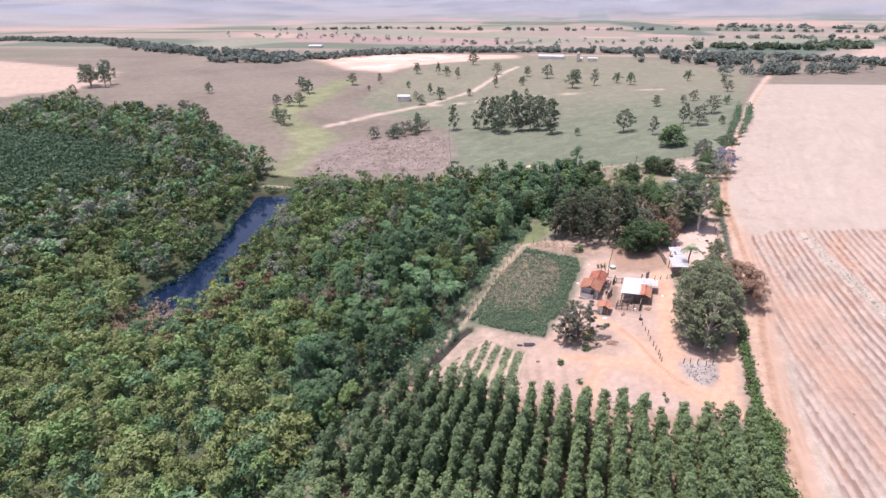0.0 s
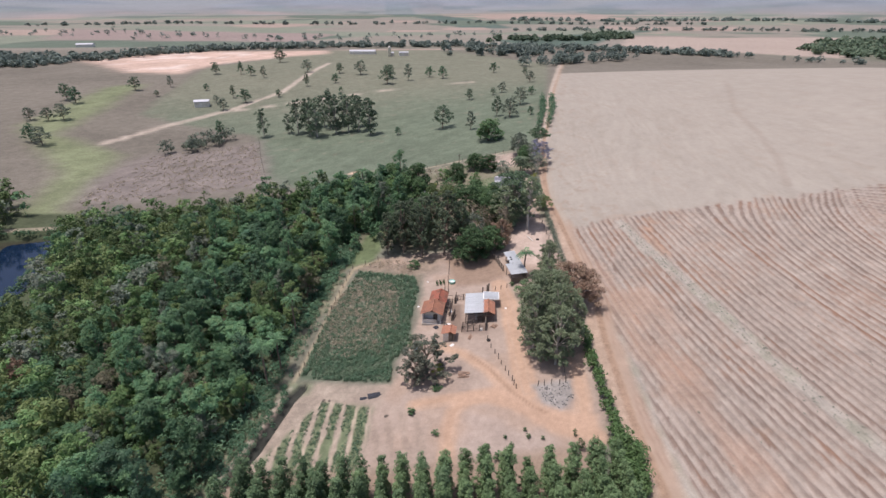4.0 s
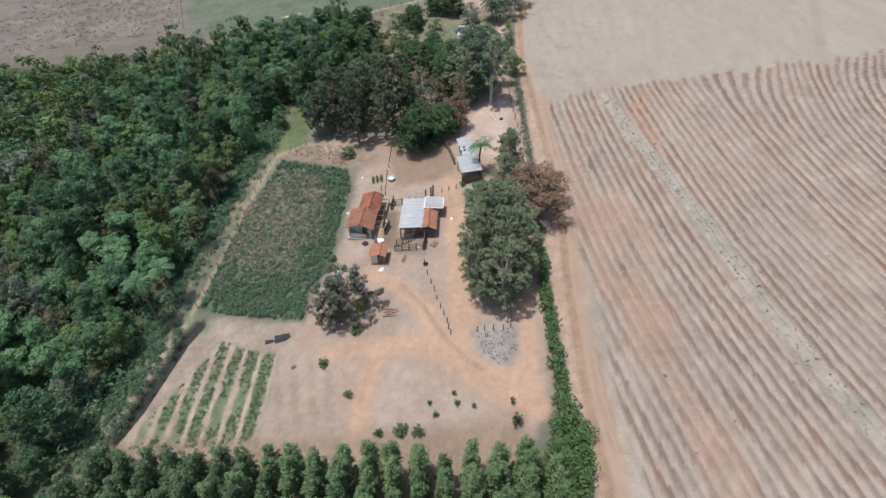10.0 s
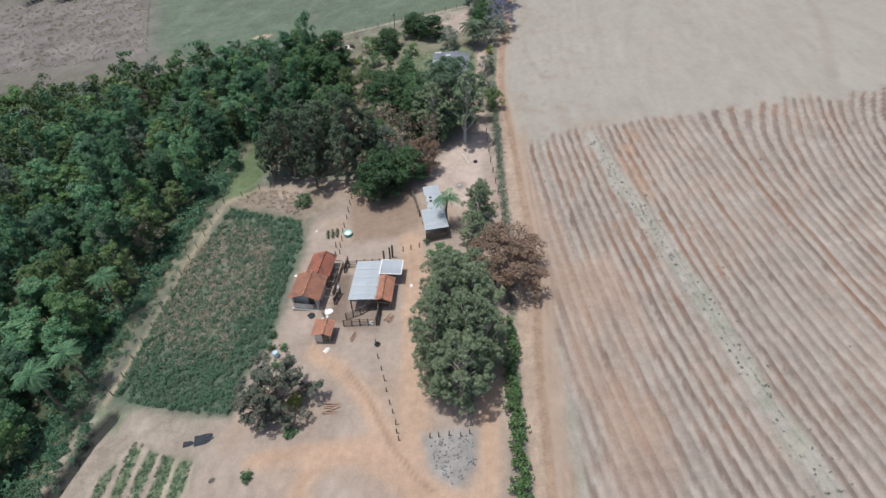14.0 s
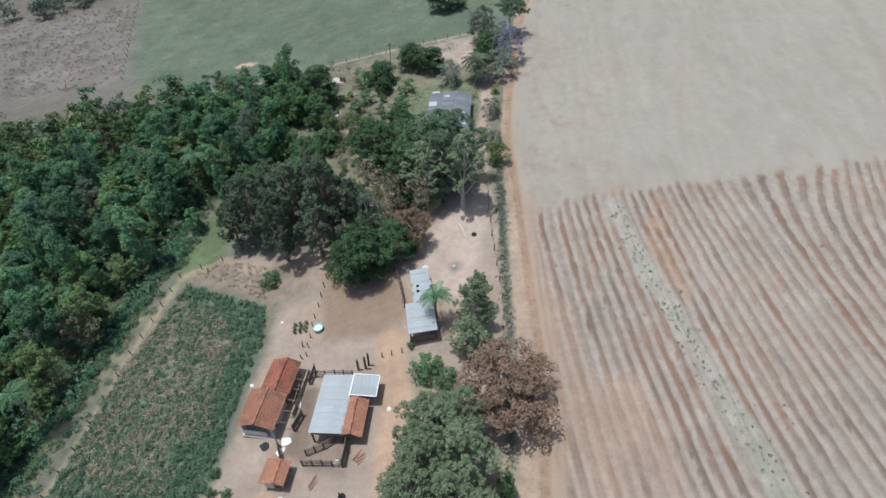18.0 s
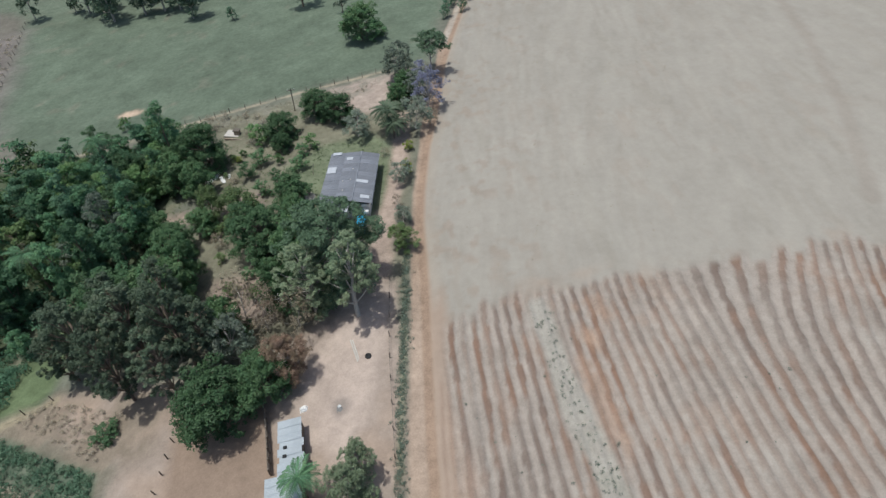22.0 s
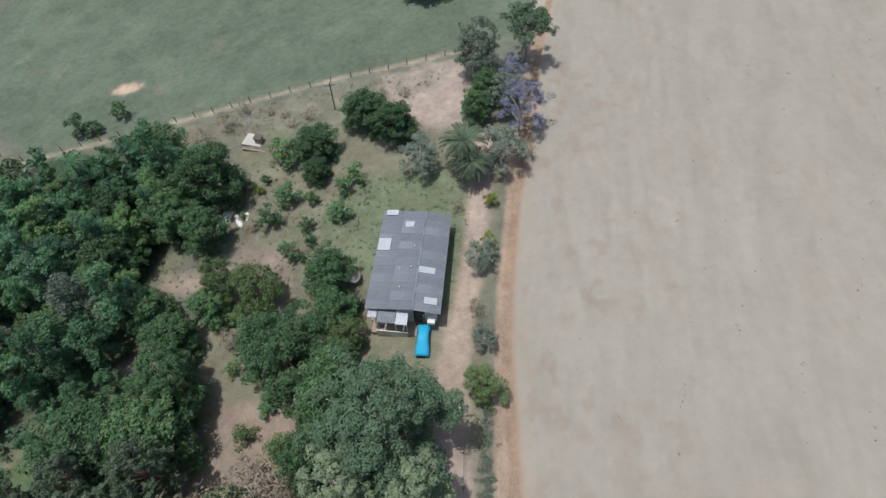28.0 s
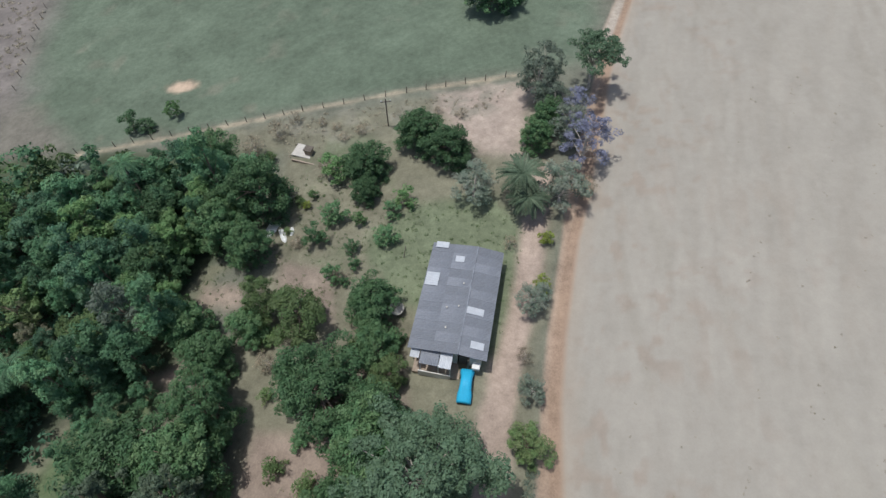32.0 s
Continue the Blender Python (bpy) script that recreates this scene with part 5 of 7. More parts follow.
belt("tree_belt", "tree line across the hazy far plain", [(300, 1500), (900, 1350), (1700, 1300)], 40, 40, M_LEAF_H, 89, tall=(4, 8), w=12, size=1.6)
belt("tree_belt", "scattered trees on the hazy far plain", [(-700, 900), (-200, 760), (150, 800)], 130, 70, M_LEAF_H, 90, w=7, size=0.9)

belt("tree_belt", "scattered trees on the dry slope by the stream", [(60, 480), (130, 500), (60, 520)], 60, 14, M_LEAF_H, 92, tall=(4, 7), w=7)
for line in ([(33.0, 150), (39.5, 170), (49, 206)], [(37.5, 152), (43.8, 170), (53, 204)]):
    belt("lane_hedge", "tall dark clipped hedge along the pasture lane", line, 1.6, 1.6, M_LEAF_D, 93, tall=(3.2, 4.6), w=2.2, per=60, size=0.42)
belt("brush", "dry grey brush at the corner of the pasture", [(-131, 195), (-118, 201), (-108, 205)], 14, 4, M_LEAF_G, 95, tall=(3, 6), w=5, per=70, size=0.5)

set_tree(SHRUB_Y, -105.5, 26.4, 6.0, 6.5, "bright yellow-green tree at the end of the pond")
for x, y, t, w in [(-107, 38.5, 7, 7), (-104.5, 34, 6.5, 6), (-104.7, 14, 5.5, 6), (-100, 22, 7, 6.5), (-103.7, 8, 5, 6), (-95, 31, 7, 6), (-101, 28, 6, 5.5), (-99, 15, 6, 5)]:
    set_tree(BROWN_S, x, y, t, w)

# ================= building materials =================
M_TILE = material("red_clay_tiles", (0.40, 0.192, 0.125), rough=0.85, vary=0.30, scale=1.3, bump=0.02, island=0.22, second=(0.30, 0.155, 0.11))
M_TILE_OLD = material("weathered_clay_tiles", (0.31, 0.115, 0.08), rough=0.9, vary=0.35, scale=1.1, bump=0.02, island=0.25, second=(0.17, 0.085, 0.06))
M_ZINC = material("zinc_sheet", (0.43, 0.47, 0.495), rough=0.6, vary=0.12, scale=0.9, metal=0.12, rand=0.06, bump=0.004, second=(0.35, 0.38, 0.40))
M_FIBRE = material("grey_fibre_cement", (0.225, 0.238, 0.265), rough=0.9, vary=0.22, scale=0.8, rand=0.16, bump=0.006, second=(0.165, 0.175, 0.198))
M_FIBRE_NEW = material("pale_fibre_cement", (0.52, 0.54, 0.57), rough=0.8, vary=0.12, scale=1.2, rand=0.08)
M_LIME = material("limewashed_wall", (0.74, 0.72, 0.68), rough=0.9, vary=0.14, scale=0.8, bump=0.006, second=(0.60, 0.55, 0.48))
M_BLOCK = material("rough_masonry", (0.36, 0.29, 0.23), rough=0.95, vary=0.25, scale=1.5, bump=0.01)
M_WOOD = material("weathered_timber", (0.17, 0.145, 0.12), rough=0.9, vary=0.35, scale=2.5, bump=0.008, rand=0.25)
M_WOOD_RED = material("reddish_timber", (0.33, 0.225, 0.165), rough=0.9, vary=0.3, scale=2.5, bump=0.008)
M_WHITE = material("white_plastic", (0.78, 0.78, 0.76), rough=0.5, vary=0.08, scale=2)
M_TEAL = material("teal_plastic", (0.25, 0.55, 0.50), rough=0.45, vary=0.1, scale=2)
M_BLUE = material("blue_car_cover", (0.035, 0.42, 0.68), rough=0.55, vary=0.10, scale=1.2, bump=0.02)
M_RUBBER = material("black_rubber", (0.03, 0.03, 0.03), rough=0.8, vary=0.2)
M_GLASSY = material("dark_glass", (0.03, 0.035, 0.04), rough=0.12, vary=0.05, spec=0.6)
M_STONE = material("grey_rubble", (0.27, 0.265, 0.255), rough=0.95, vary=0.25, scale=3, rand=0.3, bump=0.02)
M_CONCRETE = material("pale_concrete", (0.52, 0.49, 0.44), rough=0.9, vary=0.18, scale=1.0, bump=0.005)
M_ASH = material("burnt_black_heap", (0.045, 0.05, 0.06), rough=0.95, vary=0.4, scale=3, bump=0.03)


def slab(V, F, c, s, m=None):
    """Adds a box with slightly eased long edges."""
    k = len(V)
    x, y, z = s[0] / 2, s[1] / 2, s[2] / 2
    e = min(x, y, z) * 0.18
    for dz, ix in ((-z, 0), (-z + e, 1), (z - e, 1), (z, 0)):
        q = 0 if ix else e
        for sx, sy in ((-1, -1), (1, -1), (1, 1), (-1, 1)):
            p = Vector((c[0] + sx * (x - q), c[1] + sy * (y - q), c[2] + dz))
            V.append(m @ p if m is not None else p)
    for r in range(3):
        for i in range(4):
            j = (i + 1) % 4
            F.append((k + r * 4 + i, k + r * 4 + j, k + r * 4 + 4 + j, k + r * 4 + 4 + i))
    F.append((k + 3, k + 2, k + 1, k))
    F.append((k + 12, k + 13, k + 14, k + 15))


def slab_part(name, c, s, mat, parent, label="", m=None):
    V, F = [], []
    slab(V, F, c, s, m)
    return under(name, make_mesh(name, V, F, mat), parent, label)


def wavy(name, wide, long, mat, period=0.18, amp=0.025, rows=1, step=0.0):
    """A corrugated sheet or a slope of clay tiles, its waves across x, with a thickness; rows step like courses."""
    n = max(4, int(wide / period * 4))
    lines = []
    for r in range(rows):
        lines += [(long * r / rows, step), (long * (r + 1) / rows, 0.0)]
    V, F = [], []
    for dz in (0.0, -0.02):
        for y, lift in lines:
            for i in range(n + 1):
                x = wide * i / n
                V.append((x - wide / 2, y - long / 2, amp * math.cos(2 * math.pi * x / period) + dz + lift))
    w, m = n + 1, len(lines)
    low = w * m
    for r in range(m - 1):
        for i in range(n):
            k = r * w + i
            F.append((k, k + 1, k + w + 1, k + w))
            F.append((low + k, low + k + w, low + k + w + 1, low + k + 1))
    for i in range(n):
        F.append((i, low + i, low + i + 1, i + 1))
        k = (m - 1) * w + i
        F.append((k, k + 1, low + k + 1, low + k))
    for r in range(m - 1):
        for i in (0, n):
            k = r * w + i
            F.append((k, k + w, low + k + w, low + k))
    return make_mesh(name, V, F, mat)


def spot(x, y, rz=0.0, lift=0.0):
    return pose(x, y, height(x, y) + lift, 0, 0, rz)


def tile_side(name, parent, ridge, eave, y0, y1, mat, label=""):
    """One slope of a tiled roof between ridge and eave (x, z), from y0 to y1."""
    (rx, rz), (ex, ez) = ridge, eave
    L = math.hypot(ex - rx, ez - rz)
    me = wavy(name, y1 - y0, L, mat, period=0.23, amp=0.03, rows=max(4, int(L / 0.36)), step=0.03)
    a = math.atan2(rz - ez, abs(ex - rx))
    side = 1 if ex > rx else -1
    # local x runs along the ridge, local y up the slope
    u, v = Vector((0, -side * 1.0, 0)) * -1, Vector((rx - ex, 0, rz - ez)).normalized()
    n = u.cross(v)
    if n.z < 0:
        u = -u
        n = -n
    m = Matrix((u, v, n)).transposed().to_4x4()
    m.translation = Vector(((rx + ex) / 2, (y0 + y1) / 2, (rz + ez) / 2))
    return under(name, me, parent, label, m)


def ridge_cap(parent, x, z, y0, y1, mat):
    V, F = [], []
    n = max(3, int((y1 - y0) / 0.4))
    for i in range(n):
        a, b = y0 + (y1 - y0) * i / n, y0 + (y1 - y0) * (i + 1) / n + 0.03
        tube(V, F, (x, a, z - 0.03), (x, b, z - 0.03), 0.13, 0.11, 8)
    return under("ridge_tiles", make_mesh("ridge_tiles", V, F, mat), parent)


# ================= farm buildings =================


def tiled_house():
    """The low house in two stepped tiled sections with a white gable and a lean-to strip."""
    h = empty("farm_house", "low farmhouse with red clay tile roofs and white front wall", "house", m=spot(-16.2, 37.6, -12))
    for name, c, s, lab in (("wall", (-1.75, -2.1, 0.7), (0.18, 3.9, 2.7), ""), ("wall", (1.75, -1.4, 0.7), (0.18, 2.6, 2.7), ""), ("wall", (0, -3.1, 0.7), (3.3, 0.16, 2.7), "whitewashed front wall"), ("wall", (0, 0.2, 0.7), (3.3, 0.18, 2.7), "")):
        slab_part(name, c, s, M_LIME, h, lab)
    slab_part("porch_floor", (0, -3.75, -0.15), (3.9, 1.2, 0.5), M_CONCRETE, h, "pale porch slab")
    slab_part("porch_wall", (-0.3, -4.05, 0.5), (2.6, 0.12, 0.9), M_LIME, h, "white porch parapet")
    for x in (-1.7, 1.75):
        slab_part("porch_post", (x, -4.05, 1.0), (0.14, 0.14, 2.3), M_LIME, h)
    tile_side("tiled_slope", h, (0.05, 3.05), (-2.2, 2.15), -4.3, 0.35, M_TILE)
    tile_side("tiled_slope", h, (0.05, 3.05), (2.2, 2.15), -4.3, 0.35, M_TILE)
    ridge_cap(h, 0.05, 3.1, -4.3, 0.35, M_TILE)
    for name, c, s in (("wall", (-0.9, 2.3, 0.6), (0.18, 3.9, 2.7)), ("wall", (1.85, 2.3, 0.6), (0.18, 3.9, 2.7)), ("wall", (0.4, 4.2, 0.6), (2.6, 0.18, 2.7))):
        slab_part(name, c, s, M_BLOCK, h)
    tile_side("tiled_slope", h, (0.75, 2.85), (-1.25, 2.05), 0.3, 4.7, M_TILE_OLD, "weathered darker tile slope")
    tile_side("tiled_slope", h, (0.75, 2.85), (2.35, 2.15), 0.3, 4.7, M_TILE_OLD, "weathered darker tile slope")
    ridge_cap(h, 0.75, 2.9, 0.3, 4.7, M_TILE_OLD)
    slab_part("back_wall", (3.15, 1.5, 0.55), (0.14, 6.0, 1.5), M_BLOCK, h, "low rough wall beside the house")
    for y in (-3.0, -1.6, -0.2, 1.2, 2.6, 4.0):
        slab_part("beam", (2.75, y, 1.75), (1.0, 0.10, 0.10), M_WOOD, h)
    for y in (0.3, 2.2):
        slab_part("bench", (3.45, y, 0.45), (0.4, 1.3, 0.12), M_WHITE, h, "white board on the low wall")
    slab_part("door", (0.6, -3.2, 0.7), (0.8, 0.08, 2.0), M_WOOD, h, "dark wooden door")
    return h


tiled_house()


def small_shed():
    s = empty("small_shed", "small square shed with red clay tile roof", "shed", m=spot(-14.1, 28.5, -12))
    for c, z in (((-0.95, 0, 0.6), (0.14, 2.0, 2.2)), ((0.95, 0, 0.6), (0.14, 2.0, 2.2)), ((0, 0.95, 0.6), (1.8, 0.14, 2.2)), ((-0.45, -0.95, 0.6), (0.9, 0.14, 2.2))):
        slab_part("wall", c, z, M_LIME if c[0] < 0 else M_BLOCK, s)
    slab_part("door", (0.4, -0.9, 0.6), (0.7, 0.06, 1.7), M_WOOD, s, "dark plank door")
    tile_side("tiled_slope", s, (0.3, 2.1), (-1.35, 1.65), -1.3, 1.3, M_TILE)
    tile_side("tiled_slope", s, (0.3, 2.1), (1.35, 1.75), -1.3, 1.3, M_TILE)
    ridge_cap(s, 0.3, 2.14, -1.3, 1.3, M_TILE)
    return s


small_shed()


def barn():
    """The open cattle barn: a zinc slope, a tiled slope and a raised zinc bay on timber posts."""
    b = empty("cattle_barn", "open timber cattle barn with zinc and tile roofs", "barn", m=spot(-10.7, 31.9, -9))
    roof = under("zinc_roof", make_mesh("purlin", *bars([((0.1, 0.5, 2.42), (3.5, 0.5, 2.78)), ((0.1, 3.5, 2.42), (3.5, 3.5, 2.78)), ((0.1, 6.6, 2.42), (3.5, 6.6, 2.78))], 0.07), M_WOOD), b, "pale zinc sheet roof")
    sheet = wavy("zinc_sheet", 0.86, 3.75, M_ZINC, period=0.14, amp=0.016)
    tilt = math.atan2(0.36, 3.4)
    for i in range(9):
        m = Matrix.Translation((1.72, 0.4 + i * 0.80, 2.69 + 0.012 * (i % 2))) @ Matrix.Rotation(-tilt, 4, "Y") @ Matrix.Rotation(radians(90 + random.uniform(-0.4, 0.4)), 4, "Z")
        under("zinc_sheet", sheet, roof, m=m)
    bay = under("back_bay", make_mesh("purlin", *bars([((3.5, 4.9, 2.85), (6.5, 4.9, 2.85)), ((3.5, 6.9, 2.85), (6.5, 6.9, 2.85))], 0.07), M_WOOD), b, "raised pale sheet bay")
    short = wavy("pale_sheet", 1.0, 2.7, M_ZINC, period=0.18, amp=0.02)
    for i in range(3):
        under("pale_sheet", short, bay, m=Matrix.Translation((4.05 + i * 0.97, 5.9, 3.0 + 0.015 * (i % 2))) @ Matrix.Rotation(0.05, 4, "X"))
    for c, q in (((5.0, 4.55, 3.04), (3.0, 0.12, 0.10)), ((5.0, 7.22, 3.10), (3.0, 0.12, 0.10)), ((6.52, 5.88, 3.07), (0.12, 2.7, 0.10))):
        slab_part("edge_board", c, q, M_WHITE, b, "white edge board")
    slab_part("ridge_board", (3.5, 5.8, 3.05), (0.18, 2.9, 0.10), M_WHITE, b, "white ridge board")
    tile_side("tiled_slope", b, (4.45, 3.1), (3.35, 2.82), -0.1, 4.4, M_TILE)
    tile_side("tiled_slope", b, (4.45, 3.1), (5.75, 2.5), -0.1, 4.4, M_TILE)
    ridge_cap(b, 4.45, 3.14, -0.1, 4.4, M_TILE)
    for x, zz in ((0.15, 2.4), (3.4, 2.75), (5.5, 2.5)):
        for y in (0.15, 2.4, 4.6, 6.9):
            slab_part("post", (x, y, zz / 2 - 0.4), (0.16, 0.16, zz + 0.8), M_WOOD, b)
    slab_part("rear_wall", (1.8, 6.95, 0.6), (3.2, 0.12, 1.9), M_WOOD, b, "grey plank rear wall")
    slab_part("feed_trough", (2.2, 3.5, 0.3), (0.6, 5.0, 0.5), M_CONCRETE, b, "long concrete feed trough")
    slab_part("front_beam", (2.9, 0.05, 2.25), (5.6, 0.12, 0.16), M_WOOD, b)
    return b


def bars(lines, r):
    V, F = [], []
    for a, b in lines:
        tube(V, F, a, b, r, r * 0.9, 6)
    return V, F


barn()


def pen_fence(name, label, line, tall=1.35, rails=4, step=1.15, thick=0.07, category="fence"):
    """A timber pen fence that follows the ground: every post and rail a part."""
    f = empty(name, label, category, m=spot(*line[0]))
    o = f.matrix_basis.translation
    post = make_mesh("post", *bars([((0, 0, -0.3), (0.02, 0.01, tall + 0.15))], thick * 1.25), M_WOOD)
    for (ax, ay), (bx, by) in zip(line, line[1:]):
        L = math.hypot(bx - ax, by - ay)
        n = max(1, round(L / step))
        for i in range(n + 1):
            x, y = ax + (bx - ax) * i / n, ay + (by - ay) * i / n
            under("post", post, f, m=Matrix.Translation(Vector((x, y, height(x, y))) - o) @ Matrix.Rotation(random.uniform(-0.05, 0.05), 4, "X"))
        for r in range(rails):
            z = 0.25 + (tall - 0.3) * r / max(1, rails - 1)
            V, F = bars([((ax - o.x, ay - o.y, height(ax, ay) + z - o.z), (bx - o.x, by - o.y, height(bx, by) + z - o.z + random.uniform(-0.06, 0.06)))], thick * 0.7)
            under("rail", make_mesh("rail", V, F, M_WOOD), f)
    return f


pen_fence("pen_fence", "weathered timber rail fence of the cattle pen", [(-11.6, 29.5), (-9.4, 29.2), (-7.2, 28.8)])
pen_fence("pen_fence", "weathered timber rail fence of the cattle pen", [(-7.2, 28.8), (-6.9, 30.4), (-6.8, 31.8)], tall=1.6, rails=6, thick=0.09)
pen_fence("pen_fence", "leaning timber rails across the cattle pen", [(-11.3, 30.6), (-9.4, 31.1), (-7.2, 32.2)])
pen_fence("pen_fence", "dark plank gate beside the barn", [(-13.1, 33.7), (-12.3, 35.4)], rails=6, thick=0.09)
pen_fence("pen_fence", "dark plank gate beside the barn", [(-13.3, 36.6), (-12.9, 38.6)], rails=6, thick=0.09)
pen_fence("pen_fence", "dark plank gate beside the barn", [(-11.9, 39.4), (-11.4, 41.2)], rails=6, thick=0.09)
pen_fence("pen_fence", "timber rails closing the rear of the barn", [(-11.2, 40.3), (-8.8, 40.0), (-6.6, 39.6)])
pen_fence("pen_fence", "dark rails between the house and the small shed", [(-14.7, 32.2), (-14.0, 30.3)], rails=5)
pen_fence("pen_fence", "reddish timber rails of the shed yard", [(-1.2, 56.0), (-0.6, 52.6), (-0.1, 49.0)], tall=1.3, rails=4, thick=0.09)


def loose_posts(label, pts, tall=1.1, thick=0.075, name="fence_post"):
    for x, y in pts:
        p = new(name, make_mesh(name, *bars([((0, 0, -0.3), (random.uniform(-0.08, 0.08), random.uniform(-0.08, 0.08), tall * random.uniform(0.85, 1.1)))], thick), M_WOOD))
        p.matrix_basis = spot(x, y, random.uniform(0, 360))
        tagged(p, label, "post", "yard fence posts")


loose_posts("weathered round timber fence post", [(-7.3, 25.8), (-7.0, 23.6), (-6.6, 21.8), (-6.3, 20.3), (-6.1, 18.8), (-5.7, 17.1), (-5.4, 15.9), (-5.1, 14.4), (-5.0, 13.4), (-4.8, 12.5)])
loose_posts("weathered timber post round the rubble plot", [(-1.4, 12.3), (-0.4, 12.2), (0.7, 12.2), (2.0, 11.9), (3.0, 12.0), (3.2, 12.9), (3.5, 14.3), (3.7, 15.6)])
loose_posts("thin timber fence post on bare earth", [(-12.8, 43.6), (-12.75, 45.0), (-12.6, 46.4), (-12.5, 48.2), (-12.3, 49.6), (-12.0, 51.5), (-11.8, 53.2), (-11.5, 55.0), (-11.3, 56.6), (-3.1, 41.8), (-1.9, 41.9), (-0.6, 42.0), (0.5, 42.2), (-13.5, 45.2), (-13.4, 43.4)])
loose_posts("thick dark timber stump beside the barn", [(-5.95, 40.4), (-5.05, 40.5), (-4.7, 40.9)], tall=2.4, thick=0.15, name="gate_post")


def tin_shed():
    """The long low shed in two roof levels beside the sandy clearing."""
    s = empty("tin_shed", "long low shed roofed with rusty zinc sheets", "shed", m=spot(2.0, 45.2, 4))
    front = under("front_roof", make_mesh("purlin", *bars([((-1.6, -1.9, 2.2), (1.6, -1.9, 2.45)), ((-1.6, 1.9, 2.2), (1.6, 1.9, 2.45))], 0.06), M_WOOD), s)
    sheet = wavy("zinc_sheet", 0.84, 3.6, M_ZINC, period=0.14, amp=0.018)
    for i in range(6):
        under("zinc_sheet", sheet, front, m=Matrix.Translation((0, -1.95 + i * 0.79, 2.42 + 0.02 * (i % 2))) @ Matrix.Rotation(-0.075, 4, "Y") @ Matrix.Rotation(radians(90 + random.uniform(-1.5, 1.5)), 4, "Z"))
    back = under("back_roof", make_mesh("purlin", *bars([((-0.4, 2.9, 2.1), (1.7, 2.9, 2.3)), ((-0.4, 7.6, 2.1), (1.7, 7.6, 2.3))], 0.06), M_WOOD), s)
    narrow = wavy("zinc_sheet", 0.84, 2.5, M_ZINC, period=0.14, amp=0.018)
    for i in range(8):
        under("zinc_sheet", narrow, back, m=Matrix.Translation((0.6 + (0.2 if i in (2, 4) else 0), 2.55 + i * 0.77, 2.27 + 0.02 * (i % 2))) @ Matrix.Rotation(-0.09, 4, "Y") @ Matrix.Rotation(radians(90 + random.uniform(-2, 2)), 4, "Z"))
    for x, y in ((-1.55, -1.9), (-1.55, 1.9), (1.6, -1.9), (1.65, 1.9), (1.65, 5), (1.65, 8.2), (0.0, 5), (0.0, 8.2)):
        slab_part("post", (x, y, 0.75), (0.13, 0.13, 2.9), M_WOOD, s)
    slab_part("side_wall", (1.72, 3.2, 0.6), (0.10, 10, 1.9), M_WOOD, s, "dark plank side wall")
    slab_part("front_wall", (0, -1.98, 0.45), (3.0, 0.10, 1.5), M_WOOD, s)
    for i, (x, y) in enumerate(((0.1, 4.4), (0.15, 5.3), (-0.1, 2.4))):
        slab_part("roof_stone", (x, y, 2.32), (0.35, 0.28, 0.22), M_RUBBER, s, "dark weight lying on the roof")
    return s


tin_shed()


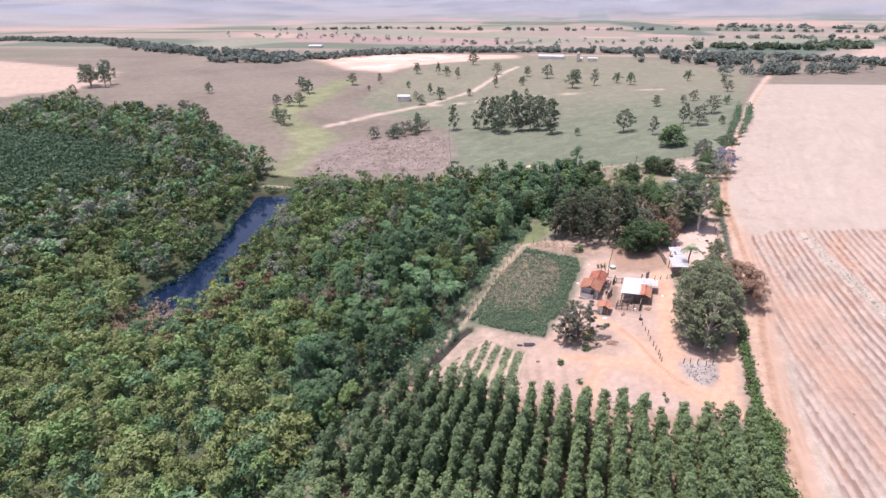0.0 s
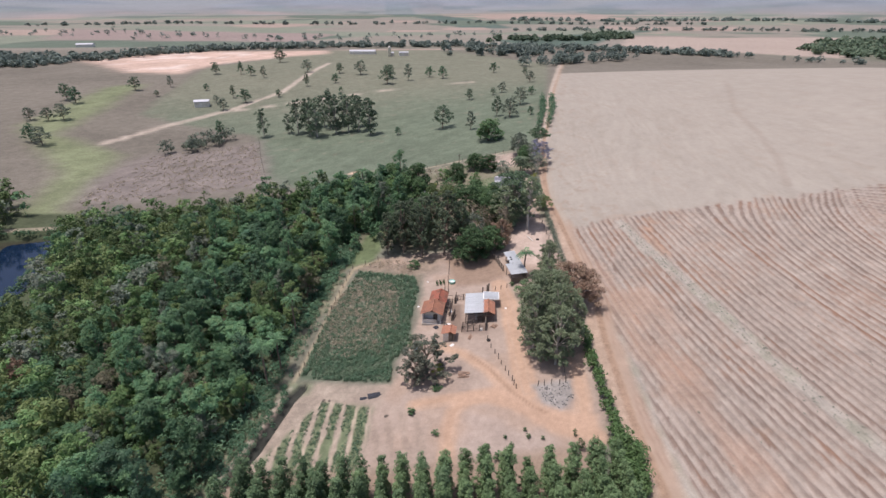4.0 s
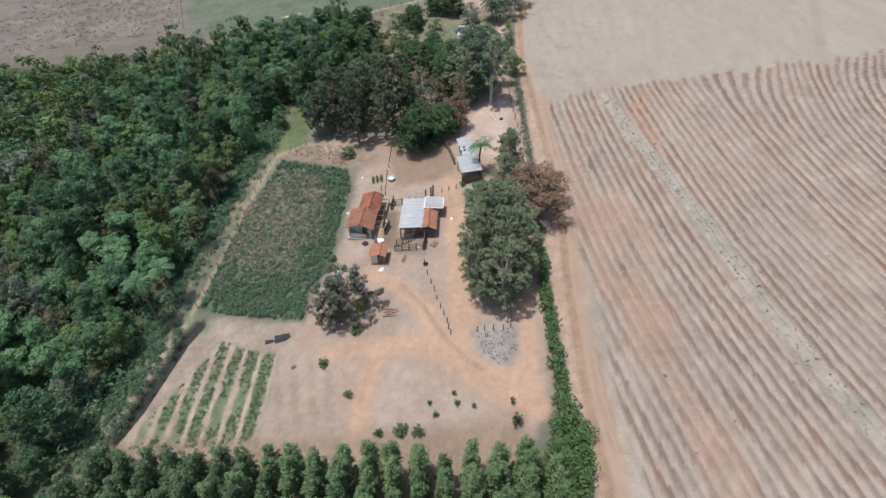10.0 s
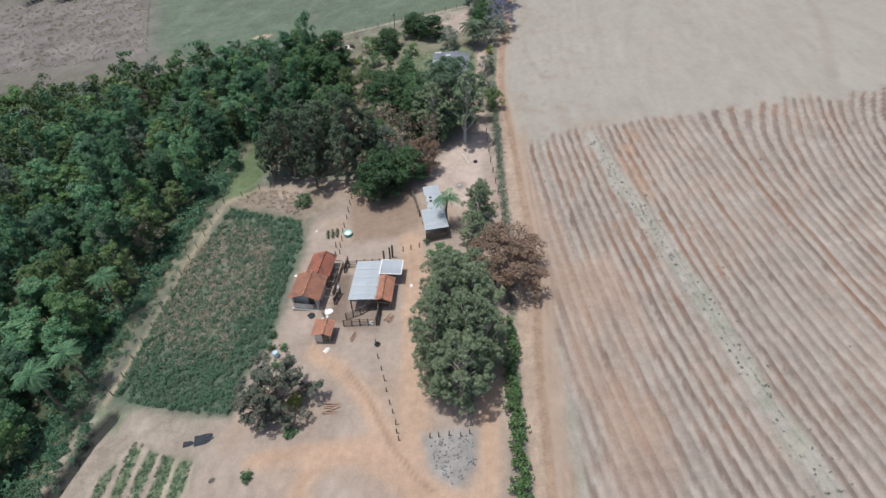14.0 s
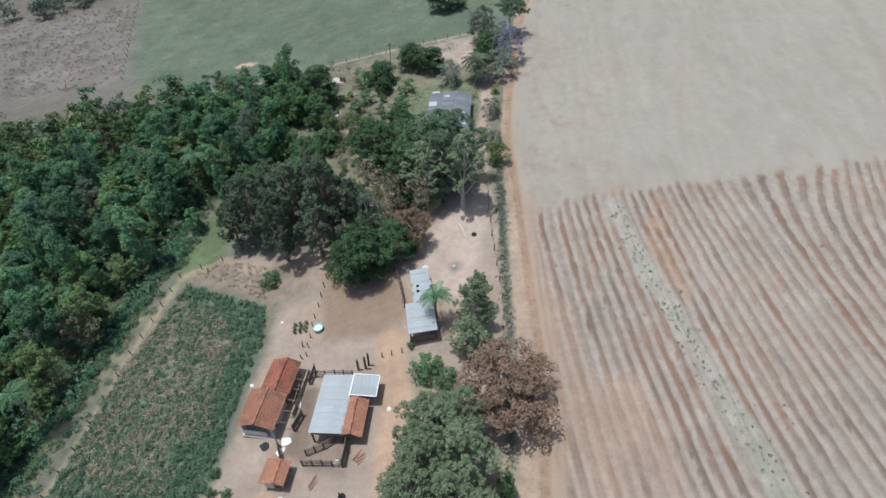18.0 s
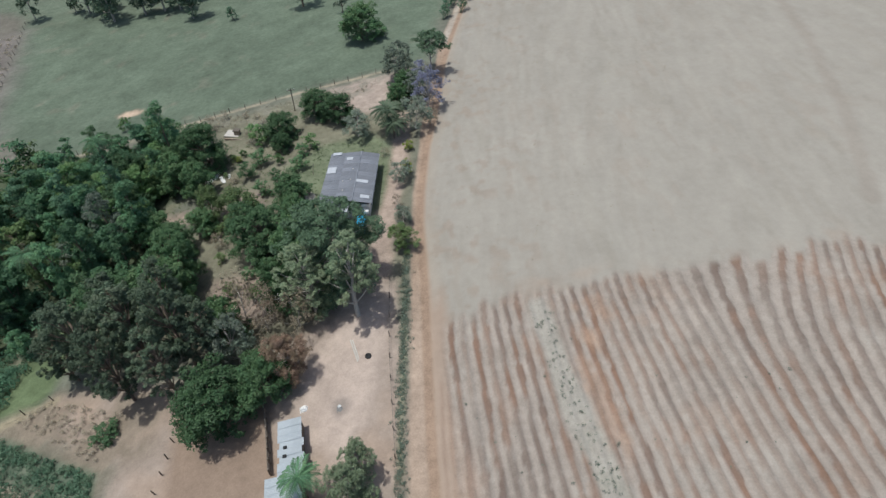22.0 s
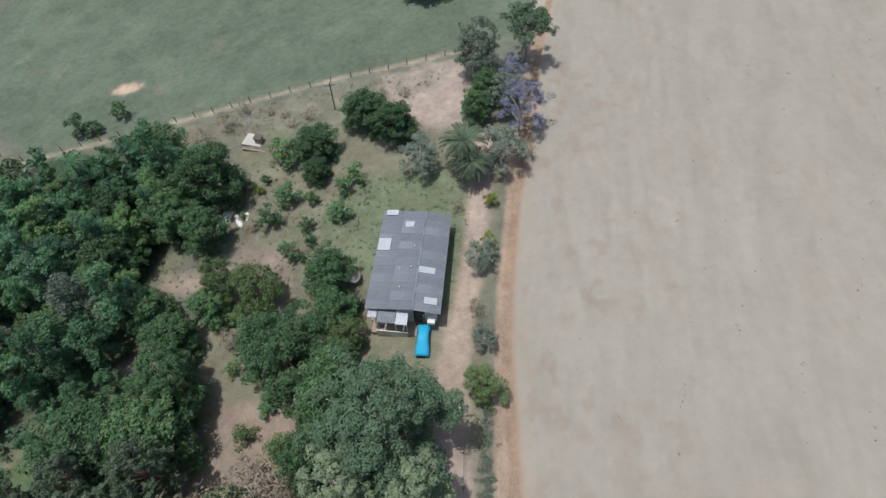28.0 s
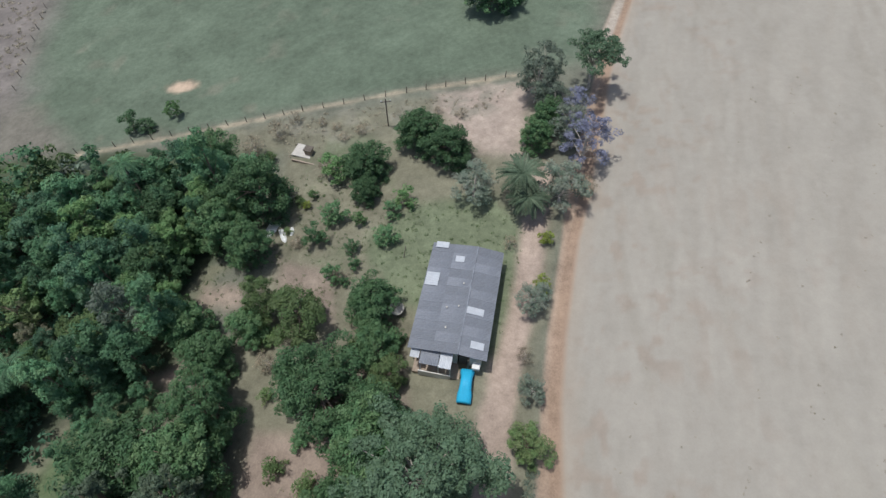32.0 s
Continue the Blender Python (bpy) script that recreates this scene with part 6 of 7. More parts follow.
def grey_house():
    """The long house under fibre-cement sheets, with its porch roofs."""
    W, L = 7.9, 13.1
    h = empty("grey_house", "long house with weathered grey corrugated roof", "house", m=spot(9.45, 92.4, -8.6))
    for c, s in (((-3.5, 0, 0.8), (0.18, 12.2, 3.6)), ((3.5, 0, 0.8), (0.18, 12.2, 3.6)), ((0, 6.1, 0.8), (7.0, 0.18, 3.6)), ((-1.2, -6.0, 0.8), (4.6, 0.18, 3.6)), ((2.9, -6.0, 0.8), (1.1, 0.18, 3.6))):
        slab_part("wall", c, s, M_LIME, h)
    slab_part("plinth", (0, 0, -0.55), (7.3, 12.5, 0.9), M_CONCRETE, h, "stained concrete plinth")
    slab_part("door", (1.7, -5.98, 1.0), (0.85, 0.07, 2.1), M_WOOD, h, "dark open doorway door")
    for y in (-3.6, 0, 3.6):
        for x in (-3.6, 3.6):
            wdw = slab_part("window", (x, y, 1.4), (0.08, 1.2, 1.0), M_GLASSY, h)
            slab_part("frame", (x * 1.008, y, 0.86), (0.12, 1.4, 0.08), M_LIME, wdw)
    roof = under("roof", make_mesh("ridge_cap", *bars([((1.15, -L / 2, 3.62), (1.15, L / 2, 3.62))], 0.10), M_FIBRE), h, "patched grey fibre-cement roof")
    left = wavy("roof_sheet", 1.13, 2.62, M_FIBRE, period=0.177, amp=0.024)
    half = wavy("roof_sheet", 1.13, 1.45, M_FIBRE_NEW, period=0.177, amp=0.024)
    right = wavy("roof_sheet", 1.13, 2.9, M_FIBRE, period=0.177, amp=0.024)
    lt, rt = math.atan2(0.55, 5.1), math.atan2(0.42, 2.8)
    for i in range(12):
        y = -L / 2 + 0.54 + i * (L - 1.08) / 11
        for j in range(2):
            x = -3.95 + 1.27 + j * 2.52
            under("roof_sheet", left, roof, m=Matrix.Translation((x, y, 3.08 + (x + 3.95) * math.tan(lt) - 0.02 * (1 - j) + 0.012 * (i % 2))) @ Matrix.Rotation(-lt, 4, "Y") @ Matrix.Rotation(radians(90 + random.uniform(-0.5, 0.5)), 4, "Z"))
        under("roof_sheet", right, roof, m=Matrix.Translation((2.58, y, 3.40 + 0.012 * (i % 2))) @ Matrix.Rotation(rt, 4, "Y") @ Matrix.Rotation(radians(90 + random.uniform(-0.5, 0.5)), 4, "Z"))
    for x, y, wx, wy in ((-2.9, 6.3, 1.0, 0.72), (-0.6, 4.6, 0.7, 0.72), (-3.15, 1.7, 1.0, 1.5), (2.1, -1.5, 1.25, 0.72), (2.9, -5.2, 0.95, 0.72)):
        z = 3.10 + (x + 3.95) * math.tan(lt) + 0.06 if x < 1.15 else 3.62 - (x - 1.15) * math.tan(rt) + 0.05
        under("patch_sheet", half, roof, "newer pale patch sheet", Matrix.Translation((x, y, z)) @ Matrix.Rotation(-lt if x < 1.15 else rt, 4, "Y") @ Matrix.Diagonal((wx, wy, 1, 1)) @ Matrix.Rotation(radians(90), 4, "Z"))
    for x, y in ((-0.9, -1.6), (0.3, -1.3), (-0.6, -3.9), (0.35, 1.5)):
        slab_part("roof_weight", (x, y, 3.16 + (x + 3.95) * math.tan(lt) + 0.06), (0.14, 0.2, 0.1), M_CONCRETE, roof, "pale stone weight")
    lean = under("porch_roof", wavy("porch_roof", 1.9, 1.7, M_FIBRE, period=0.177, amp=0.02), h, "small grey porch roof", Matrix.Translation((-1.6, -6.95, 2.72)) @ Matrix.Rotation(0.14, 4, "X"))
    under("porch_roof", wavy("porch_roof", 1.25, 1.75, M_FIBRE_NEW, period=0.177, amp=0.02), h, "small white porch roof", Matrix.Translation((0.05, -7.0, 2.72)) @ Matrix.Rotation(0.14, 4, "X"))
    under("porch_roof", wavy("porch_roof", 0.95, 1.0, M_FIBRE_NEW, period=0.177, amp=0.02), h, "small white porch roof", Matrix.Translation((-3.15, -6.75, 2.6)) @ Matrix.Rotation(0.2, 4, "X"))
    for x in (-2.5, -0.6, 0.6):
        slab_part("porch_post", (x, -7.65, 0.95), (0.12, 0.12, 3.3), M_LIME, h)
    slab_part("porch_wall", (-1.0, -7.85, 0.2), (3.4, 0.12, 1.2), M_LIME, h, "low white porch wall")
    slab_part("porch_floor", (-0.9, -6.9, -0.3), (5.0, 1.7, 0.5), M_BLOCK, h)
    slab_part("water_box", (3.1, -6.7, 1.7), (0.8, 0.7, 0.5), M_WHITE, h, "white box on the porch end")
    slab_part("post", (2.3, -6.6, 1.3), (0.16, 0.16, 3.0), M_WOOD, h)
    slab_part("gutter", (4.02, 0, 3.12), (0.12, L, 0.10), M_FIBRE, h)
    return h


grey_house()


def covered_car():
    """A small car under a bright blue fitted cover, on its wheels."""
    c = empty("covered_car", "small car under a bright blue cover", "car", m=spot(10.55, 83.6, -6) @ Matrix.Diagonal((0.93, 0.88, 1, 1)))
    prof = [(-1.95, 0.45, 0.62), (-1.95, 0.75, 0.72), (-1.8, 0.88, 0.76), (-0.95, 1.0, 0.78), (-0.45, 1.38, 0.64), (0.2, 1.47, 0.62), (1.05, 1.42, 0.62), (1.6, 1.02, 0.74), (1.92, 0.95, 0.74), (1.98, 0.72, 0.74), (1.98, 0.42, 0.64)]
    V, F = [], []
    for y, z, w in prof:
        for f, zz in ((-1.06, 0.32), (-1.04, z * 0.62), (-0.86, z * 0.97), (-0.4, z + 0.02), (0.4, z + 0.02), (0.86, z * 0.97), (1.04, z * 0.62), (1.06, 0.32)):
            V.append((w * f, y, zz + random.uniform(-0.012, 0.012)))
    n = 8
    for r in range(len(prof) - 1):
        for i in range(n - 1):
            k = r * n + i
            F.append((k, k + 1, k + n + 1, k + n))
    F.append(tuple(range(n)))
    F.append(tuple(len(V) - n + i for i in range(n))[::-1])
    under("cover", make_mesh("cover", V, F, M_BLUE, smooth=True), c, "bright blue fabric car cover")
    V, F = bars([((-0.09, 0, 0), (0.09, 0, 0))], 0.29)
    wheel = make_mesh("wheel", *bars([((-0.09, 0, 0), (0.09, 0, 0))], 0.29), M_RUBBER)
    for x in (-0.66, 0.66):
        for y in (-1.2, 1.25):
            under("wheel", wheel, c, m=Matrix.Translation((x, y, 0.28)))
    return c


covered_car()

# ================= yard clutter =================


def lathe(name, prof, mat, sides=20):
    V, F = [], []
    for r, z in prof:
        for i in range(sides):
            a = 2 * math.pi * i / sides
            V.append((r * math.cos(a), r * math.sin(a), z))
    for k in range(len(prof) - 1):
        for i in range(sides):
            j = (i + 1) % sides
            F.append((k * sides + i, k * sides + j, (k + 1) * sides + j, (k + 1) * sides + i))
    F.append(tuple(range(sides))[::-1])
    F.append(tuple((len(prof) - 1) * sides + i for i in range(sides)))
    return make_mesh(name, V, F, mat, smooth=True)


def heap(name, label, x, y, sx, sy, sz, mat, seed, category="heap", rz=None):
    """A low lumpy heap."""
    n, V, F = 12, [], []
    for i in range(n):
        for j in range(n):
            u, v = i / (n - 1) * 2 - 1, j / (n - 1) * 2 - 1
            r = max(0, 1 - u * u - v * v * 0.9)
            V.append((u * sx, v * sy, sz * r ** 0.6 * (0.75 + 0.5 * float(vnoise(u * 5 + seed, v * 5, 1.0, seed))) - 0.06))
    for i in range(n - 1):
        for j in range(n - 1):
            k = i * n + j
            F.append((k, k + n, k + n + 1, k + 1))
    ob = new(name, make_mesh(name, V, F, mat))
    ob.matrix_basis = spot(x, y, seed * 37 if rz is None else rz)
    return tagged(ob, label, category)


trough = empty("water_trough", "round pale teal water trough on bare earth", "trough", m=spot(-11.65, 47.6))
under("basin", lathe("basin", [(0.62, -0.05), (0.66, 0.5), (0.70, 0.52), (0.70, 0.56), (0.61, 0.56), (0.57, 0.2)], M_TEAL), trough)
under("water", lathe("water", [(0.58, 0.36), (0.575, 0.38)], M_WHITE), trough, "pale water surface")
dish = empty("satellite_dish", "pale satellite dish on a short mast", "dish", m=spot(2.6, 92.5, 30))
under("mast", make_mesh("mast", *bars([((0, 0, -0.2), (0, 0, 0.9))], 0.05), M_WOOD), dish)
under("bowl", lathe("bowl", [(0.05, 0.0), (0.35, 0.05), (0.65, 0.17), (0.82, 0.30), (0.84, 0.30), (0.66, 0.14), (0.35, 0.02), (0.06, -0.04)], M_CONCRETE), dish, m=Matrix.Translation((0, 0, 0.85)) @ Matrix.Rotation(0.35, 4, "X"))
under("feed_arm", make_mesh("feed_arm", *bars([((0.5, 0, 1.0), (0, -0.15, 1.55)), ((-0.5, 0, 1.0), (0, -0.15, 1.55))], 0.02), M_WOOD), dish)


def utility_pole(x, y, tall, label):
    p = empty("utility_pole", label, "pole", m=spot(x, y, 12))
    under("mast", make_mesh("mast", *bars([((0, 0, -0.4), (0, 0, tall))], 0.10), M_WOOD), p)
    slab_part("crossarm", (0, 0, tall - 0.5), (1.5, 0.11, 0.13), M_WOOD, p)
    for i in (-0.65, 0, 0.65):
        under("insulator", lathe("insulator", [(0.05, 0), (0.07, 0.06), (0.04, 0.12), (0.06, 0.18)], M_WHITE, 8), p, m=Matrix.Translation((i, 0, tall - 0.44)))
    return p


utility_pole(-1.7, 123.1, 5.0, "dark wooden utility pole beside the pasture fence")


def wire_fence(line, step, label, tall=1.15):
    """Thin posts with three strands that follow the ground."""
    f = empty("wire_fence", label, "fence", m=spot(*line[0]))
    o = f.matrix_basis.translation
    post = make_mesh("post", *bars([((0, 0, -0.3), (0, 0, tall))], 0.07), M_WOOD)
    tops = []
    for (ax, ay), (bx, by) in zip(line, line[1:]):
        n = max(1, round(math.hypot(bx - ax, by - ay) / step))
        for i in range(n + 1):
            x, y = ax + (bx - ax) * i / n, ay + (by - ay) * i / n
            tops.append(Vector((x, y, height(x, y))) - o)
            under("post", post, f, m=Matrix.Translation(tops[-1]) @ Matrix.Rotation(random.uniform(-0.06, 0.06), 4, "Y"))
    for z in (0.35, 0.7, 1.05):
        V, F = [], []
        run = [p for i, p in enumerate(tops) if i == 0 or (p - tops[i - 1]).length > 0.1]
        for p in run:
            V += [p + Vector((0, 0.012, z)), p + Vector((0.010, -0.008, z)), p + Vector((-0.010, -0.008, z))]
        for i in range(len(run) - 1):
            for a, b in ((0, 1), (1, 2), (2, 0)):
                F.append((3 * i + a, 3 * i + b, 3 * i + 3 + b, 3 * i + 3 + a))
        under("wire", make_mesh("wire", V, F, M_WOOD), f)
    return f


wire_fence([(-52.5, 122), (-34, 125.2), (-15.9, 128), (0.4, 130.2), (18.5, 132)], 3.0, "wire fence with thin posts along the pasture")
wire_fence([(-73, 139), (-82, 170), (-92, 208)], 4.0, "wire fence between brush and pasture")
wire_fence([(-28.5, 64), (-34.6, 61.6), (-37.4, 48), (-39.5, 35), (-41.5, 24.5)], 3.0, "wire fence along the edge of the crop")
wire_fence([(14.0, 72), (13.1, 60), (12.8, 48)], 3.0, "thin fence beside the field track")


def plank_pile(x, y, rz, n, long, label, mat):
    p = empty("plank_pile", label, "timber", m=spot(x, y, rz))
    for i in range(n):
        slab_part("plank", (random.uniform(-0.2, 0.2), i * 0.24 - n * 0.12, 0.06 + 0.07 * (i % 3)), (long * random.uniform(0.7, 1), 0.16, 0.06), mat, p, m=Matrix.Rotation(random.uniform(-0.25, 0.25), 4, "Z"))
    return p


plank_pile(-12.5, 17.8, 5, 6, 2.2, "loose weathered planks lying on the yard", M_WOOD_RED)
plank_pile(-5.4, 29.7, 40, 5, 1.6, "loose brown planks beside the pen", M_WOOD_RED)
plank_pile(-10.3, 27.6, 60, 3, 1.7, "broken timber frame lying on the ground", M_WOOD_RED)
plank_pile(8.9, 62.0, 97, 2, 3.6, "two long pale poles lying on sand", M_CONCRETE)
plank_pile(-3.4, 72.6, 30, 6, 2.0, "dry branches heaped on bare earth", M_WOOD_RED)
heap("tarp_heap", "black and blue crumpled tarpaulin heap", -27.3, 16.5, 1.5, 0.65, 0.28, M_ASH, 3, rz=8)
heap("tarp_heap", "black crumpled tarpaulin heap", -29.2, 16.2, 0.9, 0.35, 0.18, M_ASH, 4, rz=4)
heap("plastic_sheet", "white plastic sheet lying on the ground", -13.6, 32.6, 0.8, 0.5, 0.16, M_WHITE, 5)
heap("plastic_sheet", "white plastic sheet lying on the ground", -14.1, 31.6, 0.75, 0.4, 0.16, M_WHITE, 6)
heap("plastic_sheet", "crumpled white plastic sheet dumped among trees", -15.4, 105.2, 1.0, 0.8, 0.5, M_WHITE, 7)
heap("plastic_sheet", "crumpled white plastic sheet dumped among trees", -13.6, 103.9, 1.3, 0.4, 0.4, M_WHITE, 8)
heap("plastic_sheet", "crumpled pale plastic sheet dumped among trees", -15.9, 104.2, 0.9, 0.5, 0.4, M_WHITE, 25)
heap("plastic_sheet", "crumpled white plastic sheet dumped among trees", -14.6, 106.0, 0.7, 0.35, 0.35, M_WHITE, 26)
heap("plastic_sheet", "crumpled white plastic sheet dumped among trees", -12.6, 104.6, 0.8, 0.3, 0.3, M_WHITE, 27)
heap("plastic_sheet", "white sheet lying beside dry branches", -1.2, 73.2, 1.0, 0.8, 0.4, M_WHITE, 9)
heap("plastic_sheet", "white bag at the end of the shed", 3.1, 55.7, 0.5, 0.4, 0.5, M_WHITE, 10)
heap("bag_heap", "white bags on bare earth", -13.7, 26.2, 0.5, 0.35, 0.3, M_WHITE, 11)
heap("salt_bag", "single white bag lying in the yard", -2.2, 34.7, 0.35, 0.25, 0.25, M_WHITE, 12)
heap("salt_bag", "single white bag lying in the yard", -16.9, 49.8, 0.25, 0.2, 0.2, M_WHITE, 13)
heap("salt_bag", "single white bag lying beside the house", -19.3, 40.5, 0.35, 0.25, 0.22, M_WHITE, 14)
heap("salt_bag", "single white bag lying in the crop", -21.6, 41.5, 0.2, 0.2, 0.4, M_WHITE, 15)
heap("salt_bag", "white bag by the pen corner", -7.9, 29.3, 0.4, 0.35, 0.5, M_WHITE, 16)
heap("ash_heap", "low heap of ash on a burnt patch", 7.3, 54.9, 0.55, 0.5, 0.12, M_STONE, 17)
heap("salt_bag", "white bag lying on a burnt patch", 7.1, 55.1, 0.22, 0.2, 0.3, M_WHITE, 29)
heap("junk_heap", "dark machinery scrap behind the house", -16.2, 32.3, 0.6, 0.5, 0.45, M_ASH, 18)
heap("brush_heap", "dry brushwood heap on red earth", -21.5, 10.9, 0.6, 0.45, 0.35, M_WOOD, 19)
heap("brush_heap", "small dry brushwood heap on red earth", -25.6, 11.4, 0.4, 0.3, 0.25, M_WOOD, 20)
heap("brush_heap", "small dry brushwood heap by the beds", -36.2, 17.2, 0.4, 0.3, 0.3, M_WOOD, 21)
heap("brush_heap", "small dry brushwood heap by the beds", -35.2, 16.9, 0.3, 0.25, 0.25, M_WOOD, 22)
drum = new("blue_drum", lathe("blue_drum", [(0.34, -0.05), (0.37, 0.1), (0.36, 0.45), (0.38, 0.5), (0.36, 0.55), (0.36, 0.9), (0.30, 0.98), (0.26, 0.95)], material("pale_blue_plastic", (0.45, 0.62, 0.70), rough=0.5, vary=0.1)))
drum.matrix_basis = spot(-20.4, 26.5)
tagged(drum, "pale blue plastic drum on the ground", "drum")
tyre = new("tyre", lathe("tyre", [(0.20, 0.0), (0.36, 0.02), (0.40, 0.11), (0.36, 0.20), (0.20, 0.22), (0.17, 0.11)], M_RUBBER))
tyre.matrix_basis = spot(-7.1, 25.7)
tagged(tyre, "old black tyre lying on the earth", "tyre")
tyre2 = new("tyre", tyre.data)
tyre2.matrix_basis = spot(10.6, 60.8)
tagged(tyre2, "old black tyre lying on the sand", "tyre")
for i in range(3):
    for j in range(3):
        set_tree(SHRUB, -14.9 + i * 0.75, 47.6 + j * 0.6, 0.7, 0.62, "small potted green seedling on earth")
well = empty("well_house", "small dark-roofed well box on a pale concrete pad", "well", m=spot(-13.2, 118.9, -15))
slab_part("pad", (-0.4, 0, -0.05), (3.6, 2.4, 0.24), M_CONCRETE, well, "pale concrete pad")
slab_part("box", (0.3, -0.2, 0.5), (1.0, 0.9, 0.9), M_BLOCK, well)
slab_part("lid", (0.3, -0.2, 1.0), (1.25, 1.15, 0.12), M_WOOD, well, "dark lid roof")
slab_part("kerb_wall", (0.2, -2.1, 0.0), (3.6, 0.22, 0.4), M_BLOCK, well, "low mossy wall")
stick = new("clothes_post", make_mesh("clothes_post", *bars([((0, 0, -0.2), (0.35, 0.5, 1.9))], 0.05), M_WOOD))
stick.matrix_basis = spot(2.7, 99.7)
tagged(stick, "leaning dark timber post on the lawn", "post")

# distant sheds beyond the pasture
for x, y, w, l, rz, lab in ((-58, 520, 26, 9, -4, "long white-roofed shed beyond the pasture"), (-28, 497, 4, 5, 0, "small white building beyond the pasture"), (-16, 500, 9, 5, 5, "small white building beyond the pasture"), (-142, 280, 8, 6, 10, "small white house among pasture trees"), (-395, 640, 18, 9, 10, "low white farm building on the far plain")):
    s = empty("far_shed", lab, "shed", m=spot(x, y, rz))
    slab_part("wall", (0, 0, 1.2), (w, l, 3.4), M_LIME, s)
    for side in (-1, 1):
        slab_part("roof", (0, side * l * 0.26, 3.5), (w + 0.8, l * 0.56, 0.15), M_FIBRE_NEW, s, m=Matrix.Translation((0, 0, 0.0)) @ Matrix.Translation((0, side * l * 0.26, 3.5)) @ Matrix.Rotation(-side * 0.25, 4, "X") @ Matrix.Translation((0, -side * l * 0.26, -3.5)))
silo = new("white_tower", lathe("white_tower", [(1.6, -0.5), (1.6, 8), (1.7, 8.1), (0.4, 9.6), (0.2, 9.7)], M_LIME))
silo.matrix_basis = spot(-30, 492)
tagged(silo, "slim white tower beside the far sheds", "tower")

# ================= low plants =================


def tufts(name, label, pts, mat, seed, r=0.35, tall=0.5, per=9, size=0.16):
    rng = np.random.default_rng(seed)
    blobs = [(x, y, height(x, y) + tall * 0.35, r * rng.uniform(0.6, 1.3), tall / r * 0.8) for x, y in pts]
    V, F = leaves(rng, blobs, per * len(blobs), size, each=0)
    return tagged(new(name, quick_mesh(name, V, F, mat)), label, "plants", kind="stuff")


def scatter(ring, n, seed, noise_size=0, keep=0.0):
    rng = np.random.default_rng(seed)
    r = np.array(ring)
    x = rng.uniform(r[:, 0].min(), r[:, 0].max(), n)
    y = rng.uniform(r[:, 1].min(), r[:, 1].max(), n)
    ok = inside(x, y, ring) > 0.2
    if noise_size:
        ok &= vnoise(x, y, noise_size, seed) > keep
    return list(zip(x[ok], y[ok]))


M_STRAW_P = leaf_material("pale_straw", (0.40, 0.355, 0.27), (0.33, 0.30, 0.22), 0.0)
M_CROP = leaf_material("cassava_leaves", (0.098, 0.185, 0.112), (0.125, 0.195, 0.120), 0.0)
tufts("crop", "dense dark green crop rows in the fenced plot", [p for p in scatter(CROP, 7000, 1, 5, -0.55) if random.random() < (0.42 if float(inside(np.array([p[0]]), np.array([p[1]]), [(-38, 41), (-34, 57), (-27, 55), (-23, 48), (-24, 38), (-28, 32), (-38.5, 31)])[0]) > random.gauss(0, 1.2) else 1.0)], M_CROP, 1, r=0.34, tall=0.6, per=13, size=0.105)
tufts("crop", "dry pale stalks among the crop rows", scatter([(-38.5, 45), (-34, 57), (-24, 51), (-23, 34), (-27, 27), (-39.5, 27)], 4200, 2, 3, -0.3), M_STRAW_P, 2, r=0.28, tall=0.5, per=9, size=0.085)
tufts("bed_plants", "low green vegetable rows in the beds", [(x, y) for x, y in ((-29.25 - 2.3 * i + 0.10 * (yy - 14) + random.uniform(-0.75, 0.75), yy) for i in range(7) for yy in np.random.default_rng(40 + i).uniform(2, 17, 260)) if float(inside(np.array([x]), np.array([y]), BEDS)[0]) > 0.1 and float(vnoise(x, y, 2.5, 96)) > -0.1 - 0.04 * (x + 40)], M_CROP, 3, r=0.22, tall=0.18, per=9, size=0.06)
tufts("dry_grass", "pale dry stalks at the head of the yard", scatter([(-33, 62), (-20, 54), (-18, 60), (-28, 64)], 500, 4), M_STRAW_P, 4, r=0.25, tall=0.5, per=12, size=0.07)
edge_pts = [(float(np.interp(y, [p[1] for p in FOREST_EDGE[::-1]], [p[0] for p in FOREST_EDGE[::-1]])) + random.gauss(-0.3, 1.3), y) for y in np.random.default_rng(5).uniform(-30, 74, 900)]
tufts("undergrowth", "green undergrowth along the forest edge", edge_pts, M_LEAF_D, 5, r=0.55, tall=0.8, per=26, size=0.12)
tufts("undergrowth", "green undergrowth on the forest floor", scatter([(-24, 118), (-33, 74), (-45, 34), (-52, 0), (-56, -30), (-112, -30), (-108, 20), (-116, 60), (-118, 112)], 5200, 6), M_LEAF_D, 6, r=1.1, tall=1.6, per=12, size=0.3)
tufts("weeds", "green weeds along the verge of the field track", [(float(np.interp(y, [p[1] for p in TRACK_L[::-1]], [p[0] for p in TRACK_L[::-1]])) - 0.7 + random.gauss(0, 0.35), y) for y in np.random.default_rng(8).uniform(26, 76, 900)], M_LEAF_G, 8, r=0.22, tall=0.2, per=9, size=0.065)
weed_pts = [(x + random.gauss(0, 0.8), y) for x, y in ((float(np.interp(yy, [-45, -20, 5, 20, 36, 50, 63], [43, 38.5, 34.6, 34.0, 33.0, 31.8, 31.5])), yy) for yy in np.random.default_rng(9).uniform(-35, 62, 520))]
weed_pts += scatter([(20, 60), (60, 60), (75, 0), (70, -40), (16, -40)], 420, 10, 6, 0.15)
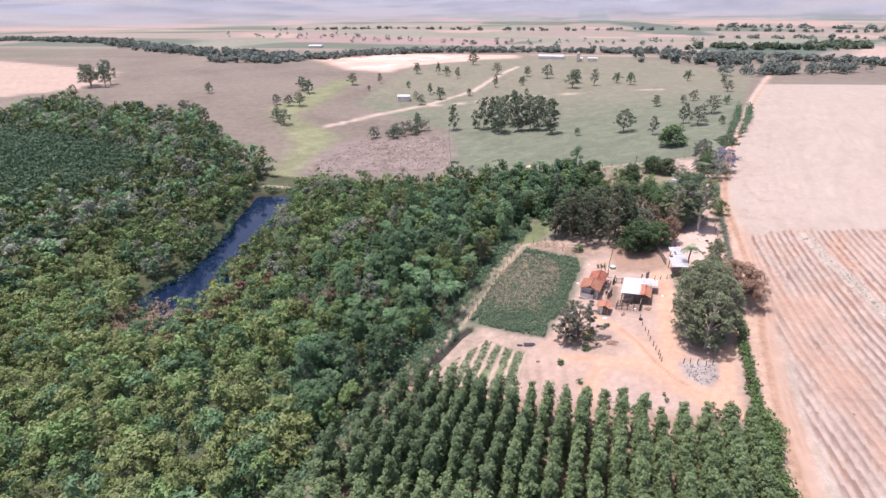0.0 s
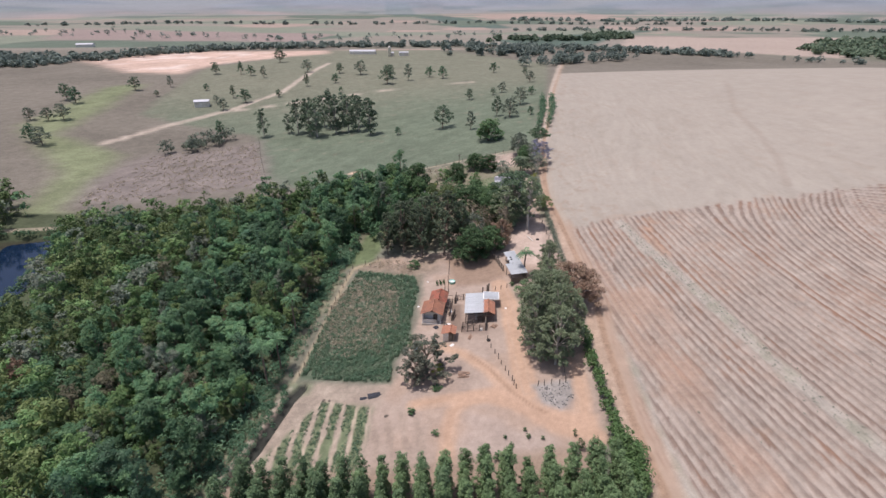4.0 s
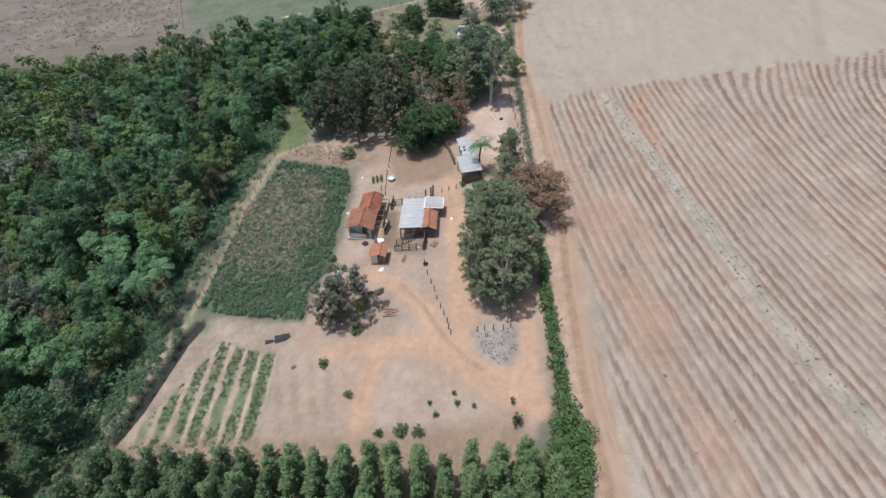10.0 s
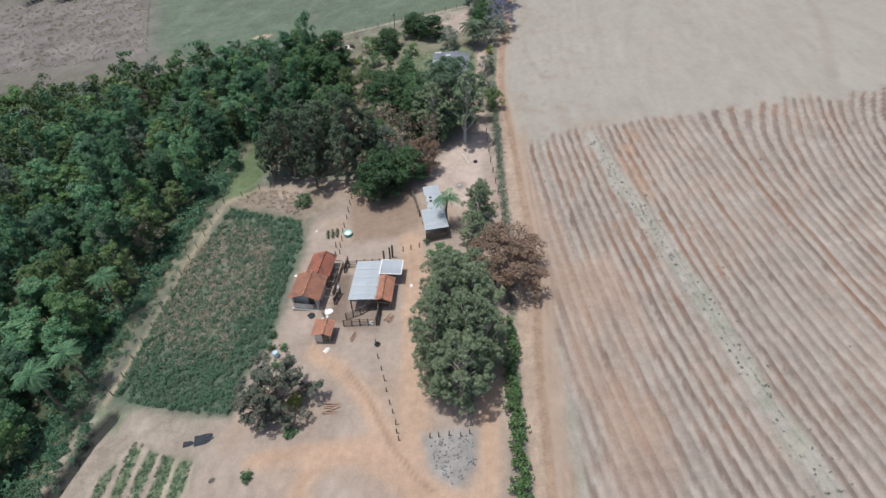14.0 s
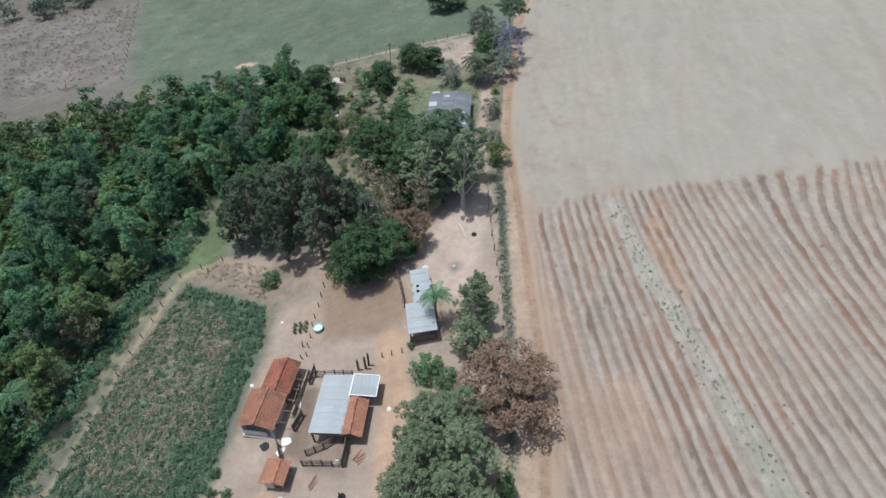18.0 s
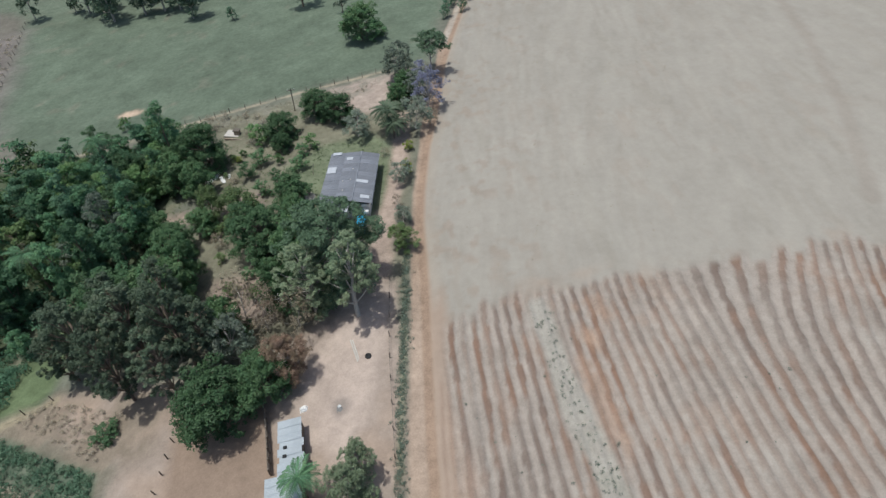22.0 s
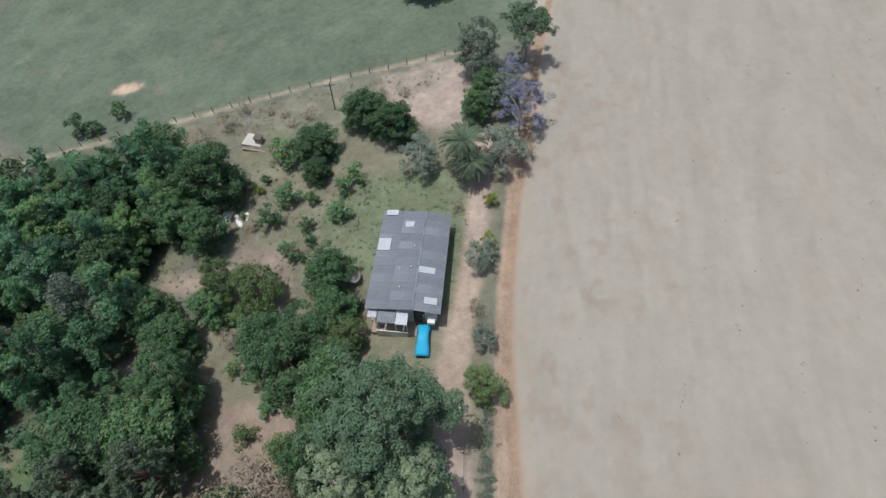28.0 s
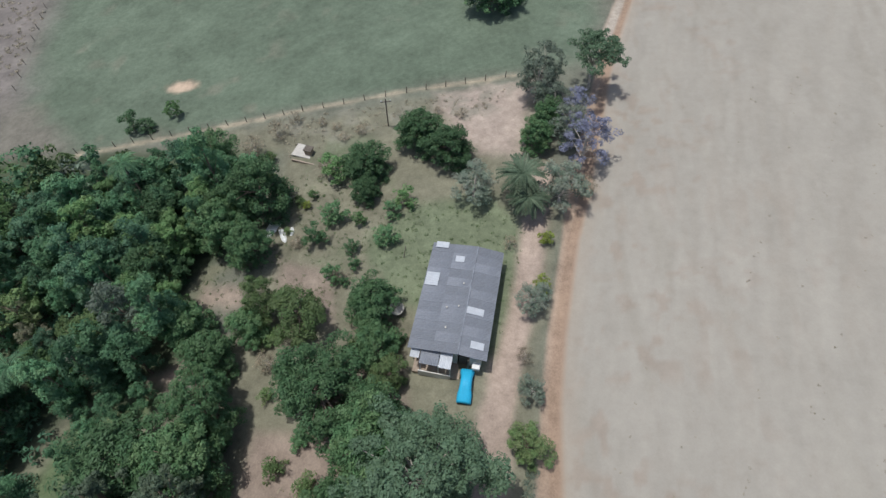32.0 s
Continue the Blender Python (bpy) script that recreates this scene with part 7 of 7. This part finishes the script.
line_pts = [(x + random.gauss(0, 0.35) + 5.3 * random.randrange(-2, 4), y) for x, y in ((float(np.interp(yy, [70, 84, 92, 112, 135], [33, 38, 43.8, 54, 63])), yy) for yy in np.random.default_rng(12).uniform(70, 130, 170))]
tufts("weeds", "sparse dry weeds in lines across the smooth field", line_pts, M_STRAW, 11, r=0.14, tall=0.1, per=3, size=0.055)
tufts("weeds", "small green weeds between the plough rows", weed_pts, M_LEAF_G, 9, r=0.17, tall=0.14, per=4, size=0.07)
tufts("dry_grass", "grey dry stalks in the fallow corner", scatter([(-140, 130), (-73, 138), (-90, 200), (-134, 190)], 1500, 13), M_STRAW_P, 13, r=0.6, tall=0.25, per=10, size=0.16)
tufts("lawn_weeds", "green weeds in the garden clearing", scatter([(-22, 118), (3, 109), (18, 105), (14, 86), (-3, 92), (-24, 90)], 1500, 14), M_LEAF_O, 14, r=0.25, tall=0.12, per=6, size=0.07)
shore = []
for (ax, ay), (bx, by) in zip(POND, POND[1:] + POND[:1]):
    for i in range(int(math.hypot(bx - ax, by - ay) * 2.2)):
        f = random.random()
        shore.append((ax + (bx - ax) * f + random.gauss(0, 1.8), ay + (by - ay) * f + random.gauss(0, 1.8)))
tufts("reeds", "green reeds and scrub along the pond shore", [p for p in shore if float(inside(np.array([p[0]]), np.array([p[1]]), POND)[0]) < 1.0], M_LEAF, 17, r=0.9, tall=1.5, per=14, size=0.3)
tufts("reeds", "brown swamp plants at the end of the pond", [(-121 + random.gauss(0, 4), 14 + random.gauss(0, 4.5)) for _ in range(320)], M_STRAW, 18, r=0.8, tall=0.5, per=12, size=0.25)
tufts("dry_grass", "grey dry grass between fence and garden", scatter([(-20, 127), (-16, 118), (2, 124), (8, 119), (18, 130)], 700, 19, 3, -0.2), M_STRAW_P, 19, r=0.25, tall=0.22, per=8, size=0.07)
tufts("undergrowth", "scrub on the bank beside the ditch", [(-45.2 - 0.28 * (14 - yy) + random.gauss(-0.6, 0.9), yy) for yy in np.random.default_rng(20).uniform(2, 22, 110)], M_LEAF_D, 20, r=0.5, tall=0.6, per=20, size=0.13)
hedge = empty("hedge", "continuous bright green hedge beside the field track", "hedge", m=spot(8, 5))
hr = np.random.default_rng(15)
ho = hedge.matrix_basis.translation
hb = []
for i in range(150):
    y = 25 - i * 0.38
    x = float(np.interp(y, [-40, -13, -7, 2.4, 11.7, 15.3, 26], [4.0, 5.1, 5.7, 6.9, 8.0, 8.4, 9.6]))
    k = 0.95 + 1.15 * float(ss(4, -6, y)) - 0.9 * float(ss(1.6, 0.4, abs(y + 11.2)))
    for j in range(2):
        hb.append((x + hr.normal() * 0.42 * k - ho.x, y + hr.normal() * 0.2 - ho.y, height(x, y) - ho.z + k * hr.uniform(0.5, 1.3), 0.55 * k * hr.uniform(0.8, 1.3), 0.95))
HV, HF = leaves(hr, hb, 11000, 0.21)
under("foliage", quick_mesh("foliage", HV, HF, M_LEAF_B), hedge)
under("stems", make_mesh("stems", *bars([((b[0], b[1], b[2] - 1.3), (b[0], b[1], b[2])) for b in hb[::5]], 0.04), M_BARK), hedge)
rub = random.Random(16)
stone = make_mesh("stone", *(lambda V, F: (V, F))(*(lambda V, F: (slab(V, F, (0, 0, 0), (0.34, 0.26, 0.2)), (V, F))[1])([], [])), M_STONE)
rubble = empty("rubble_plot", "grey stones and rubble strewn in a fenced corner", "rubble", m=spot(1, 9.5))
ro = rubble.matrix_basis.translation
for i in range(150):
    x, y = rub.uniform(-1.5, 3.4), rub.uniform(6.6, 12)
    if float(inside(np.array([x]), np.array([y]), [(-1.5, 12), (3.5, 12), (3.6, 8.7), (0.5, 6.2), (-1.2, 8.7)])[0]) > 0.1:
        s = rub.uniform(0.25, 0.75)
        under("stone", stone, rubble, m=Matrix.Translation(Vector((x, y, height(x, y) + 0.05)) - ro) @ Euler((rub.random() * 3, rub.random() * 3, rub.random() * 3)).to_matrix().to_4x4() @ Matrix.Scale(s, 4))
